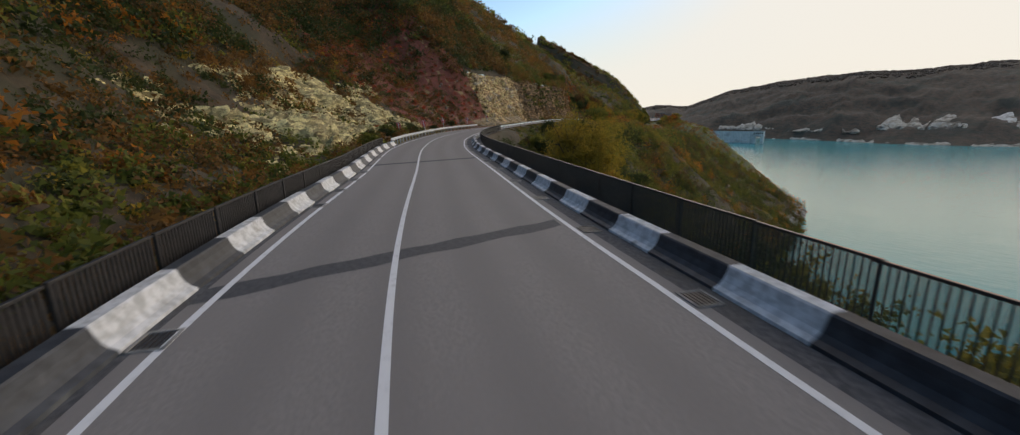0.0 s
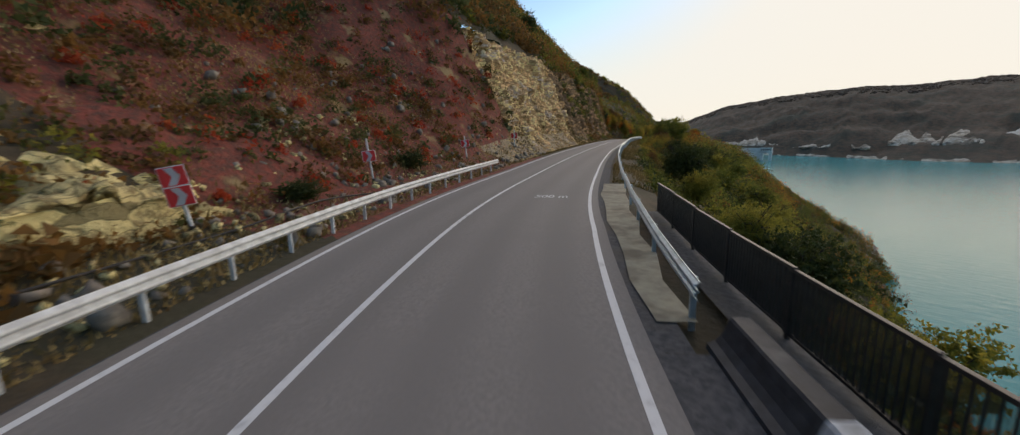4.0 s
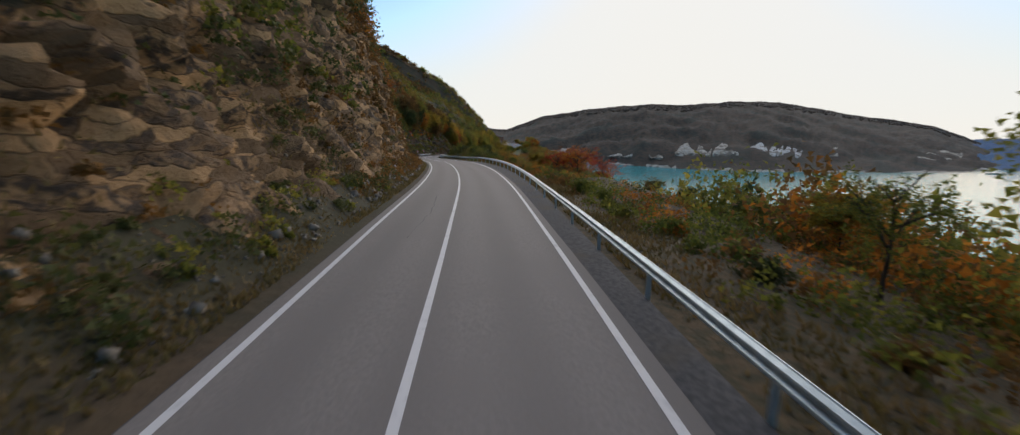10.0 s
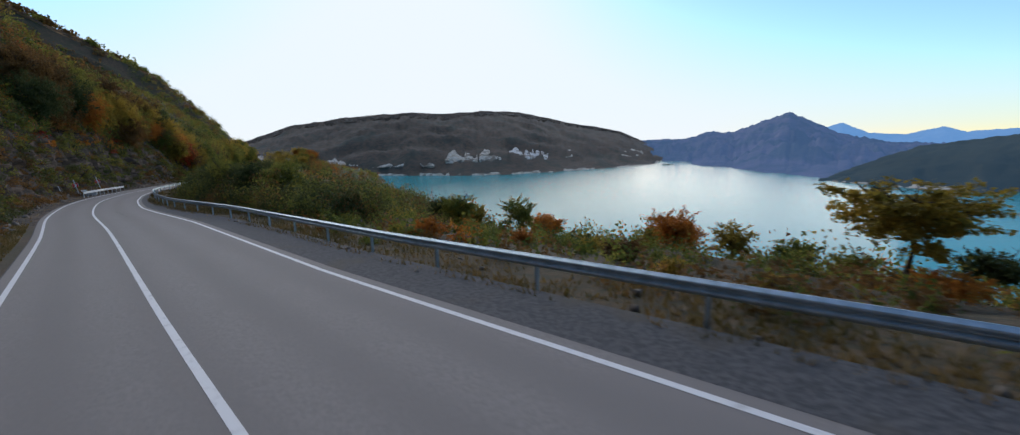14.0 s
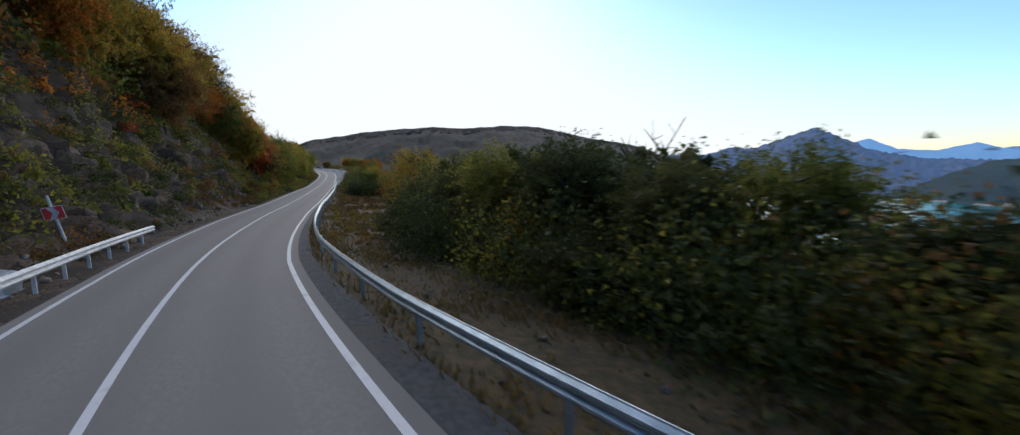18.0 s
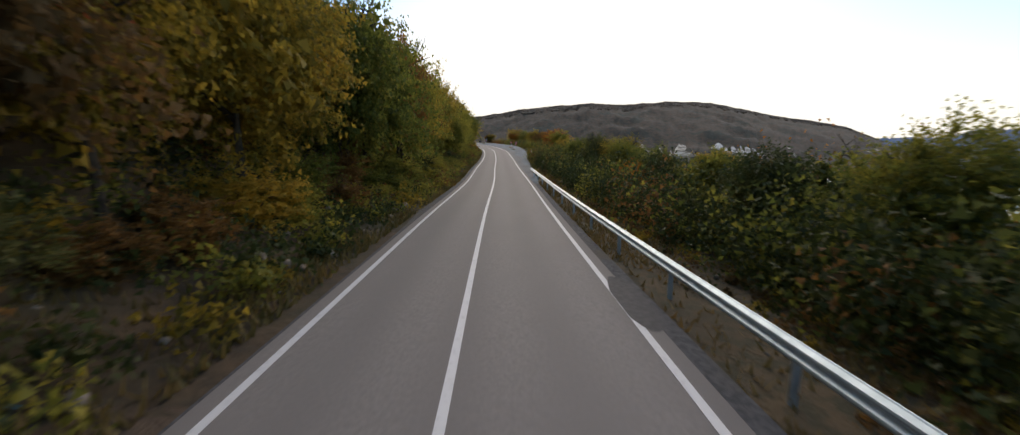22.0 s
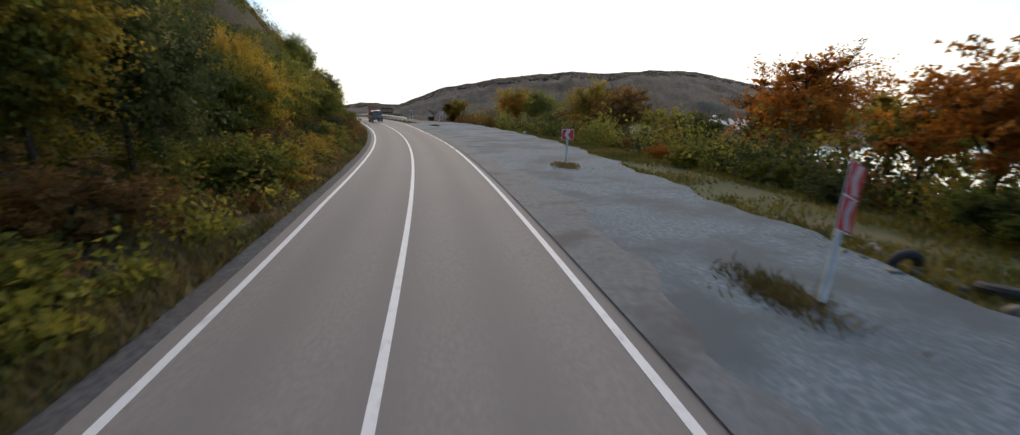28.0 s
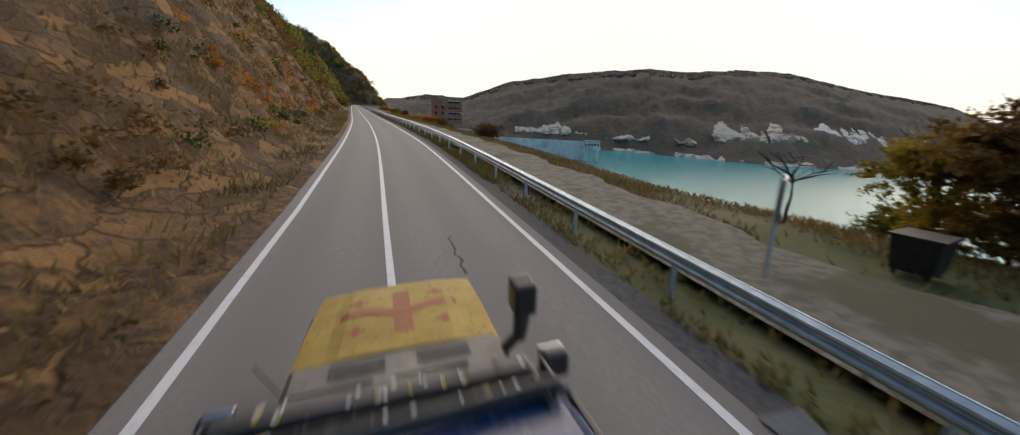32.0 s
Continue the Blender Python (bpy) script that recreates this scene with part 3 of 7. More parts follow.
section(1, 600, (0, -0.03), (5, -0.05), (11, -0.15), (15, -0.7), (60, -12), (140, LAKE - 2), (170, LAKE - 15))
section(1, 650, (0, -0.03), (2, -0.08), (9, -0.2), (13, -0.6), (31, -3.2), (90, LAKE - 2), (115, LAKE - 15))
section(1, 668, (0, -0.03), (1.5, -0.1), (6, -0.3), (10, -0.8), (20, -8), (76, LAKE - 2), (115, LAKE - 15))
section(1, 720, (0, -0.03), (1.5, -0.1), (6, -0.3), (10, -0.8), (20, -8), (75, LAKE - 2), (115, LAKE - 15))
section(1, 1000, (0, -0.03), (1.5, -0.1), (6, -0.3), (14, -0.8), (26, -6), (80, LAKE - 2), (115, LAKE - 15))


def profile(side, s, w):
    """Distance from the asphalt and height, at distance s along the road and w (0 to 6) across the section."""
    st = np.array([a for a, _ in SECTIONS[side]])
    tab = np.stack([b for _, b in SECTIONS[side]])
    s, w = np.broadcast_arrays(np.asarray(s, float), np.asarray(w, float))
    i = np.clip(np.searchsorted(st, s) - 1, 0, len(st) - 2)
    a = np.clip((s - st[i]) / (st[i + 1] - st[i]), 0, 1)
    a = a * a * (3 - 2 * a)
    j = np.clip(w.astype(int), 0, 5)
    b = w - j
    lo = tab[i, j] * (1 - b)[..., None] + tab[i, j + 1] * b[..., None]
    hi = tab[i + 1, j] * (1 - b)[..., None] + tab[i + 1, j + 1] * b[..., None]
    return lo * (1 - a)[..., None] + hi * a[..., None]


def ground_place(side, s, w):
    p = profile(side, s, w)
    u = side * (p[..., 0] + (half_right(s) if side > 0 else half_left(s)) + 0.35)
    return at(s, u, p[..., 1])


def ground_height(side, s, d):
    """Height of the ground above the road d metres out from the asphalt."""
    w = np.linspace(0, 6, 241)
    p = profile(side, np.full(241, float(s)), w)
    return float(np.interp(d, p[:, 0], p[:, 1]))


def ground_sheet(side, s0, s1, ds, ws, material_, name, label, rough=None, lift=0.0):
    s = np.arange(s0, s1 + ds / 2, ds)
    S, Wd = np.meshgrid(s, ws, indexing='ij')
    v = ground_place(side, S, Wd)
    dist = np.abs(profile(side, S, Wd)[..., 0])
    if rough is not None:
        # outward normal from the sheet itself
        gs, gw = np.gradient(v, axis=0), np.gradient(v, axis=1)
        nrm = np.cross(gs, gw) * -side
        nrm /= np.linalg.norm(nrm, axis=-1, keepdims=True) + 1e-9
        v = v + nrm * rough(v, S, Wd, dist)[..., None]
    v[..., 2] += lift
    fc = grid_faces(len(s), len(ws))
    ob = new(name, mesh_of(name, v.reshape(-1, 3), fc if side < 0 else fc[:, ::-1], material_, smooth=False))
    return tagged(ob, label, "ground", kind="structure")


def soil(v, S, Wd, dist):
    k = np.clip((dist - 1.5) / 9, 0, 1)
    return k * (0.5 * fractal(v * 0.25, 3, 3) + 1.6 * k * np.clip(dist / 40, 0, 1) * fractal(v * 0.06, 2, 9))


def crag(v, S, Wd, dist):
    """Broken rock: tilted slabs, with smaller blocks in them."""
    k = np.clip((dist - 1.2) / 2.5, 0, 1)
    q = np.stack([S * 0.42 - v[..., 2] * 0.2, (v[..., 2] + 0.75 * S) * 0.62, dist * 0.35], -1)
    lv, ed = blocky(q, 2)
    l2, e2 = blocky(v * (1.7, 1.7, 2.2), 5)
    l3, e3 = blocky(q * 2.7, 8)
    return k * (0.8 * lv + 0.22 * l2 + 0.32 * l3 - 0.45 * np.exp(-ed * 10) - 0.14 * np.exp(-e2 * 9) - 0.16 * np.exp(-e3 * 8) + 0.5 * fractal(v * 0.16, 3, 4))


def crag_soft(v, S, Wd, dist):
    return 0.55 * crag(v, S, Wd, dist) + soil(v, S, Wd, dist)


def soil_far(v, S, Wd, dist):
    """Soil that stays level under the lay-by."""
    return soil(v, S, Wd, dist) * np.clip((dist - 12) / 6, 0, 1)


def scree(v, S, Wd, dist):
    k = np.clip((dist - 1) / 5, 0, 1)
    lv, ed = blocky(v * 1.3, 3)
    return soil(v, S, Wd, dist) + k * (0.16 * lv - 0.1 * np.exp(-ed * 9))


def outcrop(v, S, Wd, dist):
    """Rock that breaks through the soil in patches and dives under it elsewhere."""
    show = fractal(v * 0.07, 3, 12) + 0.3 * np.sin(S * 0.06) + 0.16 + 0.4 * np.exp(-((S - 60) / 10) ** 2)
    edge = np.minimum(1, 6 * np.minimum((Wd - 1.8), (3.75 - Wd))) * np.clip((105 - S) / 12, 0, 1) * np.clip((S - 44) / 10, 0, 1)
    return crag(v, S, Wd, dist) * 0.7 + 0.8 * crag(v * 2.3, S, Wd, dist) * 0.6 + 1.6 * np.clip(show + 0.25, -1, 1) * edge - 1.5 * (1 - edge)


_far_w = np.concatenate([np.linspace(0, 2, 9), np.linspace(2.12, 4, 16), np.linspace(4.1, 6, 20)])
ground_sheet(-1, -60, 98, 1.2, _far_w, EARTH, "ground", "brown scrubby hillside earth above the bridge", scree)
ground_sheet(-1, 98, 132, 0.8, _far_w, RED_EARTH, "ground", "red and brown scree slope above the road", scree)
ground_sheet(-1, 22, 106, 0.35, np.linspace(1.8, 3.75, 86), YELLOW_ROCK, "cliff", "pale yellow broken rock outcrop on the hillside", outcrop)
ground_sheet(-1, 132, 330, 1.0, np.concatenate([np.linspace(0, 1, 4), [1.2, 1.4, 1.6, 1.8, 2.0]]), EARTH, "ground", "dark earthy verge under the rock cliff", None)
ground_sheet(-1, 132, 168, 0.3, np.concatenate([np.linspace(1.4, 2, 8), np.linspace(2.04, 4, 64)]), TAN_ROCK, "cliff", "pale tan slabby rock cliff beside the road", crag)
SCREE = material("tan_scree", (0.46, 0.36, 0.22), (0.13, 0.095, 0.06), 7.0, 0.95, bump=0.12, bump_scale=9, third=(0.2, 0.14, 0.08), third_scale=0.5, spread=(0.42, 0.6), detail=9.0)
ground_sheet(-1, 124, 163, 0.35, np.linspace(0.75, 2.1, 22), SCREE, "scree", "tan broken scree at the foot of the slabby cliff", scree, lift=0.06)
ground_sheet(-1, 168, 330, 0.4, np.concatenate([np.linspace(1.4, 2, 6), np.linspace(2.05, 4, 50)]), ROCK, "cliff", "rough broken dark brown rock cliff beside the road", crag)
ground_sheet(-1, 132, 330, 2.0, np.linspace(3.97, 6, 26), EARTH, "ground", "brown wooded hillside above the cliff", soil)
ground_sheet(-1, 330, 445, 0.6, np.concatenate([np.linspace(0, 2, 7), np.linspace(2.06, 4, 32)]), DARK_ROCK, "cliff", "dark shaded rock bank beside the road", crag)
ground_sheet(-1, 330, 445, 2.0, np.linspace(3.97, 6, 26), EARTH, "ground", "brown wooded hillside above the bank", soil)
ground_sheet(-1, 445, 640, 1.5, _far_w, EARTH, "ground", "dark wooded hillside earth beside the road", soil)
ground_sheet(-1, 640, END - 5, 0.9, _far_w, HILL_BROWN, "ground", "dry brown rocky hillside above the road", crag_soft)
ground_sheet(1, -60, 112, 1.5, _far_w, EARTH, "ground", "steep lakeside slope below the bridge", soil)
ground_sheet(1, 112, 380, 1.5, _far_w, GRASS_GROUND, "ground", "grassy verge and slope down to the lake", soil)
ground_sheet(1, 380, 500, 1.5, _far_w, GRASS_GROUND, "ground", "bare dry grass strip beside the guardrail", soil)
ground_sheet(1, 500, 660, 1.5, _far_w, GREEN_GROUND, "ground", "grassy bank beyond the gravel lay-by", soil_far, lift=-0.07)
ground_sheet(1, 660, END - 5, 1.5, _far_w, GRASS_GROUND, "ground", "dry grass slope down to the lake", soil_far, lift=-0.07)

ground_sheet(1, 380, 640, 1.5, np.linspace(4.8, 5.05, 14), SHORE_ROCK := material("pale_shore_rock", (0.36, 0.34, 0.3), (0.2, 0.185, 0.16), 0.6, 0.9, bump=0.2, bump_scale=2.0, third=(0.14, 0.125, 0.1), third_scale=0.2), "shore", "pale bare rock rim at the water line", lambda v, S, W, d: 0.8 + 0.8 * crag(v, S, W, d))

# ---- lake ----
def water_material():
    m = bpy.data.materials.new("lake_water")
    m.use_nodes = True
    n, l = m.node_tree.nodes, m.node_tree.links
    p = n["Principled BSDF"]
    p.inputs["Base Color"].default_value = (0.045, 0.3, 0.32, 1)
    p.inputs["Roughness"].default_value = 0.12
    p.inputs["Specular IOR Level"].default_value = 0.055
    p.inputs["IOR"].default_value = 1.33
    geo = n.new("ShaderNodeNewGeometry")
    mp = n.new("ShaderNodeMapping")
    mp.inputs["Scale"].default_value = (0.09, 0.22, 0.1)
    l.new(geo.outputs["Position"], mp.inputs["Vector"])
    t = n.new("ShaderNodeTexNoise")
    t.inputs["Scale"].default_value = 1.0
    t.inputs["Detail"].default_value = 5
    l.new(mp.outputs[0], t.inputs["Vector"])
    b = n.new("ShaderNodeBump")
    b.inputs["Strength"].default_value = 0.6
    b.inputs["Distance"].default_value = 0.6
    l.new(t.outputs["Fac"], b.inputs["Height"])
    l.new(b.outputs[0], p.inputs["Normal"])
    return m


_c = (-165.9, 198.3, 2.1)
lake_v = [(-3500, -3500, LAKE), (4600, -3500, LAKE), (4600, 4700, LAKE), (-3500, 4700, LAKE)]
tagged(new("lake_water", mesh_of("lake_water", lake_v, [(0, 1, 2, 3)], water_material())), "calm turquoise reservoir water reflecting the evening sky", "lake", kind="structure")


# ---- hills across the lake ----
def shore_place(points, a, w, rise):
    """A place on a hill: bearing a, w across it from the water (0) to the crest (1)."""
    pa = [p[0] for p in points]
    r0, r1 = np.interp(a, pa, [p[2] for p in points]), np.interp(a, pa, [p[3] for p in points])
    crest = _c[2] + np.interp(a, pa, [p[1] for p in points]) * r1
    A = np.radians(a)
    r = r0 + (r1 - r0) * w + 9 * np.sin(A * 60) * (1 - np.clip(w, 0, 1)) + 5 * np.sin(A * 151) * (1 - np.clip(w, 0, 1))
    z = (LAKE - 3) + (crest - LAKE + 3) * rise
    return np.stack([_c[0] + np.sin(A) * r, _c[1] + np.cos(A) * r, z], -1)


def ridge(name, label, points, material_, step=0.2, rough=7.0, seed=0):
    """A hill seen across the lake: points are bearing, crest height over distance, distance of shore and of crest."""
    az = np.arange(points[0][0], points[-1][0] + step / 2, step)
    w = np.concatenate([np.linspace(0, 1, 34), [1.06, 1.15, 1.3, 1.6]])
    A, Wd = np.meshgrid(az, w, indexing='ij')
    rise = np.where(Wd <= 1, 0.55 * Wd + 0.45 * np.sin(np.clip(Wd, 0, 1) * math.pi / 2), 1 - (Wd - 1) * 0.9)
    v = shore_place(points, A, Wd, rise)
    v[..., 2] += rough * np.clip(Wd * 5, 0, 1) * (fractal(v * (0.011, 0.011, 0), 4, seed) * np.clip(1.15 - Wd, 0.25, 1) + 0.3 * fractal(v * (0.07, 0.07, 0), 2, seed + 7))
    ob = new(name, mesh_of(name, v.reshape(-1, 3), grid_faces(len(az), len(w)), material_, smooth=True))
    return tagged(ob, label, "hill", kind="structure")


FAR_HILL = [(-60, -0.03, 1300, 2300), (-40, -0.01, 1320, 2400), (-30.0, 0.0144, 1320, 2484), (-26.0, 0.0126, 1311, 2388), (-21.0, 0.0419, 1300, 2240), (-15.3, 0.059, 1280, 2051), (-7.8, 0.0687, 1210, 1929), (-3.3, 0.0645, 1160, 2116), (1.2, 0.0706, 1140, 2308), (6.3, 0.0666, 1160, 2526), (12.6, 0.0419, 1250, 2904), (19.0, 0.0204, 1400, 3100), (22.9, -0.0121, 1500, 3100), (25.6, -0.0514, 1600, 3100)]
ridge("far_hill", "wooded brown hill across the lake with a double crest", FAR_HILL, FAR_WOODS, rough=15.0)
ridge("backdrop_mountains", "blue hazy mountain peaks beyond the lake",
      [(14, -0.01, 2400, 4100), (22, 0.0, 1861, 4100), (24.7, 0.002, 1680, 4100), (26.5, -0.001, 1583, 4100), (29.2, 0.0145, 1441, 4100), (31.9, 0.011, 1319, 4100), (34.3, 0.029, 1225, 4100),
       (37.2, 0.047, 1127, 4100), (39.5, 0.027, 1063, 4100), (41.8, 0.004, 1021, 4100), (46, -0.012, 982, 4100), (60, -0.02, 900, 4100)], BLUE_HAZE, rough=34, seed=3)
ridge("backdrop_mountains", "pale blue hazed farther mountain peaks",
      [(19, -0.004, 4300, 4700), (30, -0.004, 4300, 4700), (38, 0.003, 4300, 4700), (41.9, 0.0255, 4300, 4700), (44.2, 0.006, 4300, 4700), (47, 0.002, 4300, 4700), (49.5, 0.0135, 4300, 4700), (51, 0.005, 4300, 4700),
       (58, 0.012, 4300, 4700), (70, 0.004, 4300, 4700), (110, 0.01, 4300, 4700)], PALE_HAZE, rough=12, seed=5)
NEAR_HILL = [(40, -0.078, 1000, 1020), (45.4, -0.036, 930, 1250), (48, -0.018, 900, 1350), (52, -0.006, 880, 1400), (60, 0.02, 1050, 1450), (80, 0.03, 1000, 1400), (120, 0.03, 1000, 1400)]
# The headland's blue cast is haze glow in its material.
ridge("near_hill", "dark wooded headland on the far shore, hazed blue-green", NEAR_HILL, HEADLAND_HAZE, seed=8)


def hill_trees(label, points, count, a0, a1, seed, size=(5, 9), tint=None):
    """The crowns of the woods on a far hill, as stuff: faceted clumps that break its outline."""
    rng = np.random.default_rng(seed)
    a, w = rng.uniform(a0, a1, count), rng.uniform(0.5, 1.02, count) ** 0.35
    rise = 0.55 * w + 0.45 * np.sin(np.clip(w, 0, 1) * math.pi / 2)
    p = shore_place(points, a, w, rise)
    p[:, 2] += 15.0 * np.clip(w * 5, 0, 1) * fractal(p * (0.011, 0.011, 0), 4, tint or 0) * np.clip(1.15 - w, 0.25, 1)
    bm = bmesh.new()
    bmesh.ops.create_icosphere(bm, subdivisions=1, radius=1.0)
    base = np.array([v.co for v in bm.verts])
    tri = np.array([[v.index for v in f.verts] for f in bm.faces])
    bm.free()
    n = len(base)
    r = rng.uniform(*size, (count, 1, 1))
    v = p[:, None] + base[None] * r * rng.uniform(0.65, 1.35, (count, n, 1)) * (1, 1, 0.8)
    f = tri[None] + np.arange(count)[:, None, None] * n
    tagged(new("far_trees", mesh_of("far_trees", v.reshape(-1, 3), f.reshape(-1, 3), FAR_CROWNS, smooth=True)), label, "woods", kind="stuff")


FAR_CROWNS = leaf_material("far_autumn_crowns", (0.07, 0.055, 0.042), (0.1, 0.07, 0.05), (0.15, 0.09, 0.06), 0.15)
hill_trees("brown and dull green tree crowns on the far hill", FAR_HILL, 9000, -32, 25, 71, size=(2.2, 4.6))


def shore_patch(name, label, points, a0, a1, z0, z1, material_, bumpy=6.0, seed=0, out=5.0):
    """A bare rock face cut into a hill, a little proud of it."""
    az = np.linspace(a0, a1, max(8, int((a1 - a0) * 26)))
    w = np.linspace(0, 1, 20)
    A, Wd = np.meshgrid(az, w, indexing='ij')
    k = (A - a0) / (a1 - a0)
    top = z0 + (z1 - z0) * (0.55 + 0.45 * np.sin(k * math.pi)) * (0.8 + 0.35 * fractal(np.stack([A * 1.6, A * 0, A * 0 + seed], -1), 3, seed))
    r0 = np.interp(A, [p[0] for p in points], [p[2] for p in points])
    r1 = np.interp(A, [p[0] for p in points], [p[3] for p in points])
    crest = _c[2] + np.interp(A, [p[0] for p in points], [p[1] for p in points]) * r1
    z = z0 + (top - z0) * Wd
    # solve where the hill reaches this height
    q = np.clip((z - LAKE + 3) / (crest - LAKE + 3), 0, 1)
    wv = np.clip(q / (1.22 - 0.22 * q), 0, 1)
    r = r0 + (r1 - r0) * wv - out * np.sin(np.clip(Wd, 0.02, 1) * 2.6) - bumpy * 0.5 - bumpy * fractal(np.stack([A * 2, z * 0.06, A * 0], -1), 3, seed)
    lv, ed = blocky(np.stack([A * 2.6, z * 0.1, A * 0], -1), seed)
    r = r - bumpy * (0.7 * lv - 0.5 * np.exp(-ed * 8))
    R = np.radians(A)
    v = np.stack([_c[0] + np.sin(R) * r, _c[1] + np.cos(R) * r, z], -1)
    ob = new(name, mesh_of(name, v.reshape(-1, 3), grid_faces(len(az), len(w)), material_, smooth=False))
    return tagged(ob, label, "rock face", kind="structure")


shore_patch("quarry_face", "tan quarry rock face above the far shore", FAR_HILL, -3.6, 0.6, -52, -10, PALE_ROCK, seed=1, out=26)
shore_patch("quarry_face", "broken tan rock face above the far shore", FAR_HILL, 0.8, 4.3, -50, -18, PALE_ROCK, seed=2, out=26)
shore_patch("quarry_face", "whitish quarry face on the far hill", FAR_HILL, 4.7, 9.8, -52, -2, WHITE_ROCK, seed=3, out=30)
shore_patch("quarry_face", "small pale scar on the far hill", FAR_HILL, 11.6, 13.0, -48, -10, PALE_ROCK, seed=4, out=22)
shore_patch("quarry_face", "pale rock face near the headland", FAR_HILL, 18.7, 21.8, -58, -26, PALE_ROCK, seed=5, out=20)
shore_patch("quarry_face", "low tan rock bank by the far shore", FAR_HILL, -12.6, -5.0, -62, -44, PALE_ROCK, seed=6, out=18)
shore_patch("quarry_face", "low tan rock bank by the dam", FAR_HILL, -21, -13.5, -58, -38, PALE_ROCK, seed=7, out=18)
shore_patch("shore_rim", "pale bare drawdown rim along the far shore", FAR_HILL, -40, 25.3, LAKE - 1, LAKE + 6, PALE_ROCK, bumpy=2, seed=8, out=4)
shore_patch("shore_rim", "pale bare drawdown rim along the headland", NEAR_HILL, 41.2, 110, LAKE - 1, LAKE + 7, PALE_ROCK, bumpy=2, seed=9, out=4)

# ---- bridge: kerbs, railings, joints ----
def kerb_mesh(s, length, side, inner):
    """One painted kerb block: a bevelled profile swept along the road, in world places."""
    prof = np.array([(0.0, -0.02), (0.02, 0.05), (0.12, 0.1), (0.2, 0.18), (0.26, 0.3), (0.3, 0.42), (0.33, 0.45), (0.58, 0.45), (0.62, 0.42), (0.63, -0.1)])
    ss = np.linspace(s, s + length, 3)
    v = np.stack([at(np.full(len(prof), a), side * (inner(a) + prof[:, 0]), prof[:, 1]) for a in ss])
    n = len(prof)
    faces = [tuple(q) for q in grid_faces(3, n)]
    verts = v.reshape(-1, 3)
    org = verts[0].copy()
    me = bpy.data.meshes.new("kerb_block")
    me.from_pydata((verts - org).tolist(), [], faces + [tuple(range(n)), tuple(range(2 * n, 3 * n))[::-1]])
    me.update()
    return me, org


def kerb_run(name, label, s0, s1, side, inner, first=0):
    top = thing(name, label, "kerb")
    s, k = s0, first
    while s < s1 - 0.3:
        ln = 2.2 + 0.12 * math.sin(s * 1.7)
        me, org = kerb_mesh(s, ln - 0.012, side, inner)
        me.materials.append(WHITE_PAINT if k % 2 else BLACK_PAINT)
        child("kerb_block", me, top, "white painted kerb block" if k % 2 else "black painted kerb block", Matrix.Translation(org))
        s += ln
        k += 1
    return top


right_kerb = lambda s: half_right(s) + 0.85 + np.interp(s, [70, 92], [0, 0.25])
left_kerb = lambda s: half_left(s) + 0.5
kerb_run("bridge_kerb", "black and white painted concrete kerb on the lake side of the bridge", -46.55, 91.5, 1, right_kerb)
kerb_run("bridge_kerb", "black and white painted concrete kerb on the hill side of the bridge", -46.27, 64.5, -1, left_kerb, 1)
strip("pavement_gutter", -50, 92, edge_r, lambda s: right_kerb(s) + 0.02, -0.004, SHOULDER, "dark dusty gutter beside the painted kerb")
strip("pavement_gutter", -50, 64, lambda s: -left_kerb(s) - 0.02, edge_l, -0.004, SHOULDER, "dark dusty gutter beside the painted kerb")
# Dark strip added as filler behind each kerb; no walkway is known there.
strip("pavement_walkway", -50, 103, lambda s: right_kerb(s) + 0.66, lambda s: right_kerb(s) + 1.45, 0.0, SHOULDER, "narrow dark filler strip behind the kerb", across=4)
strip("pavement_walkway", -50, 64, lambda s: -left_kerb(s) - 1.0, lambda s: -left_kerb(s) - 0.66, 0.0, SHOULDER, "narrow dark filler strip behind the kerb", across=4)


def railing_panel(name, label):
    top = thing(name, label, "railing", "bridge railing panels")
    part("top_rail", box(2.5, 0.07, 0.05, 1.25, 0, 1.08, 0.01), BLACK_STEEL, top)
    part("bottom_rail", box(2.5, 0.04, 0.04, 1.25, 0, 0.12), BLACK_STEEL, top)
    part("post", box(0.07, 0.07, 1.06, 0.04, 0, 0.53, 0.008), BLACK_STEEL, top)
    me = None
    for k in range(20):
        if me is None:
            b = part("bar", box(0.062, 0.03, 0.96, 0, 0, 0.6), BLACK_STEEL, top)
            me = b.data
            b.location = (0.17, 0, 0)
        else:
            b = child("bar", me, top)
            b.location = (0.17 + k * 0.118, 0, 0)
    return top


def railing_run(side, s0, s1, where, first):
    s = s0
    while s < s1:
        a, b = at(s, side * where(s), 0.0 if side > 0 else -0.06), at(s + 2.5, side * where(s + 2.5), 0.0 if side > 0 else -0.06)
        m = Matrix.Translation(a) @ pose(0, 0, 0, 0, 0, math.degrees(math.atan2(b[1] - a[1], b[0] - a[0])))
        if first.get("used"):
            copy_thing(first["ob"], m)
        else:
            first["ob"].matrix_world = m
            first["used"] = True
        s += 2.5


_rail = {"ob": railing_panel("railing_panel", "black steel bridge railing panel with close vertical bars")}
railing_run(1, -30, 101, lambda s: right_kerb(s) + 1.25, _rail)
railing_run(-1, -30, 62, lambda s: left_kerb(s) + 0.84, _rail)

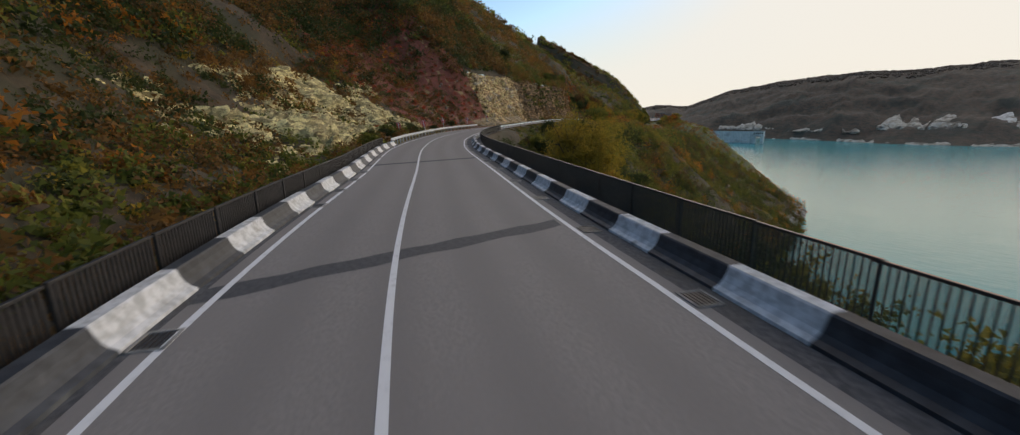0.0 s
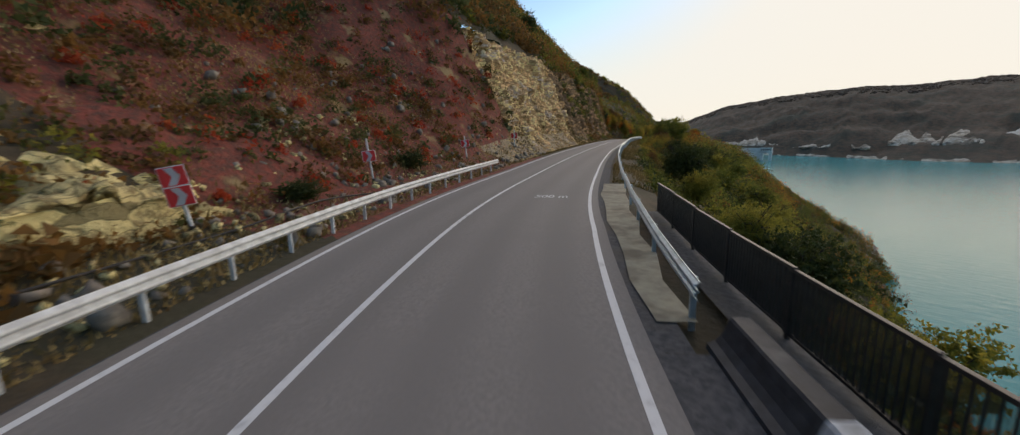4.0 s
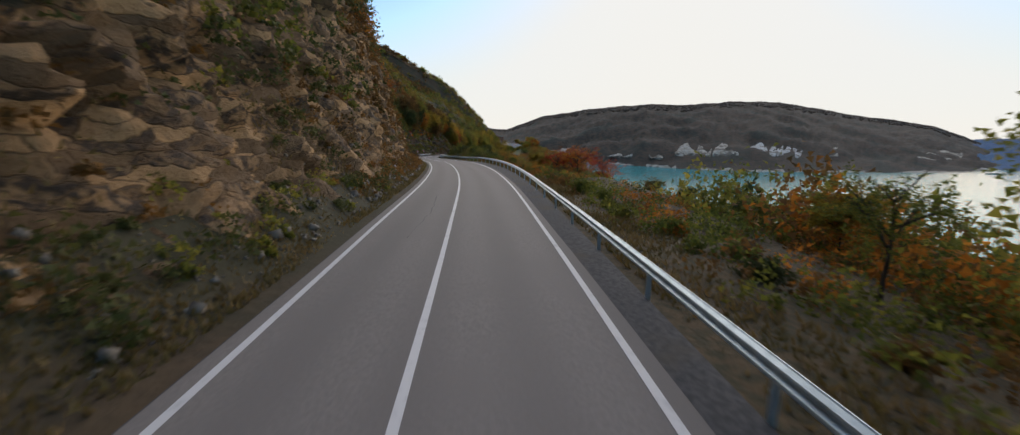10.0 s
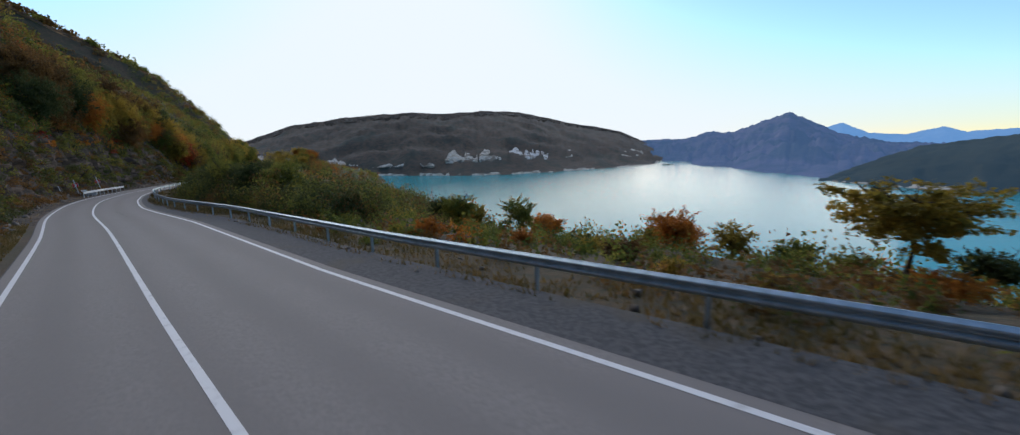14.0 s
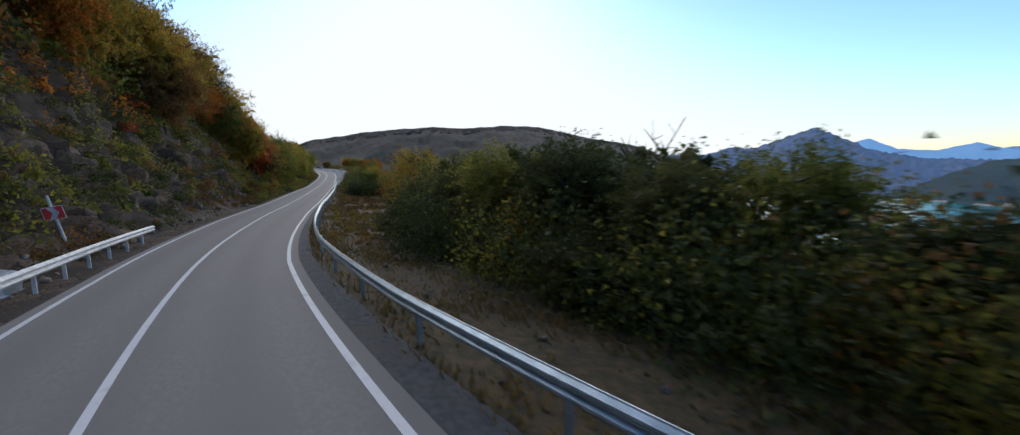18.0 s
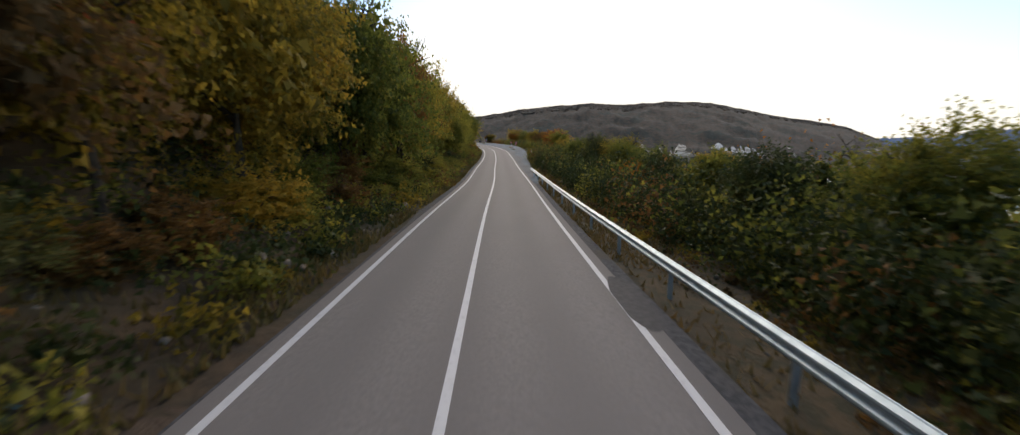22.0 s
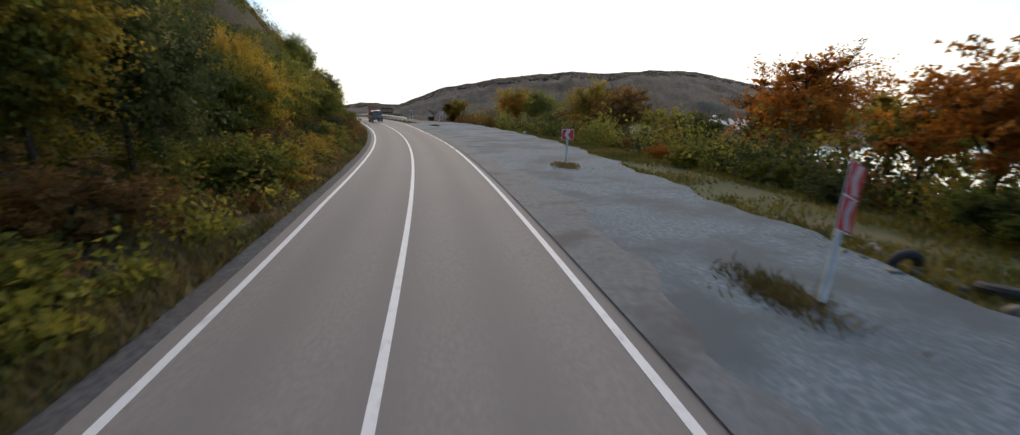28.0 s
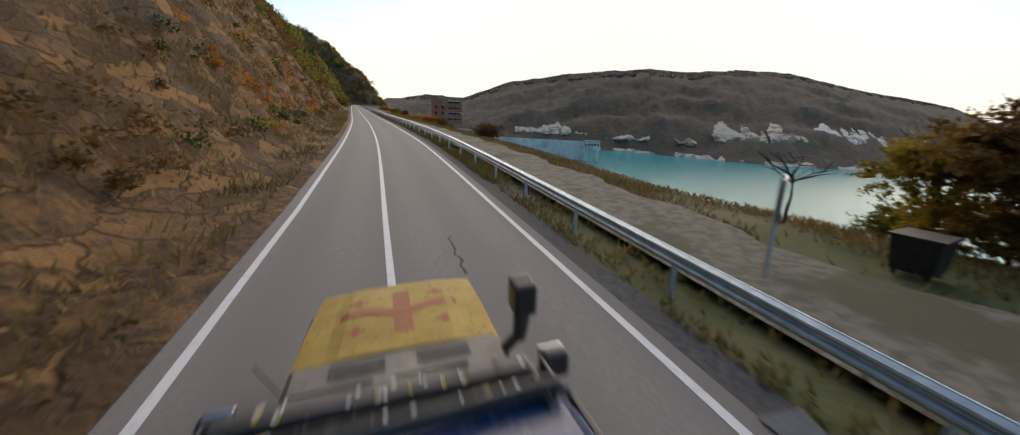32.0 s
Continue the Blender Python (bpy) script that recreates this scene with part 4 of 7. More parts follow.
RUST_STAIN = material("rusty_stain", (0.17, 0.12, 0.09), (0.2, 0.16, 0.135), 8.0, 0.85)
TAR = material("tar_patch", (0.045, 0.046, 0.05), (0.075, 0.075, 0.08), 8.0, 0.8, bump=0.004, bump_scale=50)
for _sl, _sr in ((-2.0, 1.5), (21.6, 25.2), (43.9, 47.2), (-23.0, -19.8)):
    _us = np.linspace(-3.5, 4.6, 14)
    _ss = _sl + (_sr - _sl) * (_us + 3.5) / 8.1
    _v = np.stack([at(_ss - 0.4 + 0.08 * np.sin(_us * 3), _us, 0.0035), at(_ss + 0.4 + 0.06 * np.cos(_us * 4), _us, 0.0035)])
    tagged(new("tar_joint", mesh_of("tar_joint", _v.reshape(-1, 3), grid_faces(2, 14), TAR)), "dark tar band across the bridge joint", "road patch", kind="structure")


def drain_grate(s, u, turn=0):
    top = thing("drain_grate", "rusty iron drain grate set in the gutter", "drain", "drain grates", m=place(s, u, 0.004, turn))
    bm = box(0.5, 0.05, 0.03, 0, -0.3, 0)
    for q in ((0.5, 0.05, 0, 0.3), (0.05, 0.65, -0.24, 0), (0.05, 0.65, 0.24, 0)):
        box(q[0], q[1], 0.03, q[2], q[3], 0, bm=bm)
    part("frame", bm, CONCRETE, top)
    # Black plate stands in for the shade below the bars.
    part("pit", box(0.42, 0.54, 0.008, 0, 0, -0.006), BLACK_STEEL, top, "black plate for the shaded pit")
    for k in range(5):
        part("bar", box(0.03, 0.54, 0.02, -0.16 + k * 0.08, 0, 0.002), BLACK_STEEL, top)


for _s in (14.2, 19.2, 24.2, 29.2, 34.2, 39.2, 44.2, 54, 64, 74):
    drain_grate(_s, float(half_right(_s)) + 0.4)
for _s in (20, 30, 33.5, 37, 40.4, 50):
    drain_grate(_s, -float(half_left(_s)) - 0.2)


# ---- guardrails ----
W_BEAM = np.array([(0.0, -0.155), (0.012, -0.14), (0.07, -0.1), (0.08, -0.075), (0.07, -0.05), (0.012, -0.01), (0.012, 0.01), (0.07, 0.05), (0.08, 0.075), (0.07, 0.1), (0.012, 0.14), (0.0, 0.155)])


def guardrail(label, s0, s1, side, where, metal, height=0.72, spacing=2.0, drop_end=0.0):
    """Steel W-beam barrier: beam lengths of four metres on posts."""
    top = thing("guardrail", label, "guardrail", "roadside guardrails", m=Matrix.Translation(at(s0, side * where(s0))))
    org = at(s0, side * where(s0))
    loop = np.concatenate([W_BEAM, (W_BEAM + (-0.012, 0))[::-1]])
    s = s0
    while s < s1:
        e = min(s + 4.0, s1)
        ss = np.linspace(s, e + 0.02, 4)
        h = height - drop_end * np.clip((6 - (s1 - ss)) / 6, 0, 1) - drop_end * np.clip((6 - (ss - s0)) / 6, 0, 1)
        v = np.stack([at(np.full(len(loop), a), side * (where(a) - loop[:, 0]), hh + loop[:, 1]) for a, hh in zip(ss, h)]) - org
        n = len(loop)
        verts = v.reshape(-1, 3)
        f = grid_faces(4, n, wrap=True)
        me = bpy.data.meshes.new("beam")
        me.from_pydata(verts.tolist(), [], [tuple(q) for q in f] + [tuple(range(n)), tuple(range(3 * n, 4 * n))])
        me.materials.append(metal)
        me.update()
        child("beam", me, top)
        s = e
    shared = None
    s = s0 + 0.6
    while s < s1:
        p = at(s, side * (where(s) + 0.09), 0) - org
        if shared is None:
            o = part("post", box(0.1, 0.06, 1.1, 0, 0, 0.18, 0.008), metal, top)
            shared = o.data
        else:
            o = child("post", shared, top)
        o.matrix_local = Matrix.Translation(p) @ pose(0, 0, 0, 0, 0, heading(s))
        s += spacing
    return top


right_rail = lambda s: half_right(s) + np.interp(s, [92, 106, 130, 200, 230, 262, 285, 318, 345, 370, 405, 440, 470, 490], [1.05, 1.6, 1.35, 0.96, 1.23, 1.96, 2.34, 2.3, 1.86, 1.13, 1.17, 1.2, 0.9, 0.75])
guardrail("long galvanised steel guardrail on posts along the lake side", 92.6, 488, 1, right_rail, GALVANISED, 0.69, 4.0)
guardrail("white galvanised steel guardrail at the foot of the red slope", 64, 118, -1, lambda s: half_left(s) + 0.75 + np.interp(s, [100, 118], [0, 0.1]), WHITE_STEEL, 0.72)
guardrail("white steel guardrail on the inside of the bend", 370.5, 390.6, -1, lambda s: half_left(s) + 0.85, WHITE_STEEL, 0.72)
guardrail("galvanised steel guardrail past the lay-by", 644.4, 900, 1, lambda s: half_right(s) + 1.35, GALVANISED, 0.72, 4.0)
strip("pavement_slab", 93, 111, lambda s: half_right(s) + 0.55 + 0.08 * np.sin(s * 2.1), lambda s: half_right(s) + np.interp(s, [93, 111], [1.15, 1.75]) + 0.1 * np.sin(s * 1.7), 0.03, PALE_CONCRETE := material("pale_concrete", (0.42, 0.38, 0.27), (0.3, 0.27, 0.2), 2.5, 0.9, bump=0.015, bump_scale=14, third=(0.2, 0.17, 0.12), third_scale=0.8), "pale cracked concrete slab at the bridge end", across=4)

# ---- shoulders and lay-by ----
strip("shoulder", 92, 495, edge_r, lambda s: half_right(s) + np.interp(s, [110, 200, 262, 310, 350, 400], [0.9, 0.9, 2.0, 2.3, 1.2, 0.7]), 0.002, SHOULDER, "dark gravelly asphalt shoulder", across=3)
strip("shoulder", 64, 330, lambda s: -half_left(s) - np.interp(s, [64, 130], [0.55, 0.7]), edge_l, 0.002, SHOULDER, "dark gravelly shoulder under the cliff", across=3)
strip("shoulder", 330, END - 8, lambda s: -half_left(s) - 0.75, edge_l, 0.002, SHOULDER, "narrow dark gravel shoulder", across=3)
strip("shoulder", 640, END - 8, edge_r, lambda s: half_right(s) + 0.9, 0.002, SHOULDER, "narrow dark gravel shoulder", across=3)
lay_by = lambda s: half_right(s) + np.interp(s, [474, 486, 500, 520, 548, 580, 600, 615, 638, 646, 653, 700, 760], [0.5, 1.2, 1.8, 2.8, 4.6, 7.2, 9.5, 10.4, 10.4, 7.6, 6.0, 5.4, 4.0]) + np.interp(s, [500, 560], [0.15, 1.0]) * (0.25 * np.sin(s * 0.9) + 0.15 * np.sin(s * 2.3))
strip("lay_by", 478, 642, lambda s: half_right(s) + 0.3, lay_by, 0.03, GRAVEL, "blue-grey worn gravel lay-by beside the road", across=10, step=1.0)
strip("lay_by_margin", 484, 650, lambda s: half_right(s) + 0.3, lambda s: np.minimum(half_right(s) + 1.6 + 0.5 * np.sin(s * 0.23) + 0.22 * np.sin(s * 1.1) + 0.12 * np.sin(s * 2.9), lay_by(s) - 0.2), 0.036, SHOULDER_ASPHALT := material("worn_dark_asphalt", (0.11, 0.122, 0.128), (0.155, 0.168, 0.175), 6.0, 0.85, bump=0.012, bump_scale=40, third=(0.08, 0.08, 0.082), third_scale=0.5), "dark worn asphalt margin of the lay-by", across=4, step=0.5)
strip("lay_by", 642, 760, lambda s: half_right(s) + 2.2, lay_by, 0.03, DIRT := material("pale_dirt_track", (0.2, 0.175, 0.135), (0.11, 0.1, 0.075), 3.0, 0.95, bump=0.03, bump_scale=14, third=(0.09, 0.085, 0.045), third_scale=0.35, spread=(0.4, 0.62), third_spread=(0.5, 0.62), detail=9.0), "grey-brown dirt track behind the guardrail", across=8, step=1.0)


def road_crack(points, width):
    """A thin dark crack or tar mark on the asphalt along a few points (distance along, distance right)."""
    t = np.linspace(0, len(points) - 1, 14 * (len(points) - 1) + 1)
    s = np.interp(t, range(len(points)), [p[0] for p in points]) + 0.1 * value_noise(np.stack([t * 9, t * 0, t * 0], -1), 3)
    u = np.interp(t, range(len(points)), [p[1] for p in points]) + 0.07 * value_noise(np.stack([t * 11, t * 0, t * 0], -1), 4)
    w = width * (0.6 + 0.4 * value_noise(np.stack([t * 7, t * 0, t * 0], -1), 5))
    v = np.stack([at(s, u - w, 0.004), at(s, u + w, 0.004)])
    tagged(new("road_crack", mesh_of("road_crack", v.reshape(-1, 3), grid_faces(2, len(t)), TAR)), "thin dark crack or tar mark on the asphalt", "road crack", kind="structure")


road_crack([(338.2, 1.45), (334.7, 1.62), (331.7, 1.75), (330.2, 1.6)], 0.02)
road_crack([(262, 1.3), (258, 1.75), (252.6, 2.3), (248, 2.7)], 0.014)
road_crack([(261, 1.8), (257.5, 2.15), (252.5, 2.7), (247, 3.1)], 0.014)
# A dark tar skid mark, drawn with the same shape as the cracks.
road_crack([(657, 1.45), (654.6, 1.36)], 0.04)
road_crack([(231, -1.2), (224, -1.0), (219, -1.3)], 0.012)


_us = np.linspace(3.2, 3.85, 7)
_lo, _hi = 447.2 + 0.8 * ((_us - 3.6) / 0.4) ** 2, 450.6 - 1.0 * ((_us - 3.6) / 0.4) ** 2
_v = np.stack([at(_lo + 0.15 * np.sin(_us * 9), _us, 0.008), at(_hi + 0.15 * np.cos(_us * 11), _us, 0.008)])
tagged(new("road_patch", mesh_of("road_patch", _v.reshape(-1, 3), grid_faces(2, 7), TAR)), "dark broken patch where the asphalt edge crumbled", "road patch", kind="structure")
for _s0, _u0, _r0 in ((291.7, -0.35, 0.16), (288.5, -0.3, 0.22), (285.9, -0.35, 0.2)):
    _a = np.linspace(0, 2 * math.pi, 11)[:-1]
    _v = at(_s0 + _r0 * 2.2 * np.cos(_a) * (1 + 0.25 * np.sin(_a * 3)), _u0 + _r0 * np.sin(_a) * (1 + 0.2 * np.cos(_a * 4)), 0.006)
    tagged(new("road_stain", mesh_of("road_stain", _v, [tuple(range(10))], RUST_STAIN)), "rusty brown stain on the asphalt", "road stain", kind="structure")


# ---- signs ----
GREY_BOARD = material("pale_grey_board", (0.5, 0.53, 0.54), (0.38, 0.4, 0.41), 3.0, 0.5, third=(0.25, 0.25, 0.24), third_scale=2.5, third_spread=(0.6, 0.75))


def chevron_sign(s, u, boards=1, mirrored=False, lean=0.0, tilt=0.0, yaw=0.0, *, height=1.55, post_top=2.3, label=None, blank=False):
    top = thing("chevron_sign", label or "red and white chevron bend sign on a white post", "road sign", "chevron bend signs",
                m=place(s, u, ground_height(1 if u > 0 else -1, s, abs(u) - float(half_right(s) if u > 0 else half_left(s)) - 0.35) - 0.04) @ pose(0, 0, 0, lean, lean * 0.6 + tilt, yaw))
    part("post", rod((0, 0, 0.22), (0, 0, post_top), 0.055, sides=10), WHITE_STEEL, top, "white painted post")
    part("foot", rod((0, 0, -0.1), (0, 0, 0.22), 0.057, sides=10), BLACK_STEEL, top, "black painted foot")
    for k in range(boards):
        z = height + k * 0.56
        bd = part("board", box(0.62, 0.02, 0.52, 0, -0.06, z, 0.006), GREY_BOARD if blank and k else SIGN_RED, top, "blank pale grey board" if blank and k else "red board")
        if blank and k:
            continue
        part("border", box(0.66, 0.012, 0.56, 0, -0.046, z, 0.004), SIGN_WHITE, bd, "white border")
        g = 1 if mirrored else -1
        bm = bmesh.new()
        for y0, y1 in ((-0.24, 0.0), (0.0, 0.24)):
            tip = 0.14
            xs = ((-0.16, tip - 0.16) if y0 < 0 else (tip - 0.16, -0.16))
            q = [(g * -xs[0], y0), (g * -(xs[0] + 0.2), y0), (g * -(xs[1] + 0.2), y1), (g * -xs[1], y1)]
            for yy in (-0.0735,):
                bm.faces.new([bm.verts.new((a, yy, z + c)) for a, c in q])
        bmesh.ops.solidify(bm, geom=bm.faces[:], thickness=0.002)
        part("chevron", bm, SIGN_WHITE, bd, "white chevron arrow")
    return top


chevron_sign(84.6, -7.0, 2, False, 2, -8, -4, height=1.1, post_top=1.4, label="double red and white chevron sign on a leaning white post")
chevron_sign(97.2, -6.8, 2, False, 2, -10, 30, height=1.1, post_top=1.4, label="double red and white chevron sign on a leaning white post")
chevron_sign(107.3, -6.9, 1, False, 1, -6, 25, height=1.4, post_top=2.3)
chevron_sign(119.8, -6.5, 1, False, 0, -4, 20, height=1.3, post_top=1.9)
chevron_sign(130.5, -5.6, 1, False, 0, height=1.3, post_top=1.9)
chevron_sign(376.2, -5.05, 1, False, 2, -11, 14, height=1.5, post_top=2.25, label="red and white chevron sign on a leaning white post")
chevron_sign(386.9, -5.4, 1, False, 1, -11, 14, height=1.5, post_top=2.25, label="red and white chevron sign on a leaning white post")
chevron_sign(570.4, 6.72, 2, True, -3, 20, 24, height=1.65, post_top=2.0, label="double red and white chevron sign on a tilted white post")
chevron_sign(586.9, 8.0, 1, True, 1, height=1.75, post_top=2.0)
chevron_sign(631.5, 7.1, 2, True, 0, 17, -6, height=1.55, post_top=1.9, label="tilted white post with a chevron board under a blank one", blank=True)


def marker_post(s, u, lean):
    top = thing("marker_post", "white roadside marker post with a black foot", "post", "marker posts", m=place(s, u, ground_height(-1, s, abs(u) - float(half_left(s)) - 0.35) - 0.05) @ pose(0, 0, 0, 0, lean, 0))
    part("post", rod((0, 0, 0.25), (0, 0, 1.35), 0.035, sides=8), WHITE_STEEL, top)
    part("foot", rod((0, 0, 0), (0, 0, 0.25), 0.045, sides=8), BLACK_STEEL, top, "black foot")


marker_post(565.9, -4.9, -9)
marker_post(372, -5.8, -12)


def ground_hose():
    """A black hose lying along the foot of the slope behind the guardrail."""
    s = np.linspace(88, 107, 40)
    u = -np.interp(s, [88, 94, 100, 107], [6.3, 6.0, 5.9, 5.4]) + 0.12 * np.sin(s * 0.9)
    z = np.array([ground_height(-1, a, -b - float(half_left(a)) - 0.35) for a, b in zip(s, u)]) + 0.12 + 0.1 * np.sin(s * 0.7)
    p = at(s, u, z)
    bm = bmesh.new()
    for a, b in zip(p[:-1], p[1:]):
        rod(tuple(a), tuple(b), 0.035, sides=6, bm=bm)
    me = bpy.data.meshes.new("hose")
    bm.to_mesh(me)
    bm.free()
    me.materials.append(BLACK_STEEL)
    tagged(new("hose", me), "long black hose lying along the foot of the slope", "hose")


ground_hose()


def road_number(text, s, u, size):
    c = bpy.data.curves.new("road_lettering", 'FONT')
    c.body = text
    c.size = size
    c.align_x, c.align_y = 'CENTER', 'CENTER'
    me = bpy.data.meshes.new_from_object(bpy.data.objects.new("lettering", c))
    me.materials.append(PAINT)
    ob = new("road_lettering", me)
    ob.matrix_world = place(s, u, 0.006) @ Matrix.Diagonal((0.75, 1.3, 1, 1))
    tagged(ob, "faint white painted distance lettering on asphalt", "road lettering", kind="structure")


road_number("500 m", 106.3, 2.6, 0.8)


# ---- plants ----
_rng = np.random.default_rng(11)


def leaf_blades(centres, size, rng, flat=0.0):
    """Small leaf clumps, each a blade of its own turned at random."""
    n = len(centres)
    a = rng.normal(size=(n, 3))
    a[:, 2] *= 1 - flat
    a /= np.linalg.norm(a, axis=1, keepdims=True)
    b = np.cross(a, rng.normal(size=(n, 3)))
    b /= np.linalg.norm(b, axis=1, keepdims=True) + 1e-9
    sz = (size * rng.uniform(0.55, 1.35, n))[:, None]
    a, b = a * sz, b * sz * 0.62
    return np.stack([centres - a, centres + b * 1.2 + a * 0.4, centres - b * 1.2 + a * 0.7], 1).reshape(-1, 3)


def crown_points(n, rng, lobes, flat=0.8, hollow=0.55):
    """Leaf places in a crown of unit radius made of uneven lobes, with gaps between."""
    c = rng.normal(size=(lobes, 3))
    c /= np.linalg.norm(c, axis=1, keepdims=True)
    c *= rng.uniform(0.3, 0.78, (lobes, 1))
    c[:, 2] = c[:, 2] * 0.8 + 0.08
    r = rng.uniform(0.2, 0.46, lobes)
    twigs = max(40, n // 36)
    k = rng.choice(lobes, twigs, p=r ** 2 / (r ** 2).sum())
    d = rng.normal(size=(twigs, 3))
    d /= np.linalg.norm(d, axis=1, keepdims=True)
    rad = r[k] * (hollow + (1 - hollow) * rng.random(twigs) ** 0.5) * (1 + 0.16 * rng.normal(size=twigs))
    tip = c[k] + d * rad[:, None]
    j = rng.integers(0, twigs, n)
    along = rng.normal(0, 0.085, (n, 1))
    p = tip[j] + d[j] * along + rng.normal(0, 0.036, (n, 3)) * (1, 1, 0.7)
    p[:, 2] *= flat
    return p


def crown_mesh(name, seed, n, lobes, leaf, material_, flat=0.8, core=0.16):
    rng = np.random.default_rng(seed)
    v = leaf_blades(crown_points(n, rng, lobes, flat), leaf, rng)
    if core:
        inner = crown_points(int(n * core), rng, lobes, flat, 0.1) * 0.86
        v = np.concatenate([v, leaf_blades(inner, leaf * 2.1, rng)])
    return mesh_of(name, v, np.arange(len(v)).reshape(-1, 3), material_)


def limb_mesh(name, seed, height, radius, limbs, reach, rise=(0.45, 0.95)):
    """A tapered trunk with forking limbs."""
    rng = random.Random(seed)
    bm = bmesh.new()
    pts = [Vector((0, 0, -0.3))]
    for k in range(1, 5):
        pts.append(Vector((rng.uniform(-0.06, 0.06) * height * k / 4, rng.uniform(-0.06, 0.06) * height * k / 4, height * k / 4)))
    for k in range(4):
        rod(pts[k], pts[k + 1], radius * (1 - 0.2 * k), radius * (1 - 0.2 * (k + 1)), 7, bm)
    for k in range(limbs):
        t = rng.uniform(*rise)
        i = min(3, int(t * 4))
        p = pts[i].lerp(pts[i + 1], t * 4 - i)
        a = k * 2.4 + rng.uniform(-0.4, 0.4)
        q = p + Vector((math.cos(a) * reach * 0.55, math.sin(a) * reach * 0.55, reach * rng.uniform(0.2, 0.5)))
        rod(p, q, radius * 0.42, radius * 0.25, 6, bm)
        for g in range(3):
            e = q + Vector((math.cos(a + g - 1) * reach * 0.42, math.sin(a + g - 1) * reach * 0.42, reach * rng.uniform(0.0, 0.4)))
            rod(q, e, radius * 0.24, radius * 0.06, 5, bm)
            for h in range(2):
                x = q.lerp(e, 0.6) + Vector((rng.uniform(-1, 1), rng.uniform(-1, 1), rng.uniform(0, 0.8))) * reach * 0.25
                rod(q.lerp(e, 0.55), x, radius * 0.1, radius * 0.03, 4, bm)
    me = bpy.data.meshes.new(name)
    bm.to_mesh(me)
    bm.free()
    me.materials.append(BARK)
    return me


LEAVES = {"green": LEAF_GREEN, "dark": LEAF_DARK, "brown": LEAF_BROWN, "yellow": LEAF_YELLOW, "orange": LEAF_ORANGE, "red": LEAF_RED}
WORDS = {"green": "olive green", "dark": "dark green", "brown": "brown autumn", "yellow": "yellow-green autumn", "orange": "orange autumn", "red": "red autumn"}
TREE_LIMBS = [limb_mesh("trunk", 40 + k, 1.0, 0.045, 7, 0.75) for k in range(4)]
BUSH_LIMBS = [limb_mesh("stem", 50 + k, 0.55, 0.03, 9, 0.6, (0.05, 0.8)) for k in range(3)]
_crowns = {}


def crown(kind, hue, k):
    key = (kind, hue, k)
    if key not in _crowns:
        if kind == "tree":
            _crowns[key] = crown_mesh("crown", 100 + k, 19000, 28 + 2 * k, 0.0195, LEAVES[hue], 0.85)
        elif kind == "far tree":
            _crowns[key] = crown_mesh("crown", 100 + k, 7500, 24 + 2 * k, 0.032, LEAVES[hue], 0.85)
        elif kind == "far bush":
            _crowns[key] = crown_mesh("foliage", 180 + k, 7000, 18 + k, 0.03, LEAVES[hue], 0.8)
        elif kind == "big":
            _crowns[key] = crown_mesh("crown", 160 + k, 16000, 36, 0.02, LEAVES[hue], 0.9)
        elif kind == "great":
            _crowns[key] = crown_mesh("crown", 170 + k, 52000, 40, 0.0115, LEAVES[hue], 0.9)
        elif kind == "thin":
            _crowns[key] = crown_mesh("crown", 140 + k, 4600, 22, 0.02, LEAVES[hue], 0.9, 0.0)
        else:
            _crowns[key] = crown_mesh("foliage", 180 + k, 10500, 20 + k, 0.026, LEAVES[hue], 0.8)
    return _crowns[key]


def out_from(side, s, d):
    """A place d metres out from the asphalt, on the ground."""
    u = side * (d + float(half_right(s) if side > 0 else half_left(s)) + 0.35)
    return at(s, u, ground_height(side, s, d))


def tree(side, s, d, height, hue, k=0, spread=None, thin=False, sink=0.1, big=False):
    p = out_from(side, s, d)
    sp = spread or height * 0.36
    bare = hue == "bare"
    top = thing("tree", "leafless grey-brown tree on the slope" if bare else "%s-leaved %stree beside the road" % (WORDS[hue], "thin " if thin else ""), "tree", "bare trees" if bare else "roadside trees",
                m=Matrix.Translation((p[0], p[1], p[2] - sink)) @ pose(0, 0, 0, 0, 0, (s * 37) % 360))
    t = child("trunk", TREE_LIMBS[k % 4], top)
    t.scale = (sp * 1.05, sp * 1.05, height * 0.72)
    if not bare:
        c = child("crown", crown("thin" if thin else "great" if big else "big" if height > 7.6 and d > 9.5 else "tree" if d < 9.5 else "far tree", hue, k % 3), top)
        c.location = (0, 0, height * (0.62 if side > 0 else 0.52))
        c.scale = (sp * 1.3, sp * 1.3, height * (0.5 if side > 0 else 0.62))
    return top


def bush(side, s, d, size, hue, k=0, tall=1.0, sink=0.12):
    p = out_from(side, s, d)
    top = thing("bush", "%s-leaved bushy shrub on the verge" % WORDS[hue], "bush", "roadside bushes", m=Matrix.Translation((p[0], p[1], p[2] - sink)) @ pose(0, 0, 0, 0, 0, (s * 53) % 360))
    t = child("stem", BUSH_LIMBS[k % 3], top)
    t.scale = (size, size, size * tall * 1.4)
    c = child("foliage", crown("bush" if d < 7 else "far bush", hue, k % 3), top)
    c.location = (0, 0, size * 0.5 * tall)
    c.scale = (size * 1.2, size * 1.2, size * 0.95 * tall)
    return top


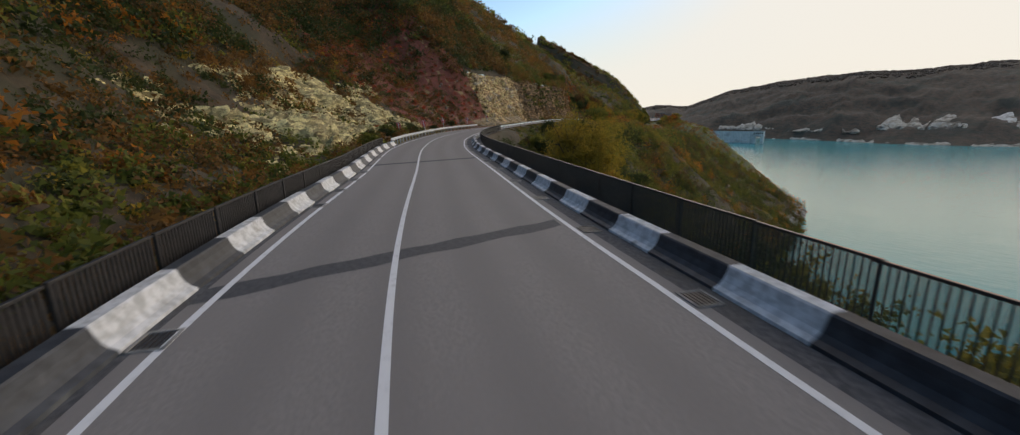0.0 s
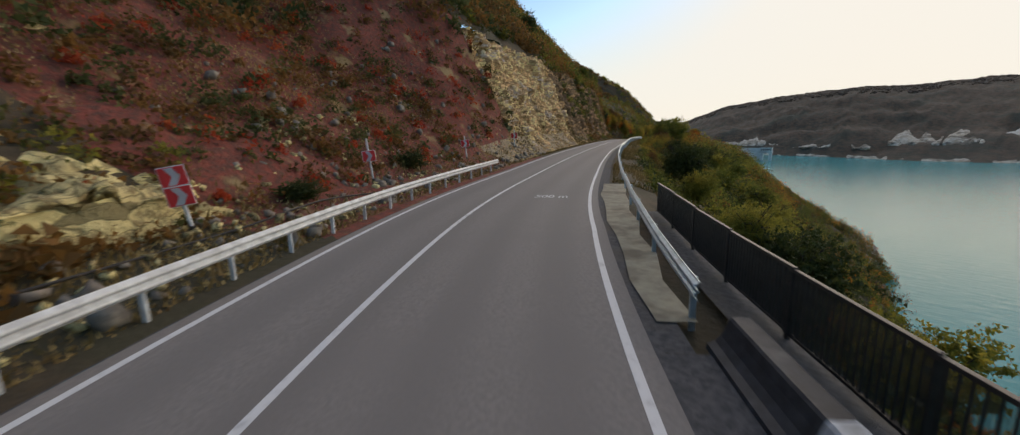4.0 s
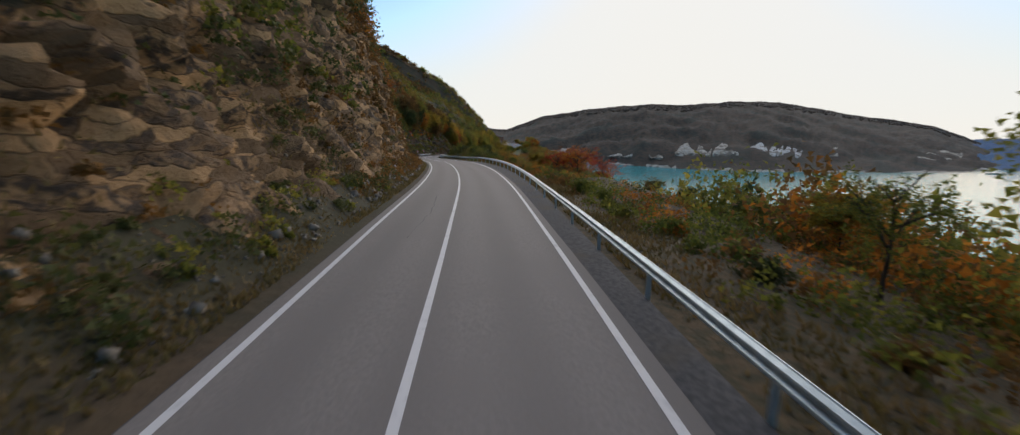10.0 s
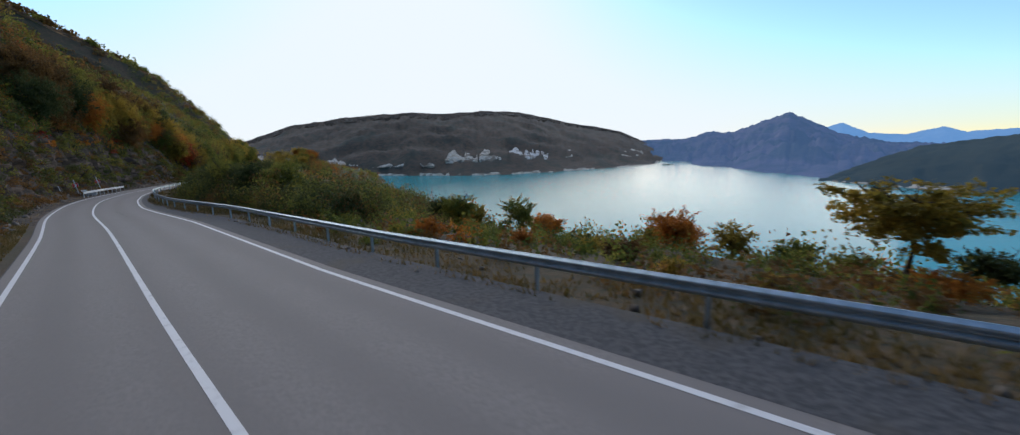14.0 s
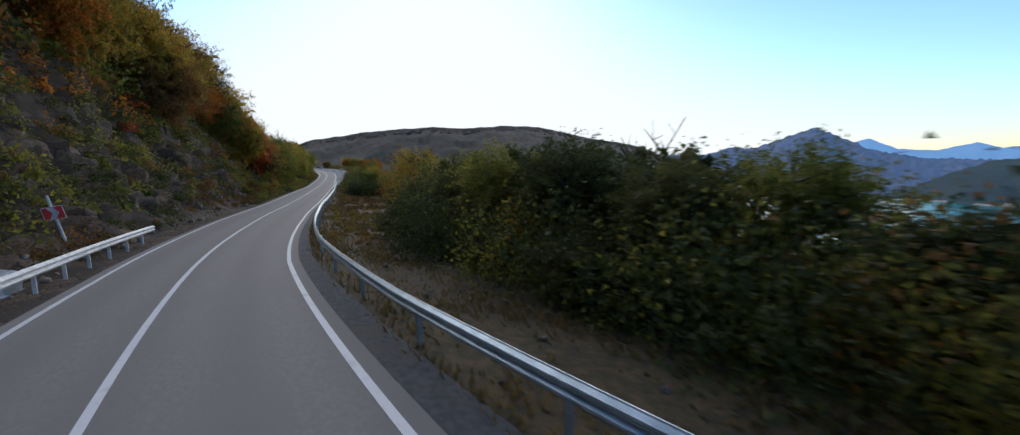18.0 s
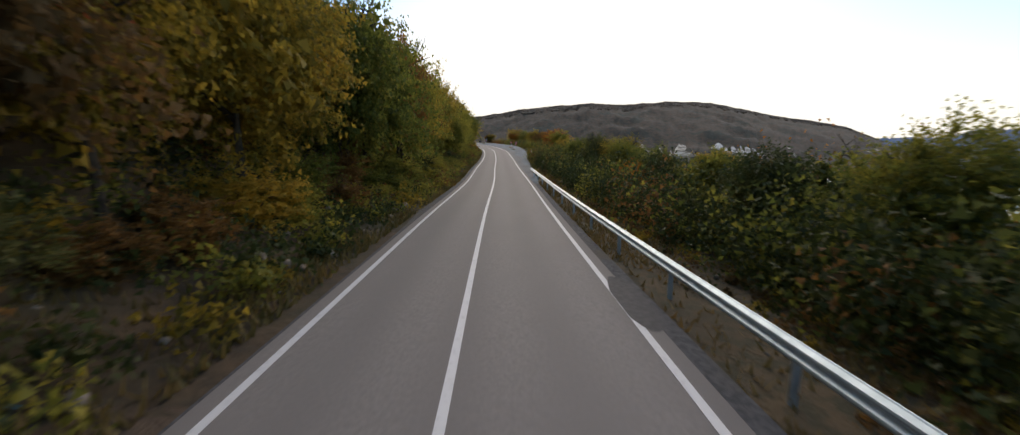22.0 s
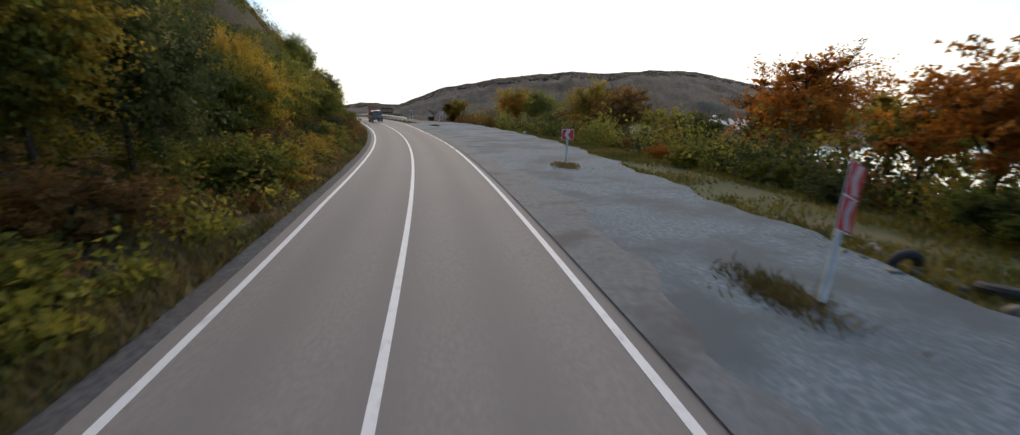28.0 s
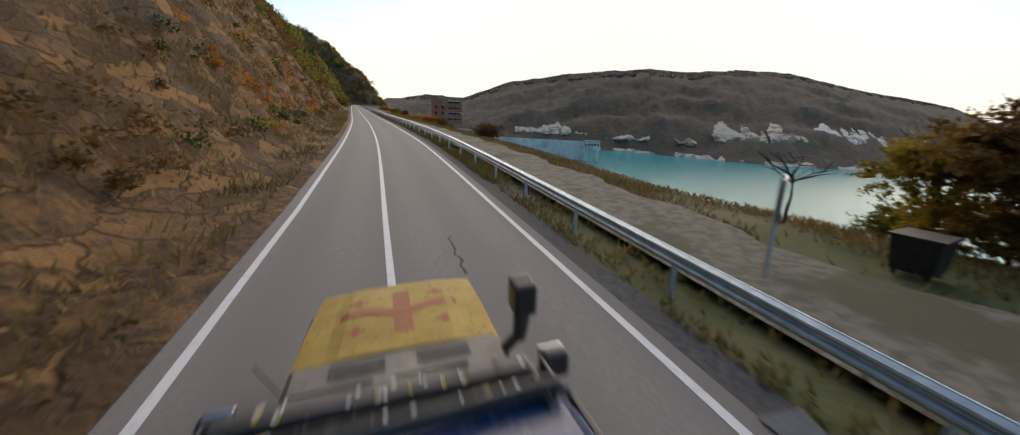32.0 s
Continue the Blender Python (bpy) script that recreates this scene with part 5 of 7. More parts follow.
def pick(rng, table):
    r = rng.random() * sum(w for _, w in table)
    for hue, w in table:
        r -= w
        if r <= 0:
            return hue
    return table[-1][0]


def woods(name, label, side, count, s_range, d_range, size, hues, seed, leaves=70, leaf=0.42, power=1.0, tall=1.2, keep=None):
    """Undergrowth and woods of a slope as stuff: clumps of leaves over the ground, joined by colour."""
    rng = np.random.default_rng(seed)
    s = rng.uniform(*s_range, count)
    d = d_range[0] + (d_range[1] - d_range[0]) * rng.random(count) ** power
    if keep is not None:
        ok = keep(s, d, rng)
        s, d = s[ok], d[ok]
    n = len(s)
    table = np.linspace(0, 6, 121)
    st = np.linspace(s_range[0], s_range[1], 60)
    prof = profile(side, st[:, None] + 0 * table[None], table[None] + 0 * st[:, None])
    i = np.clip(((s - st[0]) / (st[1] - st[0])).round().astype(int), 0, 59)
    z = np.array([np.interp(dd, prof[j, :, 0], prof[j, :, 1]) for dd, j in zip(d, i)])
    half = half_right(s) if side > 0 else half_left(s)
    base = at(s, side * (d + half + 0.35), z)
    r = rng.uniform(*size, n)
    patch = value_noise(np.stack([s * 0.05, d * 0.09, s * 0], -1), seed) * 0.5 + 0.5 + rng.normal(0, 0.18, n)
    cuts = np.cumsum([w for _, w in hues]) / sum(w for _, w in hues)
    which = np.searchsorted(cuts, np.clip(patch, 0, 0.999))
    for h, (hue, _) in enumerate(hues):
        sel = which == h
        m = int(sel.sum())
        if not m:
            continue
        k = leaves
        dirs = rng.normal(size=(m, k, 3))
        dirs /= np.linalg.norm(dirs, axis=2, keepdims=True)
        dirs[..., 2] = np.abs(dirs[..., 2]) * tall - 0.15
        rad = (0.55 + 0.45 * rng.random((m, k, 1))) * (1 + 0.3 * np.sin(dirs[..., :1] * 5 + rng.uniform(0, 6, (m, 1, 1))))
        pts = base[sel][:, None] + dirs * rad * r[sel][:, None, None]
        v = leaf_blades(pts.reshape(-1, 3), leaf, rng)
        tagged(new(name, mesh_of(name, v, np.arange(len(v)).reshape(-1, 3), LEAVES[hue])), label % WORDS[hue], "woods", kind="stuff")


woods("hillside_woods", "%s scrub and trees covering the hillside", -1, 3000, (-55, 140), (15, 75), (1.0, 2.6), [("brown", 3), ("dark", 4), ("green", 2), ("orange", 0.5)], 21, keep=lambda s, d, r: (d > 28) | (r.random(len(s)) < 0.35), leaves=90, leaf=0.26)
woods("hillside_scrub", "low %s scrub on the red slope", -1, 1900, (88, 136), (4, 40), (0.3, 0.9), [("brown", 3), ("red", 0.9), ("dark", 2), ("brown", 3), ("dark", 2), ("red", 0.4)], 22, leaves=60, leaf=0.12)
woods("gully_scrub", "%s scrub in the gully by the bridge", -1, 1000, (-50, 95), (2.5, 21), (0.5, 1.5), [("dark", 2), ("brown", 3), ("green", 2)], 23, leaves=90, leaf=0.2)
woods("hillside_woods", "%s woods on the hill above the cliff", -1, 3600, (165, 425), (7.5, 60), (1.1, 2.7), [("dark", 2), ("green", 3), ("brown", 4), ("orange", 0.6), ("dark", 1)], 24, power=1.3, leaves=120, leaf=0.2)
woods("hillside_woods", "%s woods on the hill beside the road", -1, 1100, (415, 655), (17, 60), (1.5, 3.2), [("dark", 2), ("green", 4), ("brown", 2), ("yellow", 1.5), ("green", 1)], 25, power=1.2, leaves=100, leaf=0.26)
woods("hillside_woods", "%s leafy wood edge beside the road", -1, 520, (415, 650), (8, 18), (1.2, 2.6), [("green", 4), ("dark", 1.5), ("yellow", 2), ("brown", 2)], 85, leaves=330, leaf=0.1)
woods("hilltop_woods", "%s woods high on the hillside", -1, 1500, (-55, 700), (55, 148), (2.2, 4.5), [("dark", 2), ("green", 2), ("brown", 4)], 26, leaves=60, leaf=0.8)
woods("hillside_woods", "%s woods on the hill beyond the grassy slope", -1, 900, (650, 1050), (24, 120), (1.8, 3.6), [("brown", 3), ("green", 2), ("dark", 2)], 27, leaf=0.6)
woods("lakeside_woods", "%s woods on the slope down to the lake", 1, 2900, (100, 520), (30, 135), (1.6, 3.4), [("dark", 2), ("green", 4), ("brown", 2), ("yellow", 1)], 28, leaf=0.2, leaves=220, tall=1.4)
woods("lakeside_brush", "%s brush on the upper slope above the lake", 1, 900, (100, 480), (13, 32), (0.8, 1.9), [("dark", 2), ("green", 4), ("brown", 2), ("yellow", 1)], 73, leaf=0.085, leaves=240)
woods("lakeside_woods", "%s woods on the bank below the lay-by", 1, 1700, (460, 800), (17, 135), (1.4, 3.2), [("green", 3), ("brown", 3), ("orange", 1)], 29, leaf=0.3, leaves=90)
woods("lakeside_woods", "%s scrub on the slope below the bridge", 1, 500, (-55, 110), (5, 50), (1.0, 2.4), [("green", 3), ("dark", 2), ("yellow", 1)], 30, leaf=0.2, leaves=120)

woods("bank_scrub", "%s scrub on the shaded rock bank", -1, 620, (330, 440), (3.2, 12), (0.4, 1.2), [("brown", 4), ("dark", 3), ("green", 2)], 52, leaves=120, leaf=0.11)
woods("cliff_scrub", "%s scrub in the cracks of the cliff", -1, 620, (176, 330), (4.2, 9), (0.35, 1.0), [("brown", 4), ("dark", 2), ("green", 2)], 53, leaves=70, leaf=0.15)
woods("slope_scrub", "low %s scrub on the dry hillside", -1, 1900, (638, 800), (3, 40), (0.25, 0.9), [("brown", 6), ("dark", 1), ("orange", 1.5), ("green", 1)], 54, leaves=80, leaf=0.1)
_r = random.Random(5)
woods("hillside_woods", "%s woods close above the yellow rocks", -1, 2600, (-55, 150), (24, 78), (1.3, 3.0), [("brown", 4), ("dark", 4), ("green", 1.5), ("orange", 0.8)], 81, leaves=110, leaf=0.26)
woods("hillside_scrub", "close %s scrub covering the slope above the bridge", -1, 3800, (-58, 110), (11, 62), (0.6, 1.5), [("brown", 4), ("dark", 4), ("brown", 3), ("orange", 0.5), ("dark", 2)], 91, leaves=90, leaf=0.16, keep=lambda s, d, r: (d > 26) | (s < 62) | (r.random(len(s)) < 0.3))
woods("hillside_woods", "%s woods above the first cliff", -1, 1300, (128, 178), (9.5, 75), (1.2, 2.8), [("brown", 3), ("dark", 4), ("green", 2)], 84, leaves=110, leaf=0.26)
woods("headland_trees", "%s tree crowns over the wooded headland", 1, 1050, (150, 540), (40, 150), (2.4, 4.6), [("dark", 4), ("brown", 2), ("green", 3), ("orange", 1.2), ("dark", 2)], 82, leaves=300, leaf=0.27, tall=1.7)
woods("strip_tufts", "low dry %s tufts on the open strip", 1, 1500, (384, 500), (1.6, 11), (0.1, 0.38), [("brown", 4), ("yellow", 1), ("dark", 1)], 83, leaves=60, leaf=0.06)
woods("hillside_scrub", "low %s scrub between the yellow rocks", -1, 1250, (-10, 100), (5, 44), (0.35, 1.1), [("green", 2), ("brown", 4), ("yellow", 1.5), ("dark", 2), ("orange", 0.8)], 55, leaves=70, leaf=0.13)
woods("slope_brush", "low %s brush on the slope beyond the guardrail", 1, 1500, (190, 312), (3.0, 36), (0.4, 1.15), [("brown", 3), ("green", 3), ("orange", 1.5), ("dark", 1)], 56, leaves=140, leaf=0.085)
woods("hedge_growth", "dense %s growth behind the guardrail", 1, 760, (316, 400), (4.6, 11.5), (1.0, 2.2), [("dark", 7), ("green", 1.4), ("brown", 1)], 57, leaves=420, leaf=0.075, tall=1.6, keep=lambda s, d, r: (s < 388) | (d > 10))
# Mostly the dark hue: this hedge's shade is put into leaf colour.
woods("hedge_growth", "dense %s growth along the dry strip", 1, 620, (436, 524), (3.4, 9.5), (1.0, 2.2), [("dark", 7), ("green", 1.5), ("brown", 1)], 58, leaves=300, leaf=0.1, tall=1.7)
woods("roadside_undergrowth", "dense %s undergrowth along the wooded verge", -1, 1500, (428, 642), (1.3, 9.0), (0.35, 1.3), [("brown", 3), ("green", 4), ("dark", 3), ("yellow", 1)], 59, leaves=200, leaf=0.09)
woods("headland_woods", "%s trees covering the headland", 1, 1300, (106, 235), (12, 54), (1.6, 3.4), [("dark", 3), ("green", 3), ("brown", 2), ("orange", 0.7)], 60, leaves=170, leaf=0.2, tall=1.5)
woods("slope_growth", "dark %s growth right below the bridge railing", 1, 900, (-30, 108), (3.0, 30), (0.8, 2.2), [("dark", 4), ("green", 2), ("brown", 2)], 61, leaves=170, leaf=0.12)
woods("bank_scrub", "%s trees over the shaded rock bank", -1, 800, (330, 440), (6, 28), (0.6, 1.7), [("brown", 4), ("green", 2), ("orange", 1.5), ("dark", 2), ("red", 0.6)], 62, leaves=150, leaf=0.13)
woods("bank_growth", "%s growth under the trees by the lay-by", 1, 520, (528, 648), (13.0, 28), (1.3, 2.7), [("dark", 4), ("green", 3), ("brown", 2), ("orange", 0.8)], 63, leaves=280, leaf=0.13, tall=1.5)
woods("hillside_woods", "%s woods over the end of the road", -1, 700, (735, 1000), (7, 40), (1.2, 2.8), [("dark", 2), ("green", 2), ("brown", 4)], 64, leaves=90, leaf=0.35)
woods("cliff_foot_scrub", "low %s scrub along the foot of the cliff", -1, 900, (185, 330), (1.2, 4.6), (0.15, 0.6), [("brown", 5), ("dark", 3), ("green", 1)], 65, leaves=60, leaf=0.09)
woods("far_end_woods", "%s trees where the road ends from sight", -1, 260, (840, 1045), (3, 30), (2.0, 4.5), [("dark", 2), ("green", 2), ("brown", 3)], 66, leaves=110, leaf=0.5)
woods("slope_brush", "low %s brush close behind the guardrail", 1, 700, (110, 200), (3.0, 12), (0.4, 1.1), [("green", 4), ("dark", 2), ("brown", 2), ("yellow", 1)], 67, leaves=140, leaf=0.08)
woods("bank_litter", "low %s brush on the shaded bank", -1, 700, (330, 436), (1.6, 8), (0.25, 0.7), [("brown", 5), ("dark", 3)], 68, leaves=90, leaf=0.08)
woods("bank_growth", "%s growth under the trees at the end of the lay-by", 1, 90, (634, 645), (10.2, 14), (0.5, 1.3), [("brown", 3), ("green", 2), ("orange", 1)], 69, leaves=200, leaf=0.09, tall=1.5)
woods("hedge_growth", "tall %s growth on the outside of the bend", 1, 330, (322, 358), (7.0, 14), (1.5, 2.6), [("dark", 4), ("green", 2), ("brown", 1)], 70, leaves=330, leaf=0.1, tall=1.7)
woods("hedge_growth", "tall %s thicket behind the bend", 1, 420, (358, 400), (7.0, 17), (1.3, 2.2), [("dark", 6), ("green", 2), ("brown", 1), ("orange", 0.5)], 92, leaves=330, leaf=0.1, tall=1.5, keep=lambda s, d, r: (s < 388) | (d > 11))
woods("hedge_growth", "close %s thicket at the back of the strip", 1, 170, (404, 428), (10.5, 18), (1.5, 2.3), [("dark", 5), ("green", 2), ("brown", 1)], 93, leaves=300, leaf=0.1, tall=1.6)
woods("bank_growth", "%s growth filling the bank under the tall tree", 1, 110, (545, 574), (14, 22), (1.4, 2.4), [("green", 3), ("dark", 3), ("brown", 2), ("orange", 1)], 94, leaves=280, leaf=0.11, tall=1.6)
woods("bank_growth", "%s growth closing the edge of the lay-by", 1, 120, (585, 618), (16.5, 25), (1.4, 2.4), [("dark", 3), ("green", 3), ("brown", 2)], 96, leaves=280, leaf=0.11, tall=1.6)
woods("hedge_growth", "continuous %s thicket beyond the dry strip", 1, 620, (394, 462), (9.0, 19), (1.7, 3.1), [("dark", 6), ("green", 2), ("brown", 1), ("orange", 0.7)], 74, leaves=260, leaf=0.11, tall=1.6)
# bushes close to the guardrail above the lake
for _s in np.arange(112, 262, 3.2):
    bush(1, float(_s + _r.uniform(-1, 1)), _r.uniform(3.5, 6), _r.uniform(0.5, 1.0) * (0.8 if _s > 195 else 1), pick(_r, [("green", 4), ("dark", 3), ("yellow", 1.5), ("brown", 1)]), _r.randrange(3), _r.uniform(0.8, 1.3))
for _s, _d, _h, _hue in ((128, 8, 5.0, "green"), (139, 9, 5.0, "yellow"), (150, 8, 4.0, "green"), (165, 4.6, 3.0, "yellow"), (168.5, 5.6, 3.2, "green"), (171.5, 6.4, 4.4, "yellow"), (181, 8, 4.2, "brown"), (187, 8, 4.0, "green"), (194, 8.5, 4.2, "dark")):
    tree(1, _s, _d, _h, _hue, int(_s), _h * 0.33, thin=_s > 160)
for _s, _d, _h, _hue in ((210, 11, 5.0, "yellow"), (216, 9, 4.2, "green"), (222, 13, 3.4, "yellow"), (230, 14, 2.2, "green"), (236, 18, 2.6, "green"), (243, 17, 2.2, "dark"), (252, 18, 2.6, "dark")):
    tree(1, _s, _d, _h, _hue, int(_s), _h * 0.42, thin=_s < 220)
for _s, _d, _h, _hue in ((266.5, 13.5, 5.0, "orange"), (269, 15, 5.6, "red"), (271.5, 14.5, 5.6, "orange"), (273.5, 16.5, 5.4, "red"), (270, 11.5, 4.2, "red"), (267.5, 18, 5.0, "red")):
    tree(1, _s, _d, _h, _hue, int(_s), _h * 0.5, thin=True)
for _s, _d, _h, _hue in ((265.5, 10.5, 1.3, "brown"), (267.5, 11.5, 1.5, "orange"), (270, 10.0, 1.2, "green"), (272.0, 12.0, 1.4, "brown"), (268.5, 13.5, 1.5, "brown")):
    bush(1, _s, _d, _h, _hue, int(_s))
tree(1, 287, 14, 4.0, "yellow", 1, 2.2)
for _s, _d, _t, _hue in ((37.5, 9, -2.6, "green"), (41.5, 10, -2.4, "yellow"), (46, 9.5, -3.2, "green"), (51, 12, -3.6, "yellow"), (57, 13, -4.0, "green"), (33, 10, -2.8, "dark"), (28, 11, -3.2, "green"), (20, 12, -3.5, "green")):
    tree(1, _s, _d, _t - ground_height(1, _s, _d), _hue, int(_s), 3.4)
for _s in np.arange(108, 186, 2.4):
    _d = _r.uniform(7, 30)
    tree(1, float(_s), _d, _r.uniform(4.5, 7.5), pick(_r, [("green", 4), ("dark", 4), ("yellow", 1), ("orange", 0.8)]), _r.randrange(12), sink=0.3)
for _s, _d, _h, _hue in ((204.5, 8.5, 7.2, "green"), (207.5, 10.5, 6.6, "green"), (200.0, 7.0, 4.6, "brown"), (209.5, 10.0, 7.8, "green"), (202.0, 7.2, 5.4, "green")):
    tree(1, _s, _d, _h, _hue, int(_s), _h * 0.42)
tree(1, 72.5, 15.4, 19.5, "yellow", 1, 5.6, big=True)
for _s in np.arange(276, 322, 2.2):
    tree(1, float(_s), _r.uniform(10, 26), _r.uniform(2.4, 4.2), pick(_r, [("green", 3), ("orange", 2), ("brown", 2), ("yellow", 2), ("dark", 2)]), _r.randrange(12), sink=0.3)
for _s in np.arange(262, 322, 3.0):
    bush(1, float(_s), _r.uniform(6, 12), _r.uniform(0.5, 1.0), pick(_r, [("green", 3), ("orange", 2), ("brown", 2), ("yellow", 2)]), _r.randrange(3))
for _s in np.arange(318, 402, 2.6):
    bush(1, float(_s + _r.uniform(-1, 1)), _r.uniform(5.6, 9.5) + (5 if _s > 389 else 0), _r.uniform(1.1, 1.9), pick(_r, [("dark", 7), ("green", 2), ("brown", 1), ("yellow", 0.4)]), _r.randrange(3), _r.uniform(1.0, 1.5))
for _s, _d, _h, _hue in ((328, 8.5, 4.8, "green"), (333, 7.5, 4.6, "dark"), (338, 8, 4.6, "dark"), (345.5, 7.4, 4.6, "dark"), (343, 8.2, 4.8, "green"), (349, 8, 4.4, "dark"), (354, 8, 4.6, "dark"), (357, 9.5, 4.4, "green"), (359, 8, 4.2, "green"), (391, 12, 4.4, "yellow"), (396, 13, 4.4, "green"), (400, 13, 5.0, "green"), (406, 14, 6.5, "dark"), (412, 14, 6.0, "yellow"), (417, 13.5, 6.2, "green")):
    tree(1, _s, _d, _h, _hue, int(_s))
for _s, _d, _top, _hue in ((363.5, 7.6, 2.6, "dark"), (366.5, 9.4, 3.9, "green"), (368.5, 7.4, 4.0, "dark"), (371, 9.8, 4.5, "dark"), (373, 7.8, 4.5, "dark"), (376, 9.6, 4.9, "dark"), (378.5, 8.2, 4.7, "green"), (381.5, 9.0, 4.0, "dark"), (385, 8.4, 4.1, "dark"), (387.5, 10, 4.0, "green")):
    _h = (_top - ground_height(1, _s, _d)) / 1.08
    tree(1, _s, _d, _h, _hue, int(_s), max(1.5, _h * 0.4))
for _s, _d, _h in ((347.0, 7.4, 6.4), (343.2, 6.8, 6.2)):
    tree(1, _s, _d, _h, "green", int(_s), 1.15, thin=True)
# Dark leaves dominate here to paint in the thicket's shade.
for _s in np.arange(400, 484, 3.0):
    bush(1, float(_s + _r.uniform(-1, 1)), _r.uniform(8.5, 14) - 3.5 * max(0, (_s - 440) / 44), _r.uniform(1.2, 2.2), pick(_r, [("dark", 6), ("green", 3), ("yellow", 0.6), ("orange", 0.6)]), _r.randrange(3), _r.uniform(1.0, 1.5))
for _s, _d, _h, _hue in ((424, 15, 5.6, "yellow"), (431, 14, 8.0, "yellow"), (434.5, 13, 9.5, "yellow"), (438, 14.5, 10.5, "yellow"), (442, 13, 9.0, "yellow"), (447, 12, 6.5, "yellow"), (450, 7.5, 4.8, "green"), (456, 7.4, 4.2, "dark"), (461, 7.4, 4.3, "green"), (469, 7.8, 4.0, "dark"), (478, 7.6, 4.9, "green"), (487, 7.6, 5.4, "dark"), (492, 8, 5.0, "green"), (497, 7.6, 5.2, "green"), (504, 8.5, 4.6, "green"), (455, 10, 4.6, "green"), (466, 10, 4.6, "yellow"), (474, 9, 4.6, "green"), (483, 9, 5.4, "yellow"), (492, 9.5, 4.6, "green")):
    tree(1, _s, _d, _h, _hue, int(_s), thin=_hue == "yellow" and _s < 460)
# Shade of the strip's end, again by choosing dark leaves.
for _s in np.arange(484, 520, 3.2):
    bush(1, float(_s), 6.2 + _r.uniform(0, 3), _r.uniform(1.8, 2.6), pick(_r, [("dark", 4), ("green", 2)]), _r.randrange(3), 1.3)
for _s, _d, _h, _hue in ((549, 14.5, 5.5, "yellow"), (561.5, 14.6, 6.8, "green"), (568, 15.0, 5.6, "orange"), (571, 18, 5.4, "brown"), (576, 15.5, 6.2, "orange"), (580.5, 19, 6.2, "yellow"), (587.5, 20.0, 8.2, "orange"), (591, 22, 7.2, "brown"), (598, 21, 5.0, "dark"), (604, 22, 5.6, "green"),
                         (611, 22.0, 7.8, "brown"), (616.5, 21.5, 8.4, "yellow"), (621, 24, 6.2, "green"), (627, 25, 5.8, "brown"), (633, 24, 5.0, "dark"), (644.5, 27.5, 8.6, "green"), (651, 25.5, 9.2, "yellow"), (649, 24, 7.0, "orange"),
                         (651.0, 12.6, 4.6, "yellow"), (653.6, 12.4, 4.8, "brown"), (656.0, 13.4, 4.4, "yellow")):
    tree(1, _s, _d, _h, _hue, int(_s), _h * 0.42)
for _s in np.arange(524, 640, 4.5):
    bush(1, float(_s), float(lay_by(_s) - half_right(_s)) + _r.uniform(3.5, 7), _r.uniform(0.8, 1.5), pick(_r, [("green", 3), ("dark", 2), ("brown", 2), ("orange", 0.6), ("yellow", 1)]), _r.randrange(3))
for _s in np.arange(690, 900, 7):
    bush(1, float(_s), _r.uniform(9, 16), _r.uniform(1.0, 1.9), pick(_r, [("brown", 3), ("orange", 2), ("green", 1)]), _r.randrange(3))
tree(1, 658, 9.5, 2.6, "bare", 1, 1.6)
for _s, _d, _z, _hue in ((653.5, 12.8, 1.5, "brown"), (655.5, 13.8, 1.6, "yellow"), (657.5, 14.4, 1.4, "green"), (652.0, 14.5, 1.6, "green")):
    bush(1, _s, _d, _z, _hue, int(_s), 1.2)
# hill side
for _s in np.arange(436, 646, 2.6):
    _hue = pick(_r, [("brown", 4), ("orange", 2), ("yellow", 3), ("green", 2), ("red", 0.8)] if _s < 456 else [("green", 7), ("dark", 1), ("yellow", 4), ("brown", 1.5)])
    tree(-1, float(_s + _r.uniform(-1, 1)), _r.uniform(4.0, 8.5), _r.uniform(6.5, 10.5) * (0.5 if _s > 588 else 0.7 if _s > 560 else 1), _hue, _r.randrange(12))
for _s in np.arange(430, 640, 2.3):
    bush(-1, float(_s + _r.uniform(-1, 1)), _r.uniform(2.4, 4.8), _r.uniform(0.7, 1.8), pick(_r, [("brown", 3), ("green", 3), ("dark", 2), ("yellow", 1)]), _r.randrange(3))
for _s, _d, _z, _hue in ((78.5, 4.2, 1.3, "dark"), (80.5, 5.0, 1.5, "green"), (81.6, 5.8, 1.4, "dark"), (87.4, 6.6, 1.3, "dark"), (88.8, 6.2, 1.2, "dark"), (83.5, 7.2, 1.3, "red"), (81.6, 7.0, 1.0, "red"), (90.5, 4.2, 1.3, "dark"), (92.5, 5.0, 1.4, "dark"), (102, 4.0, 0.9, "dark"), (112, 4.4, 1.0, "dark"), (71, 4.5, 1.3, "green"), (74, 5.2, 1.2, "dark")):
    bush(-1, _s, _d, _z, _hue, int(_s), 1.0)
tree(-1, 444, 4.6, 8.6, "red", 1)
for _s, _d, _h in ((352, 13, 5.0), (357, 14, 4.6), (364, 11, 4.0), (425, 8.5, 5.0), (428, 9.5, 4.2)):
    tree(-1, _s, _d, _h, "red", int(_s))
tree(-1, 449, 4.2, 7.5, "yellow", 2)
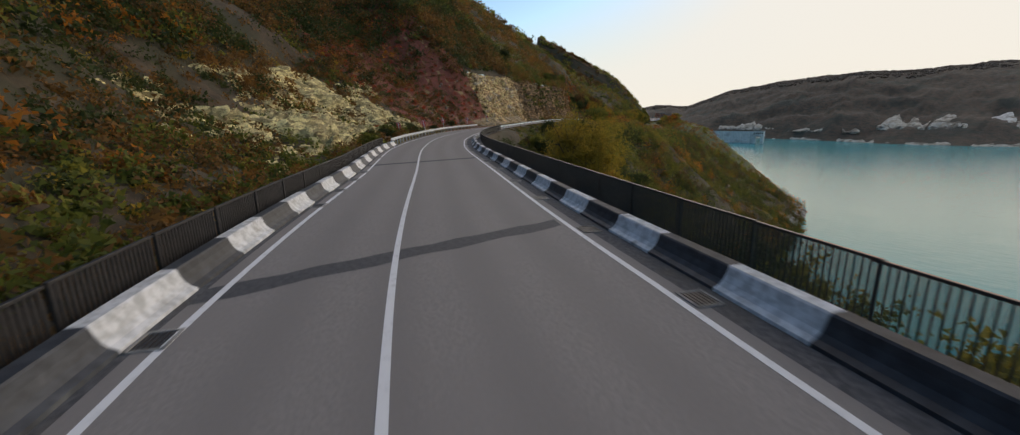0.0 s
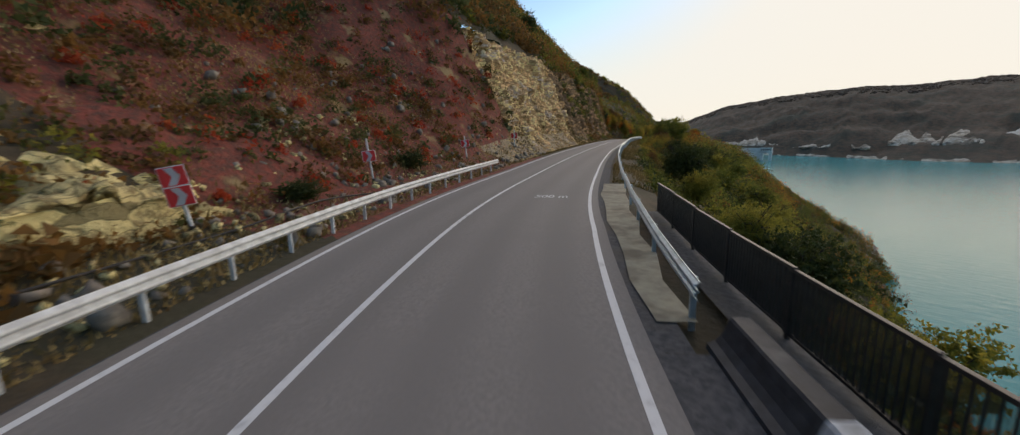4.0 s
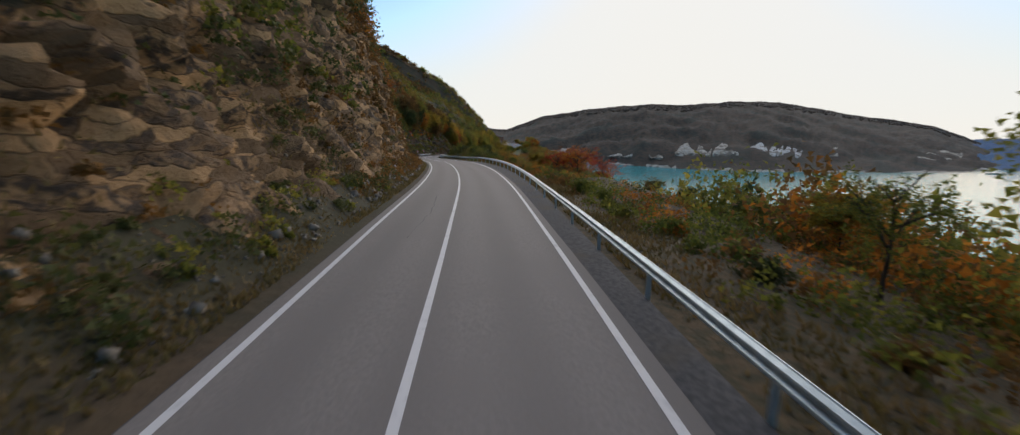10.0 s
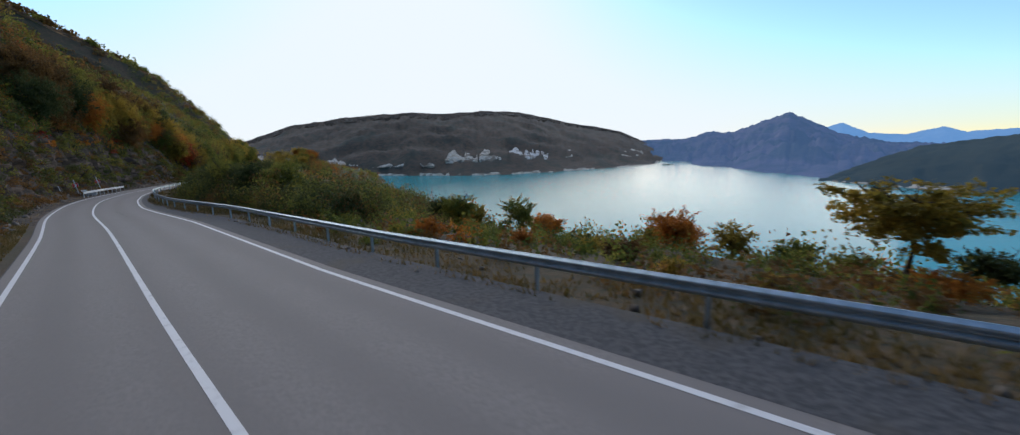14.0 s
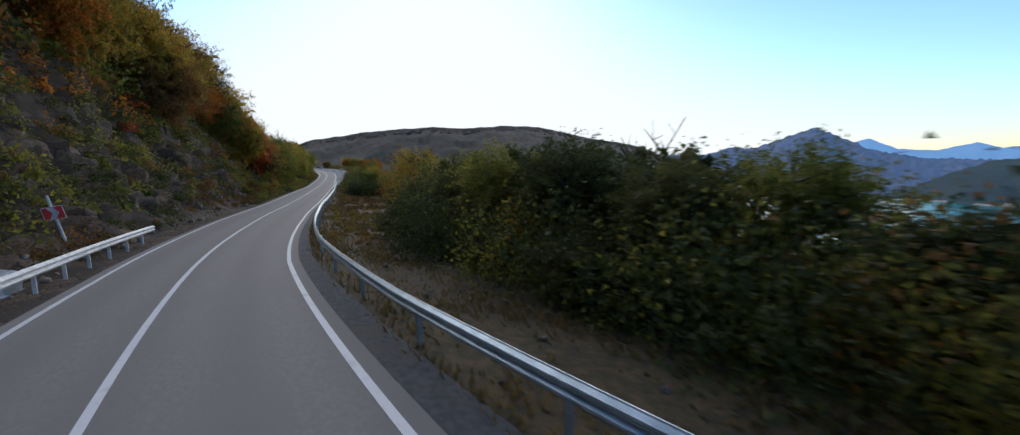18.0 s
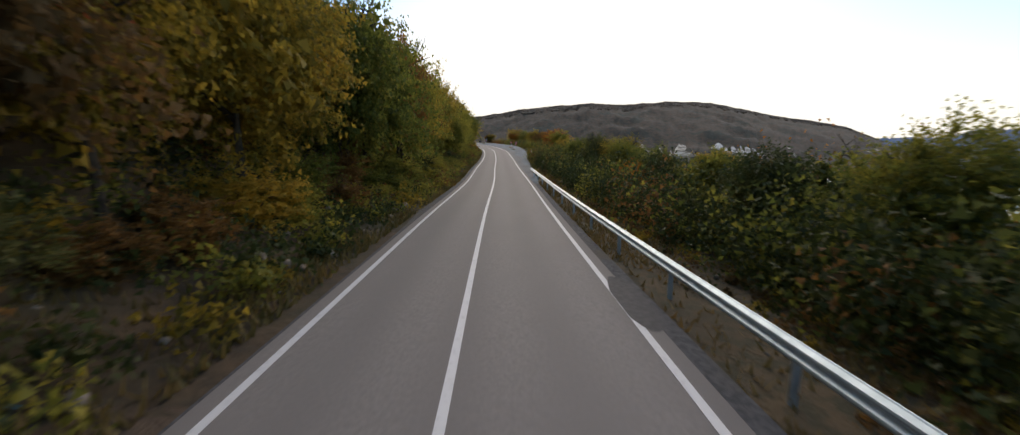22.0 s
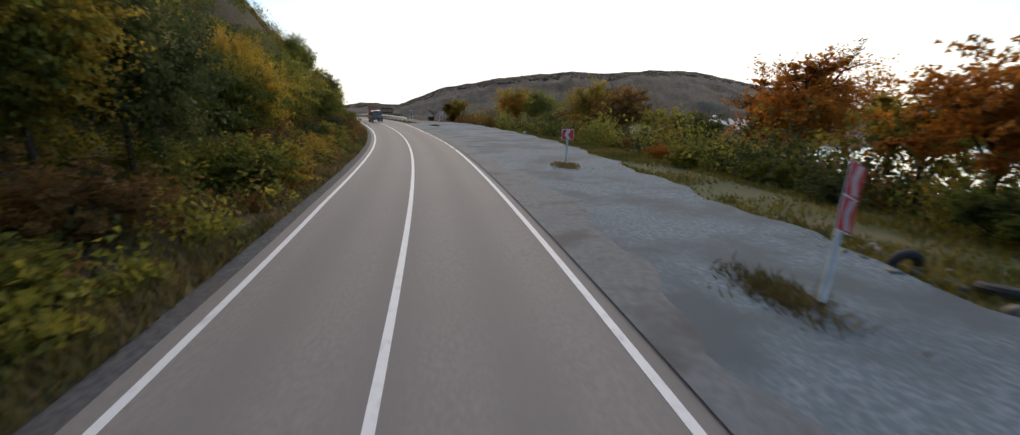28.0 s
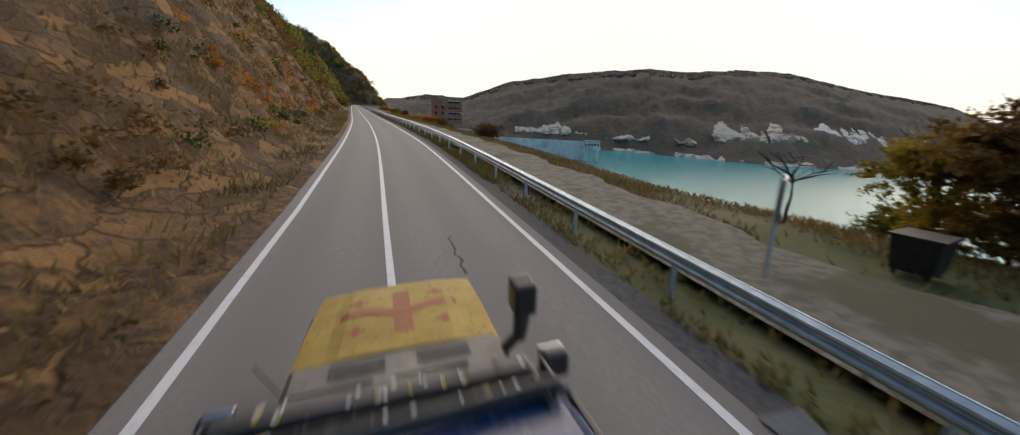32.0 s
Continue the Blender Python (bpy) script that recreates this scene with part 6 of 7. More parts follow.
for _s, _d, _h, _hue in ((262, 9, 5.5, "green"), (270, 9.5, 6.0, "dark"), (282, 10, 5.5, "brown"), (296, 11, 5.0, "green"), (240, 9.5, 4.5, "dark"), (222, 9, 4.5, "green"), (180, 14, 5, "dark"), (332, 13, 6, "green"), (350, 12, 6, "red"), (362, 12, 6, "red"), (340, 15, 6, "green"),
                         (376, 11, 6, "dark"), (392, 10, 6.5, "green"), (404, 10, 6.5, "yellow"), (414, 9.5, 6.5, "green"), (424, 9, 7, "brown"), (432, 8, 6.5, "orange")):
    tree(-1, _s, _d, _h, _hue, int(_s))
for _s in np.arange(384, 446, 2.6):
    tree(-1, float(_s + _r.uniform(-1, 1)), _r.uniform(6.5, 13), _r.uniform(7.5, 10.5), pick(_r, [("green", 3), ("dark", 3), ("brown", 3), ("yellow", 1), ("orange", 0.7)]), _r.randrange(12), sink=0.3)
for _s, _d, _z in ((637, 5.5, 2.0), (640, 6.5, 2.2), (634.5, 6.0, 2.0)):
    bush(-1, _s, _d, _z, "green", int(_s), 1.3)
for _s, _d in ((384, 20), (398, 17), (410, 22)):
    tree(-1, _s, _d, 7.0, "bare", int(_s), 3.0)
for _s in np.arange(136, 330, 7.5):
    bush(-1, float(_s + _r.uniform(-2, 2)), _r.uniform(8.5, 12), _r.uniform(0.9, 1.6), pick(_r, [("green", 2), ("brown", 3), ("dark", 2)]), _r.randrange(3), sink=0.3)
for _s in np.arange(655, 800, 6):
    bush(-1, float(_s), _r.uniform(18, 30), _r.uniform(0.9, 1.7), pick(_r, [("green", 2), ("brown", 4)]), _r.randrange(3), sink=0.3)


# ---- wooded knoll where the road turns out of sight ----
def knoll():
    s = np.linspace(END - 105, END - 6, 50)
    u = np.linspace(-72, 31, 60)
    S, U = np.meshgrid(s, u, indexing='ij')
    rise = np.clip((S - END + 100) / 60, 0, 1)
    H = np.interp(U, [-72, -42, -20, -2, 14, 22, 30], [74, 66, 54, 36, 24, 10, -2])
    z = H * rise * rise * (3 - 2 * rise) - 0.6
    v = at(S, U, z)
    v[..., 2] += 1.5 * rise * fractal(v * 0.08, 3, 21)
    ob = new("knoll", mesh_of("knoll", v.reshape(-1, 3), grid_faces(50, 60)[:, ::-1], EARTH, smooth=True))
    tagged(ob, "wooded knoll behind which the road turns away", "hill", kind="structure")
    rng = np.random.default_rng(77)
    for hue, n in (("brown", 260), ("dark", 200), ("green", 160)):
        i, j = rng.integers(8, 50, n), rng.integers(0, 58, n)
        c = v[i, j] + rng.normal(0, 0.8, (n, 3))
        d = rng.normal(size=(n, 110, 3))
        d /= np.linalg.norm(d, axis=2, keepdims=True)
        d[..., 2] = np.abs(d[..., 2]) * 1.4 - 0.1
        p = c[:, None] + d * rng.uniform(1.4, 3.2, (n, 1, 1)) * rng.uniform(0.6, 1.0, (n, 110, 1))
        q = leaf_blades(p.reshape(-1, 3), 0.42, rng)
        tagged(new("knoll_woods", mesh_of("knoll_woods", q, np.arange(len(q)).reshape(-1, 3), LEAVES[hue])), "%s woods covering the knoll" % WORDS[hue], "woods", kind="stuff")


knoll()


# ---- grass and stones ----

def grass(name, label, side, count, s_range, d_range, height, seed, hue=None):
    rng = np.random.default_rng(seed)
    s = rng.uniform(*s_range, count)
    d = rng.uniform(0, 1, count) ** 1.2
    if callable(d_range):
        lo, hi = d_range(s)
        d = lo + (hi - lo) * d
    else:
        d = d_range[0] + (d_range[1] - d_range[0]) * d
    keep = value_noise(np.stack([s * 0.35, d * 0.7, s * 0], -1), seed) + rng.normal(0, 0.35, count) > -0.15
    s, d = s[keep], d[keep]
    st = np.linspace(s_range[0], s_range[1], 80)
    table = np.linspace(0, 6, 121)
    prof = profile(side, st[:, None] + 0 * table[None], table[None] + 0 * st[:, None])
    i = np.clip(((s - st[0]) / (st[1] - st[0])).round().astype(int), 0, 79)
    z = np.array([np.interp(dd, prof[j, :, 0], prof[j, :, 1]) for dd, j in zip(d, i)])
    half = half_right(s) if side > 0 else half_left(s)
    p = at(s, side * (d + half + 0.35), z - 0.02)
    n = len(p)
    a = rng.uniform(0, 6.283, n)
    w = np.stack([np.cos(a), np.sin(a), a * 0], -1) * rng.uniform(0.02, 0.06, (n, 1))
    h = rng.uniform(0.4, 1.2, (n, 1)) * height
    lean = np.concatenate([rng.normal(0, 0.4, (n, 2)), np.ones((n, 1))], 1) * h
    v = np.stack([p - w, p + w, p + lean], 1).reshape(-1, 3)
    tagged(new(name, mesh_of(name, v, np.arange(len(v)).reshape(-1, 3), hue or GRASS_DRY)), label, "grass", kind="stuff")


grass("verge_grass", "dry yellow-green verge grass under the guardrail", 1, 90000, (112, 480), lambda s: (np.interp(s, [110, 262, 310, 350, 400], [0.7, 1.4, 1.4, 0.6, 0.4]), np.interp(s, [110, 262, 400, 480], [3.5, 5.5, 4.0, 4.0])), 0.22, 31)
grass("verge_grass", "dry grass on the bare strip", 1, 60000, (380, 500), (2.5, 13.0), 0.16, 32)
grass("verge_grass", "dry grass over the open strip", 1, 30000, (385, 500), (5.5, 15.0), 0.2, 48)
grass("verge_grass", "olive and golden grass bank along the lay-by", 1, 110000, (484, 648), lambda s: (lay_by(s) - half_right(s) - 0.5, lay_by(s) - half_right(s) + 6.0), 0.2, 33, GRASS_GREEN)
grass("verge_grass", "dry grass round the guardrail and the track", 1, 50000, (640, 800), lambda s: (0.45 + 0 * s, 2.4 + 0 * s), 0.24, 34)
grass("verge_grass", "dry grass below the track", 1, 60000, (640, 800), lambda s: (lay_by(s) - half_right(s) - 0.7, lay_by(s) - half_right(s) + 7.0), 0.24, 35)
grass("cliff_foot_grass", "brown grass and litter at the foot of the cliff", -1, 80000, (130, 332), (0.4, 4.0), 0.18, 39)
LITTER = leaf_material("pale_leaf_litter", (0.2, 0.12, 0.045), (0.4, 0.28, 0.1), (0.55, 0.43, 0.2), 0.2)
grass("leaf_litter", "pale yellow leaf litter on the slope by the guardrail", -1, 70000, (56, 136), (0.5, 18.0), 0.12, 46, LITTER)
grass("leaf_litter", "scattered dry leaves along the cliff verge", -1, 9000, (136, 440), (0.4, 4.0), 0.08, 47, LITTER)
grass("verge_grass", "brown grass along the wooded verge", -1, 110000, (420, 650), (0.4, 4.5), 0.3, 36)
grass("verge_grass", "dry brown grass on the hillside", -1, 70000, (640, 800), (0.5, 26.0), 0.34, 37)
grass("verge_grass", "dry grass and litter on the slope above the bridge", -1, 60000, (0, 136), (0.6, 32.0), 0.34, 38)


WHITE_PAINT_STONE = material("pale_weathered_stone", (0.55, 0.54, 0.5), (0.32, 0.3, 0.26), 4.0, 0.9, bump=0.02, bump_scale=14)


def stones(name, label, side, count, s_range, d_range, size, seed, rock=None):
    """Loose broken stones as stuff."""
    rng = np.random.default_rng(seed)
    s = rng.uniform(*s_range, count)
    d = d_range[0] + (d_range[1] - d_range[0]) * rng.random(count) ** 1.5
    cube = np.array([(x, y, z) for x in (-1, 1) for y in (-1, 1) for z in (-1, 1)], float) * 0.5
    f = np.array([(0, 1, 3, 2), (4, 6, 7, 5), (0, 4, 5, 1), (2, 3, 7, 6), (0, 2, 6, 4), (1, 5, 7, 3)])
    vs, fs = [], []
    for k in range(count):
        p = out_from(side, float(s[k]), float(d[k]))
        q = Euler(rng.uniform(0, 6.28, 3)).to_matrix()
        r = size[0] + (size[1] - size[0]) * rng.random() ** 3
        v = (cube + rng.uniform(-0.22, 0.22, (8, 3))) * r * rng.uniform(0.5, 1.2, 3)
        vs.append(v @ np.array(q).T + p + (0, 0, r * 0.2))
        fs.append(f + 8 * k)
    tagged(new(name, mesh_of(name, np.concatenate(vs), np.concatenate(fs), rock or STONE)), label, "stones", kind="stuff")


stones("rock_debris", "broken tan stones on the scree under the cliff", -1, 3000, (126, 161), (0.7, 4.4), (0.04, 0.22), 40, TAN_ROCK)
stones("rock_debris", "scattered tan stones on the dark verge", -1, 700, (158, 200), (0.7, 3.6), (0.04, 0.2), 50, TAN_ROCK)
stones("rock_debris", "whitish stones on the cliff verge", -1, 150, (236, 272), (0.9, 3.8), (0.06, 0.3), 49, WHITE_PAINT_STONE)
stones("rock_debris", "broken stones at the foot of the cliff", -1, 1300, (195, 330), (0.9, 3.6), (0.05, 0.3), 41)
stones("rock_debris", "yellow broken stones behind the white guardrail", -1, 1500, (66, 114), (1.2, 9), (0.06, 0.28), 95, YELLOW_ROCK)
stones("rock_debris", "broken pale stones on the red slope", -1, 900, (66, 134), (0.8, 12), (0.08, 0.5), 42)
stones("rock_debris", "pale stones along the shaded verge", -1, 500, (330, 560), (0.9, 4.0), (0.05, 0.35), 43)
stones("rock_debris", "small stones on the lake-side verge", 1, 500, (240, 520), (1.2, 9), (0.04, 0.2), 44)
stones("rock_debris", "rubble at the edge of the lay-by", 1, 170, (563, 574), (5.8, 7.6), (0.05, 0.22), 45)


# ---- buildings and works by the lake ----
BRICK_WALL = material("red_brown_masonry", (0.42, 0.15, 0.085), (0.3, 0.11, 0.065), 1.5, 0.9, bump=0.02, bump_scale=8, third=(0.36, 0.2, 0.13), third_scale=0.2)
# Near-black colour that paints the shade inside rooms and windows.
SHADE_GAP = material("dark_interior_shade", (0.02, 0.018, 0.016), (0.035, 0.03, 0.026), 1.0, 0.9)


def unfinished_block(x, y, z, turn):
    """Four open storeys of red masonry between concrete slabs, their shade a dark solid core."""
    top = thing("apartment_block", "unfinished red-brown masonry block with open storeys", "building", m=pose(x, y, z, 0, 0, turn))
    part("wall", box(9, 9.6, 13.5, -4.2, 0, 6.75), BRICK_WALL, top, "red masonry stair block")
    part("core", box(7.2, 8.6, 12, 3.6, 0, 6.0), SHADE_GAP, top, "dark block for the shade in the open rooms")
    for k in range(5):
        part("floor_slab", box(8.6, 10.4, 0.35, 4.2, 0, 0.4 + k * 2.95, 0.02), CONCRETE, top)
    for k in range(4):
        for q in range(3):
            part("parapet", box(2.5, 0.2, 1.7, 1.6 + q * 2.7, -5.05, 1.45 + k * 2.95), BRICK_WALL, top, "red balcony wall")
        for q in range(4):
            part("pillar", box(0.35, 0.35, 2.6, 0.3 + q * 2.65, -4.95, 1.88 + k * 2.95), CONCRETE, top)
    for k in range(3):
        for q in range(2):
            w = part("window", box(1.3, 0.12, 1.5, -6.2 + q * 3.6, -4.82, 2.6 + k * 3.2), SHADE_GAP, top, "dark panel for the unlit window opening")
            part("sill", box(1.5, 0.25, 0.12, -6.2 + q * 3.6, -4.9, 1.8 + k * 3.2), CONCRETE, w)
    part("roof", box(17.6, 10.6, 0.4, -0.2, 0, 13.6, 0.03), CONCRETE, top)


unfinished_block(-442.5, 752.0, -12.0, 32)

LIGHT_CONCRETE = material("light_concrete", (0.62, 0.62, 0.6), (0.48, 0.48, 0.46), 0.25, 0.85, bump=0.05, bump_scale=1.0, third=(0.36, 0.35, 0.33), third_scale=0.06)


def intake_tower(x, y, turn):
    top = thing("intake_tower", "white concrete water intake tower standing in the lake", "tower", m=pose(x, y, LAKE - 6, 0, 0, turn))
    for k in (-1, 1):
        for q in (-1, 1):
            part("leg", box(5, 5, 24, k * 9, q * 5, 12, 0.3), LIGHT_CONCRETE, top)
    part("deck", box(27, 18, 2.5, 0, 0, 25, 0.2), LIGHT_CONCRETE, top)
    hs = part("house", box(24, 15, 10, 0, 0, 31.2, 0.2), LIGHT_CONCRETE, top, "white machine house")
    for k in range(5):
        part("window", box(2.6, 0.5, 3.2, -9.2 + k * 4.6, -7.5, 31.6), SHADE_GAP, hs, "dark window")
    part("roof", box(26, 17, 1.2, 0, 0, 36.8, 0.15), CONCRETE, top)


intake_tower(-438.0, 1222.0, 8)


def dam(x0, y0, x1, y1, z):
    """Long pale crest wall with a parapet and buttresses."""
    top = thing("dam_wall", "long pale concrete dam crest wall across the lake", "dam", m=pose(x0, y0, 0, 0, 0, math.degrees(math.atan2(y1 - y0, x1 - x0))))
    ln = math.hypot(x1 - x0, y1 - y0)
    part("wall", box(ln, 6, z - LAKE + 8, ln / 2, 0, (z + LAKE - 8) / 2), LIGHT_CONCRETE, top)
    part("parapet", box(ln, 0.8, 1.6, ln / 2, -2.8, z + 0.8), LIGHT_CONCRETE, top)
    for k in range(9):
        part("buttress", box(3, 3, z - LAKE + 6, ln * (k + 0.5) / 9, -4.2, (z + LAKE - 6) / 2), LIGHT_CONCRETE, top)


dam(-640, 1205, -452, 1228, -52)


def viaduct(x, y, z, turn, spans):
    top = thing("viaduct", "dark concrete road viaduct on slim piers", "bridge", m=pose(x, y, z, 0, 0, turn))
    part("deck", box(spans * 16, 8, 2.2, spans * 8, 0, 14, 0.1), CONCRETE, top)
    part("parapet", box(spans * 16, 0.4, 1.0, spans * 8, -3.9, 15.6), LIGHT_CONCRETE, top)
    for k in range(spans + 1):
        part("pier", box(1.8, 5, 26, k * 16, 0, 0.2), CONCRETE, top)


viaduct(-716, 1270, -60, 6, 5)


# ---- by the lay-by ----
def waste_bin(s, d):
    p = out_from(1, s, d)
    top = thing("waste_container", "black metal waste container on the grass", "bin", m=Matrix.Translation(p) @ pose(0, 0, 0, 0, 0, heading(s) + 12))
    bm = bmesh.new()
    bmesh.ops.create_cone(bm, cap_ends=True, segments=4, radius1=0.54, radius2=0.66, depth=0.8, matrix=Matrix.Translation((0, 0, 0.5)) @ pose(0, 0, 0, 0, 0, 45))
    part("body", bm, BLACK_STEEL, top)
    part("rim", box(1.0, 1.0, 0.05, 0, 0, 0.9, 0.015), BLACK_STEEL, top)
    for k in (-1, 1):
        for q in (-1, 1):
            part("foot", box(0.08, 0.08, 0.14, k * 0.3, q * 0.3, 0.05), BLACK_STEEL, top)


waste_bin(653.0, 7.6)


def board_sign(s, d):
    p = out_from(1, s, d)
    top = thing("notice_board", "grey weathered notice board on two steel posts", "sign", m=Matrix.Translation(p) @ pose(0, 0, 0, 0, 0, heading(s) + 40))
    for k in (-1, 1):
        part("post", rod((k * 0.42, 0, -0.1), (k * 0.42, 0, 2.1), 0.04), GALVANISED, top)
    part("board", box(1.0, 0.03, 0.8, 0, -0.05, 1.65, 0.008), DARK_GREY := material("faded_board", (0.12, 0.13, 0.15), (0.2, 0.2, 0.21), 2.0, 0.6), top, "faded grey board")
    part("edge_strip", box(1.02, 0.04, 0.05, 0, -0.05, 2.07), SIGN_WHITE, top, "white top edge")


board_sign(653.5, 3.8)


def tyre(s, d, tilt):
    p = out_from(1, s, d)
    top = thing("old_tyre", "worn black tyre lying on the grass", "tyre", "discarded tyres", m=Matrix.Translation((p[0], p[1], p[2] + 0.1)) @ pose(0, 0, 0, tilt, 0, s * 40))
    bm = bmesh.new()
    rings = []
    for k in range(20):
        a = k / 20 * 2 * math.pi
        rings.append([bm.verts.new(((0.27 + 0.1 * math.cos(q)) * math.cos(a), (0.27 + 0.1 * math.cos(q)) * math.sin(a), 0.1 * math.sin(q))) for q in (i * math.pi / 4 for i in range(8))])
    for k in range(20):
        for q in range(8):
            bm.faces.new((rings[k][q], rings[(k + 1) % 20][q], rings[(k + 1) % 20][(q + 1) % 8], rings[k][(q + 1) % 8]))
    part("tread", bm, RUBBER, top)


RUBBER = material("black_rubber", (0.02, 0.02, 0.021), (0.04, 0.038, 0.036), 12.0, 0.75, bump=0.006, bump_scale=40)
tyre(571.8, 6.5, 75)
tyre(570.5, 6.9, 12)


def slab(s, d, sx, sy, sz, turn):
    p = out_from(1, s, d)
    bm = box(sx, sy, sz, 0, 0, sz * 0.3, 0.03)
    me = bpy.data.meshes.new("concrete_slab")
    bm.to_mesh(me)
    bm.free()
    me.materials.append(LIGHT_CONCRETE)
    ob = new("concrete_slab", me)
    ob.matrix_world = Matrix.Translation(p) @ pose(0, 0, 0, 4, -6, heading(s) + turn)
    tagged(ob, "pale concrete edge slab half sunk in grass", "concrete slab", "broken slabs")


def boulder(s, u, r, turn):
    """A pale angular block of stone."""
    rng = random.Random(int(s * 10))
    bm = box(r * 1.5, r, r * 0.9, 0, 0, r * 0.35, r * 0.12)
    for v in bm.verts:
        v.co += Vector((rng.uniform(-1, 1), rng.uniform(-1, 1), rng.uniform(-1, 1))) * r * 0.1
    me = bpy.data.meshes.new("boulder")
    bm.to_mesh(me)
    bm.free()
    me.materials.append(PALE_STONE)
    ob = new("boulder", me)
    d = abs(u) - float(half_left(s)) - 0.35
    ob.matrix_world = place(s, u, ground_height(-1, s, d)) @ pose(0, 0, 0, 5, -8, turn)
    tagged(ob, "whitish angular boulder behind the white guardrail", "boulder", "pale boulders")


PALE_STONE = material("whitish_stone", (0.62, 0.62, 0.6), (0.45, 0.45, 0.43), 4.0, 0.9, bump=0.03, bump_scale=12)
for _q in ((377.6, -4.2, 0.75, 20), (378.6, -4.3, 0.6, -30), (379.3, -4.35, 0.7, 65), (378.1, -5.0, 0.65, 110), (380.1, -4.7, 0.45, 40)):
    boulder(*_q)
for _q in ((550, 6.4, 2.4, 0.16, 0.22, 76), (600, 16, 1.4, 0.5, 0.3, 30)):
    slab(*_q)


def barrier_block(s, d, turn):
    """A stub of painted concrete barrier left at the edge."""
    top = thing("barrier_block", "short black and white painted concrete barrier block", "barrier", m=Matrix.Translation(out_from(1, s, d)) @ pose(0, 0, 0, 0, 3, heading(s) + turn))
    prof = [(-0.22, -0.05), (-0.22, 0.08), (-0.12, 0.38), (0.12, 0.38), (0.22, 0.08), (0.22, -0.05)]
    for name, x0, x1, m in (("white_end", -0.45, -0.22, WHITE_PAINT), ("black_middle", -0.22, 0.22, BLACK_PAINT), ("white_end", 0.22, 0.45, WHITE_PAINT)):
        part(name, loft([[(x, a, c) for a, c in prof] for x in (x0, x1)]), m, top, name.split("_")[0] + " painted concrete")


for _s, _u in ((571.0, 6.5), (586.7, 7.9), (632.0, 6.9)):
    rng_ = np.random.default_rng(int(_s))
    _n = 900
    _p = at(_s + rng_.normal(0, 0.55, _n), _u + rng_.normal(0, 0.28, _n), 0.0)
    _a = rng_.uniform(0, 6.28, _n)
    _w = np.stack([np.cos(_a), np.sin(_a), _a * 0], -1) * 0.025
    _t = np.concatenate([rng_.normal(0, 0.1, (_n, 2)), rng_.uniform(0.08, 0.25, (_n, 1))], 1)
    _v = np.stack([_p - _w, _p + _w, _p + _t], 1).reshape(-1, 3)
    tagged(new("grass_tuft", mesh_of("grass_tuft", _v, np.arange(len(_v)).reshape(-1, 3), GRASS_DRY)), "dry grass tuft round the foot of the sign", "grass", kind="stuff")


barrier_block(614.5, 10.9, 70)
barrier_block(552.8, 5.9, 65)


# ---- the off-road vehicle, standing at the end of the way ----
CAR_BLUE = material("dark_blue_car_paint", (0.016, 0.045, 0.13), (0.03, 0.065, 0.17), 2.0, 0.25, third=(0.2, 0.22, 0.26), third_scale=18.0, third_spread=(0.6, 0.72), coat=0.5)
CAR_GREY = material("muddy_brown_grey_paint", (0.19, 0.165, 0.15), (0.11, 0.095, 0.085), 5.0, 0.5, third=(0.28, 0.24, 0.2), third_scale=2.0)
HOOD_YELLOW = material("mud_spotted_yellow_paint", (0.78, 0.58, 0.12), (0.66, 0.46, 0.08), 3.0, 0.5, third=(0.12, 0.07, 0.03), third_scale=22.0, third_spread=(0.63, 0.68))
FLAG_RED = material("faded_red_paint", (0.68, 0.22, 0.09), (0.62, 0.27, 0.09), 9.0, 0.5, third=(0.15, 0.08, 0.04), third_scale=16.0, third_spread=(0.66, 0.7))
BLACK_PLASTIC = material("black_plastic", (0.016, 0.017, 0.02), (0.03, 0.03, 0.034), 9.0, 0.4, third=(0.3, 0.29, 0.27), third_scale=14.0, third_spread=(0.68, 0.72))
CANVAS = material("dusty_black_canvas", (0.05, 0.043, 0.038), (0.03, 0.027, 0.025), 10.0, 0.85, bump=0.004, bump_scale=60, third=(0.3, 0.28, 0.25), third_scale=12.0, third_spread=(0.69, 0.73))
CHROME = material("chrome", (0.75, 0.76, 0.78), rough=0.12, metal=1.0)


def glass_material(name, tint):
    m = bpy.data.materials.new(name)
    m.use_nodes = True
    p = m.node_tree.nodes["Principled BSDF"]
    p.inputs["Base Color"].default_value = (*tint, 1)
    p.inputs["Roughness"].default_value = 0.05
    p.inputs["Transmission Weight"].default_value = 0.6
    return m


CAR_GLASS = glass_material("tinted_car_glass", (0.05, 0.06, 0.07))


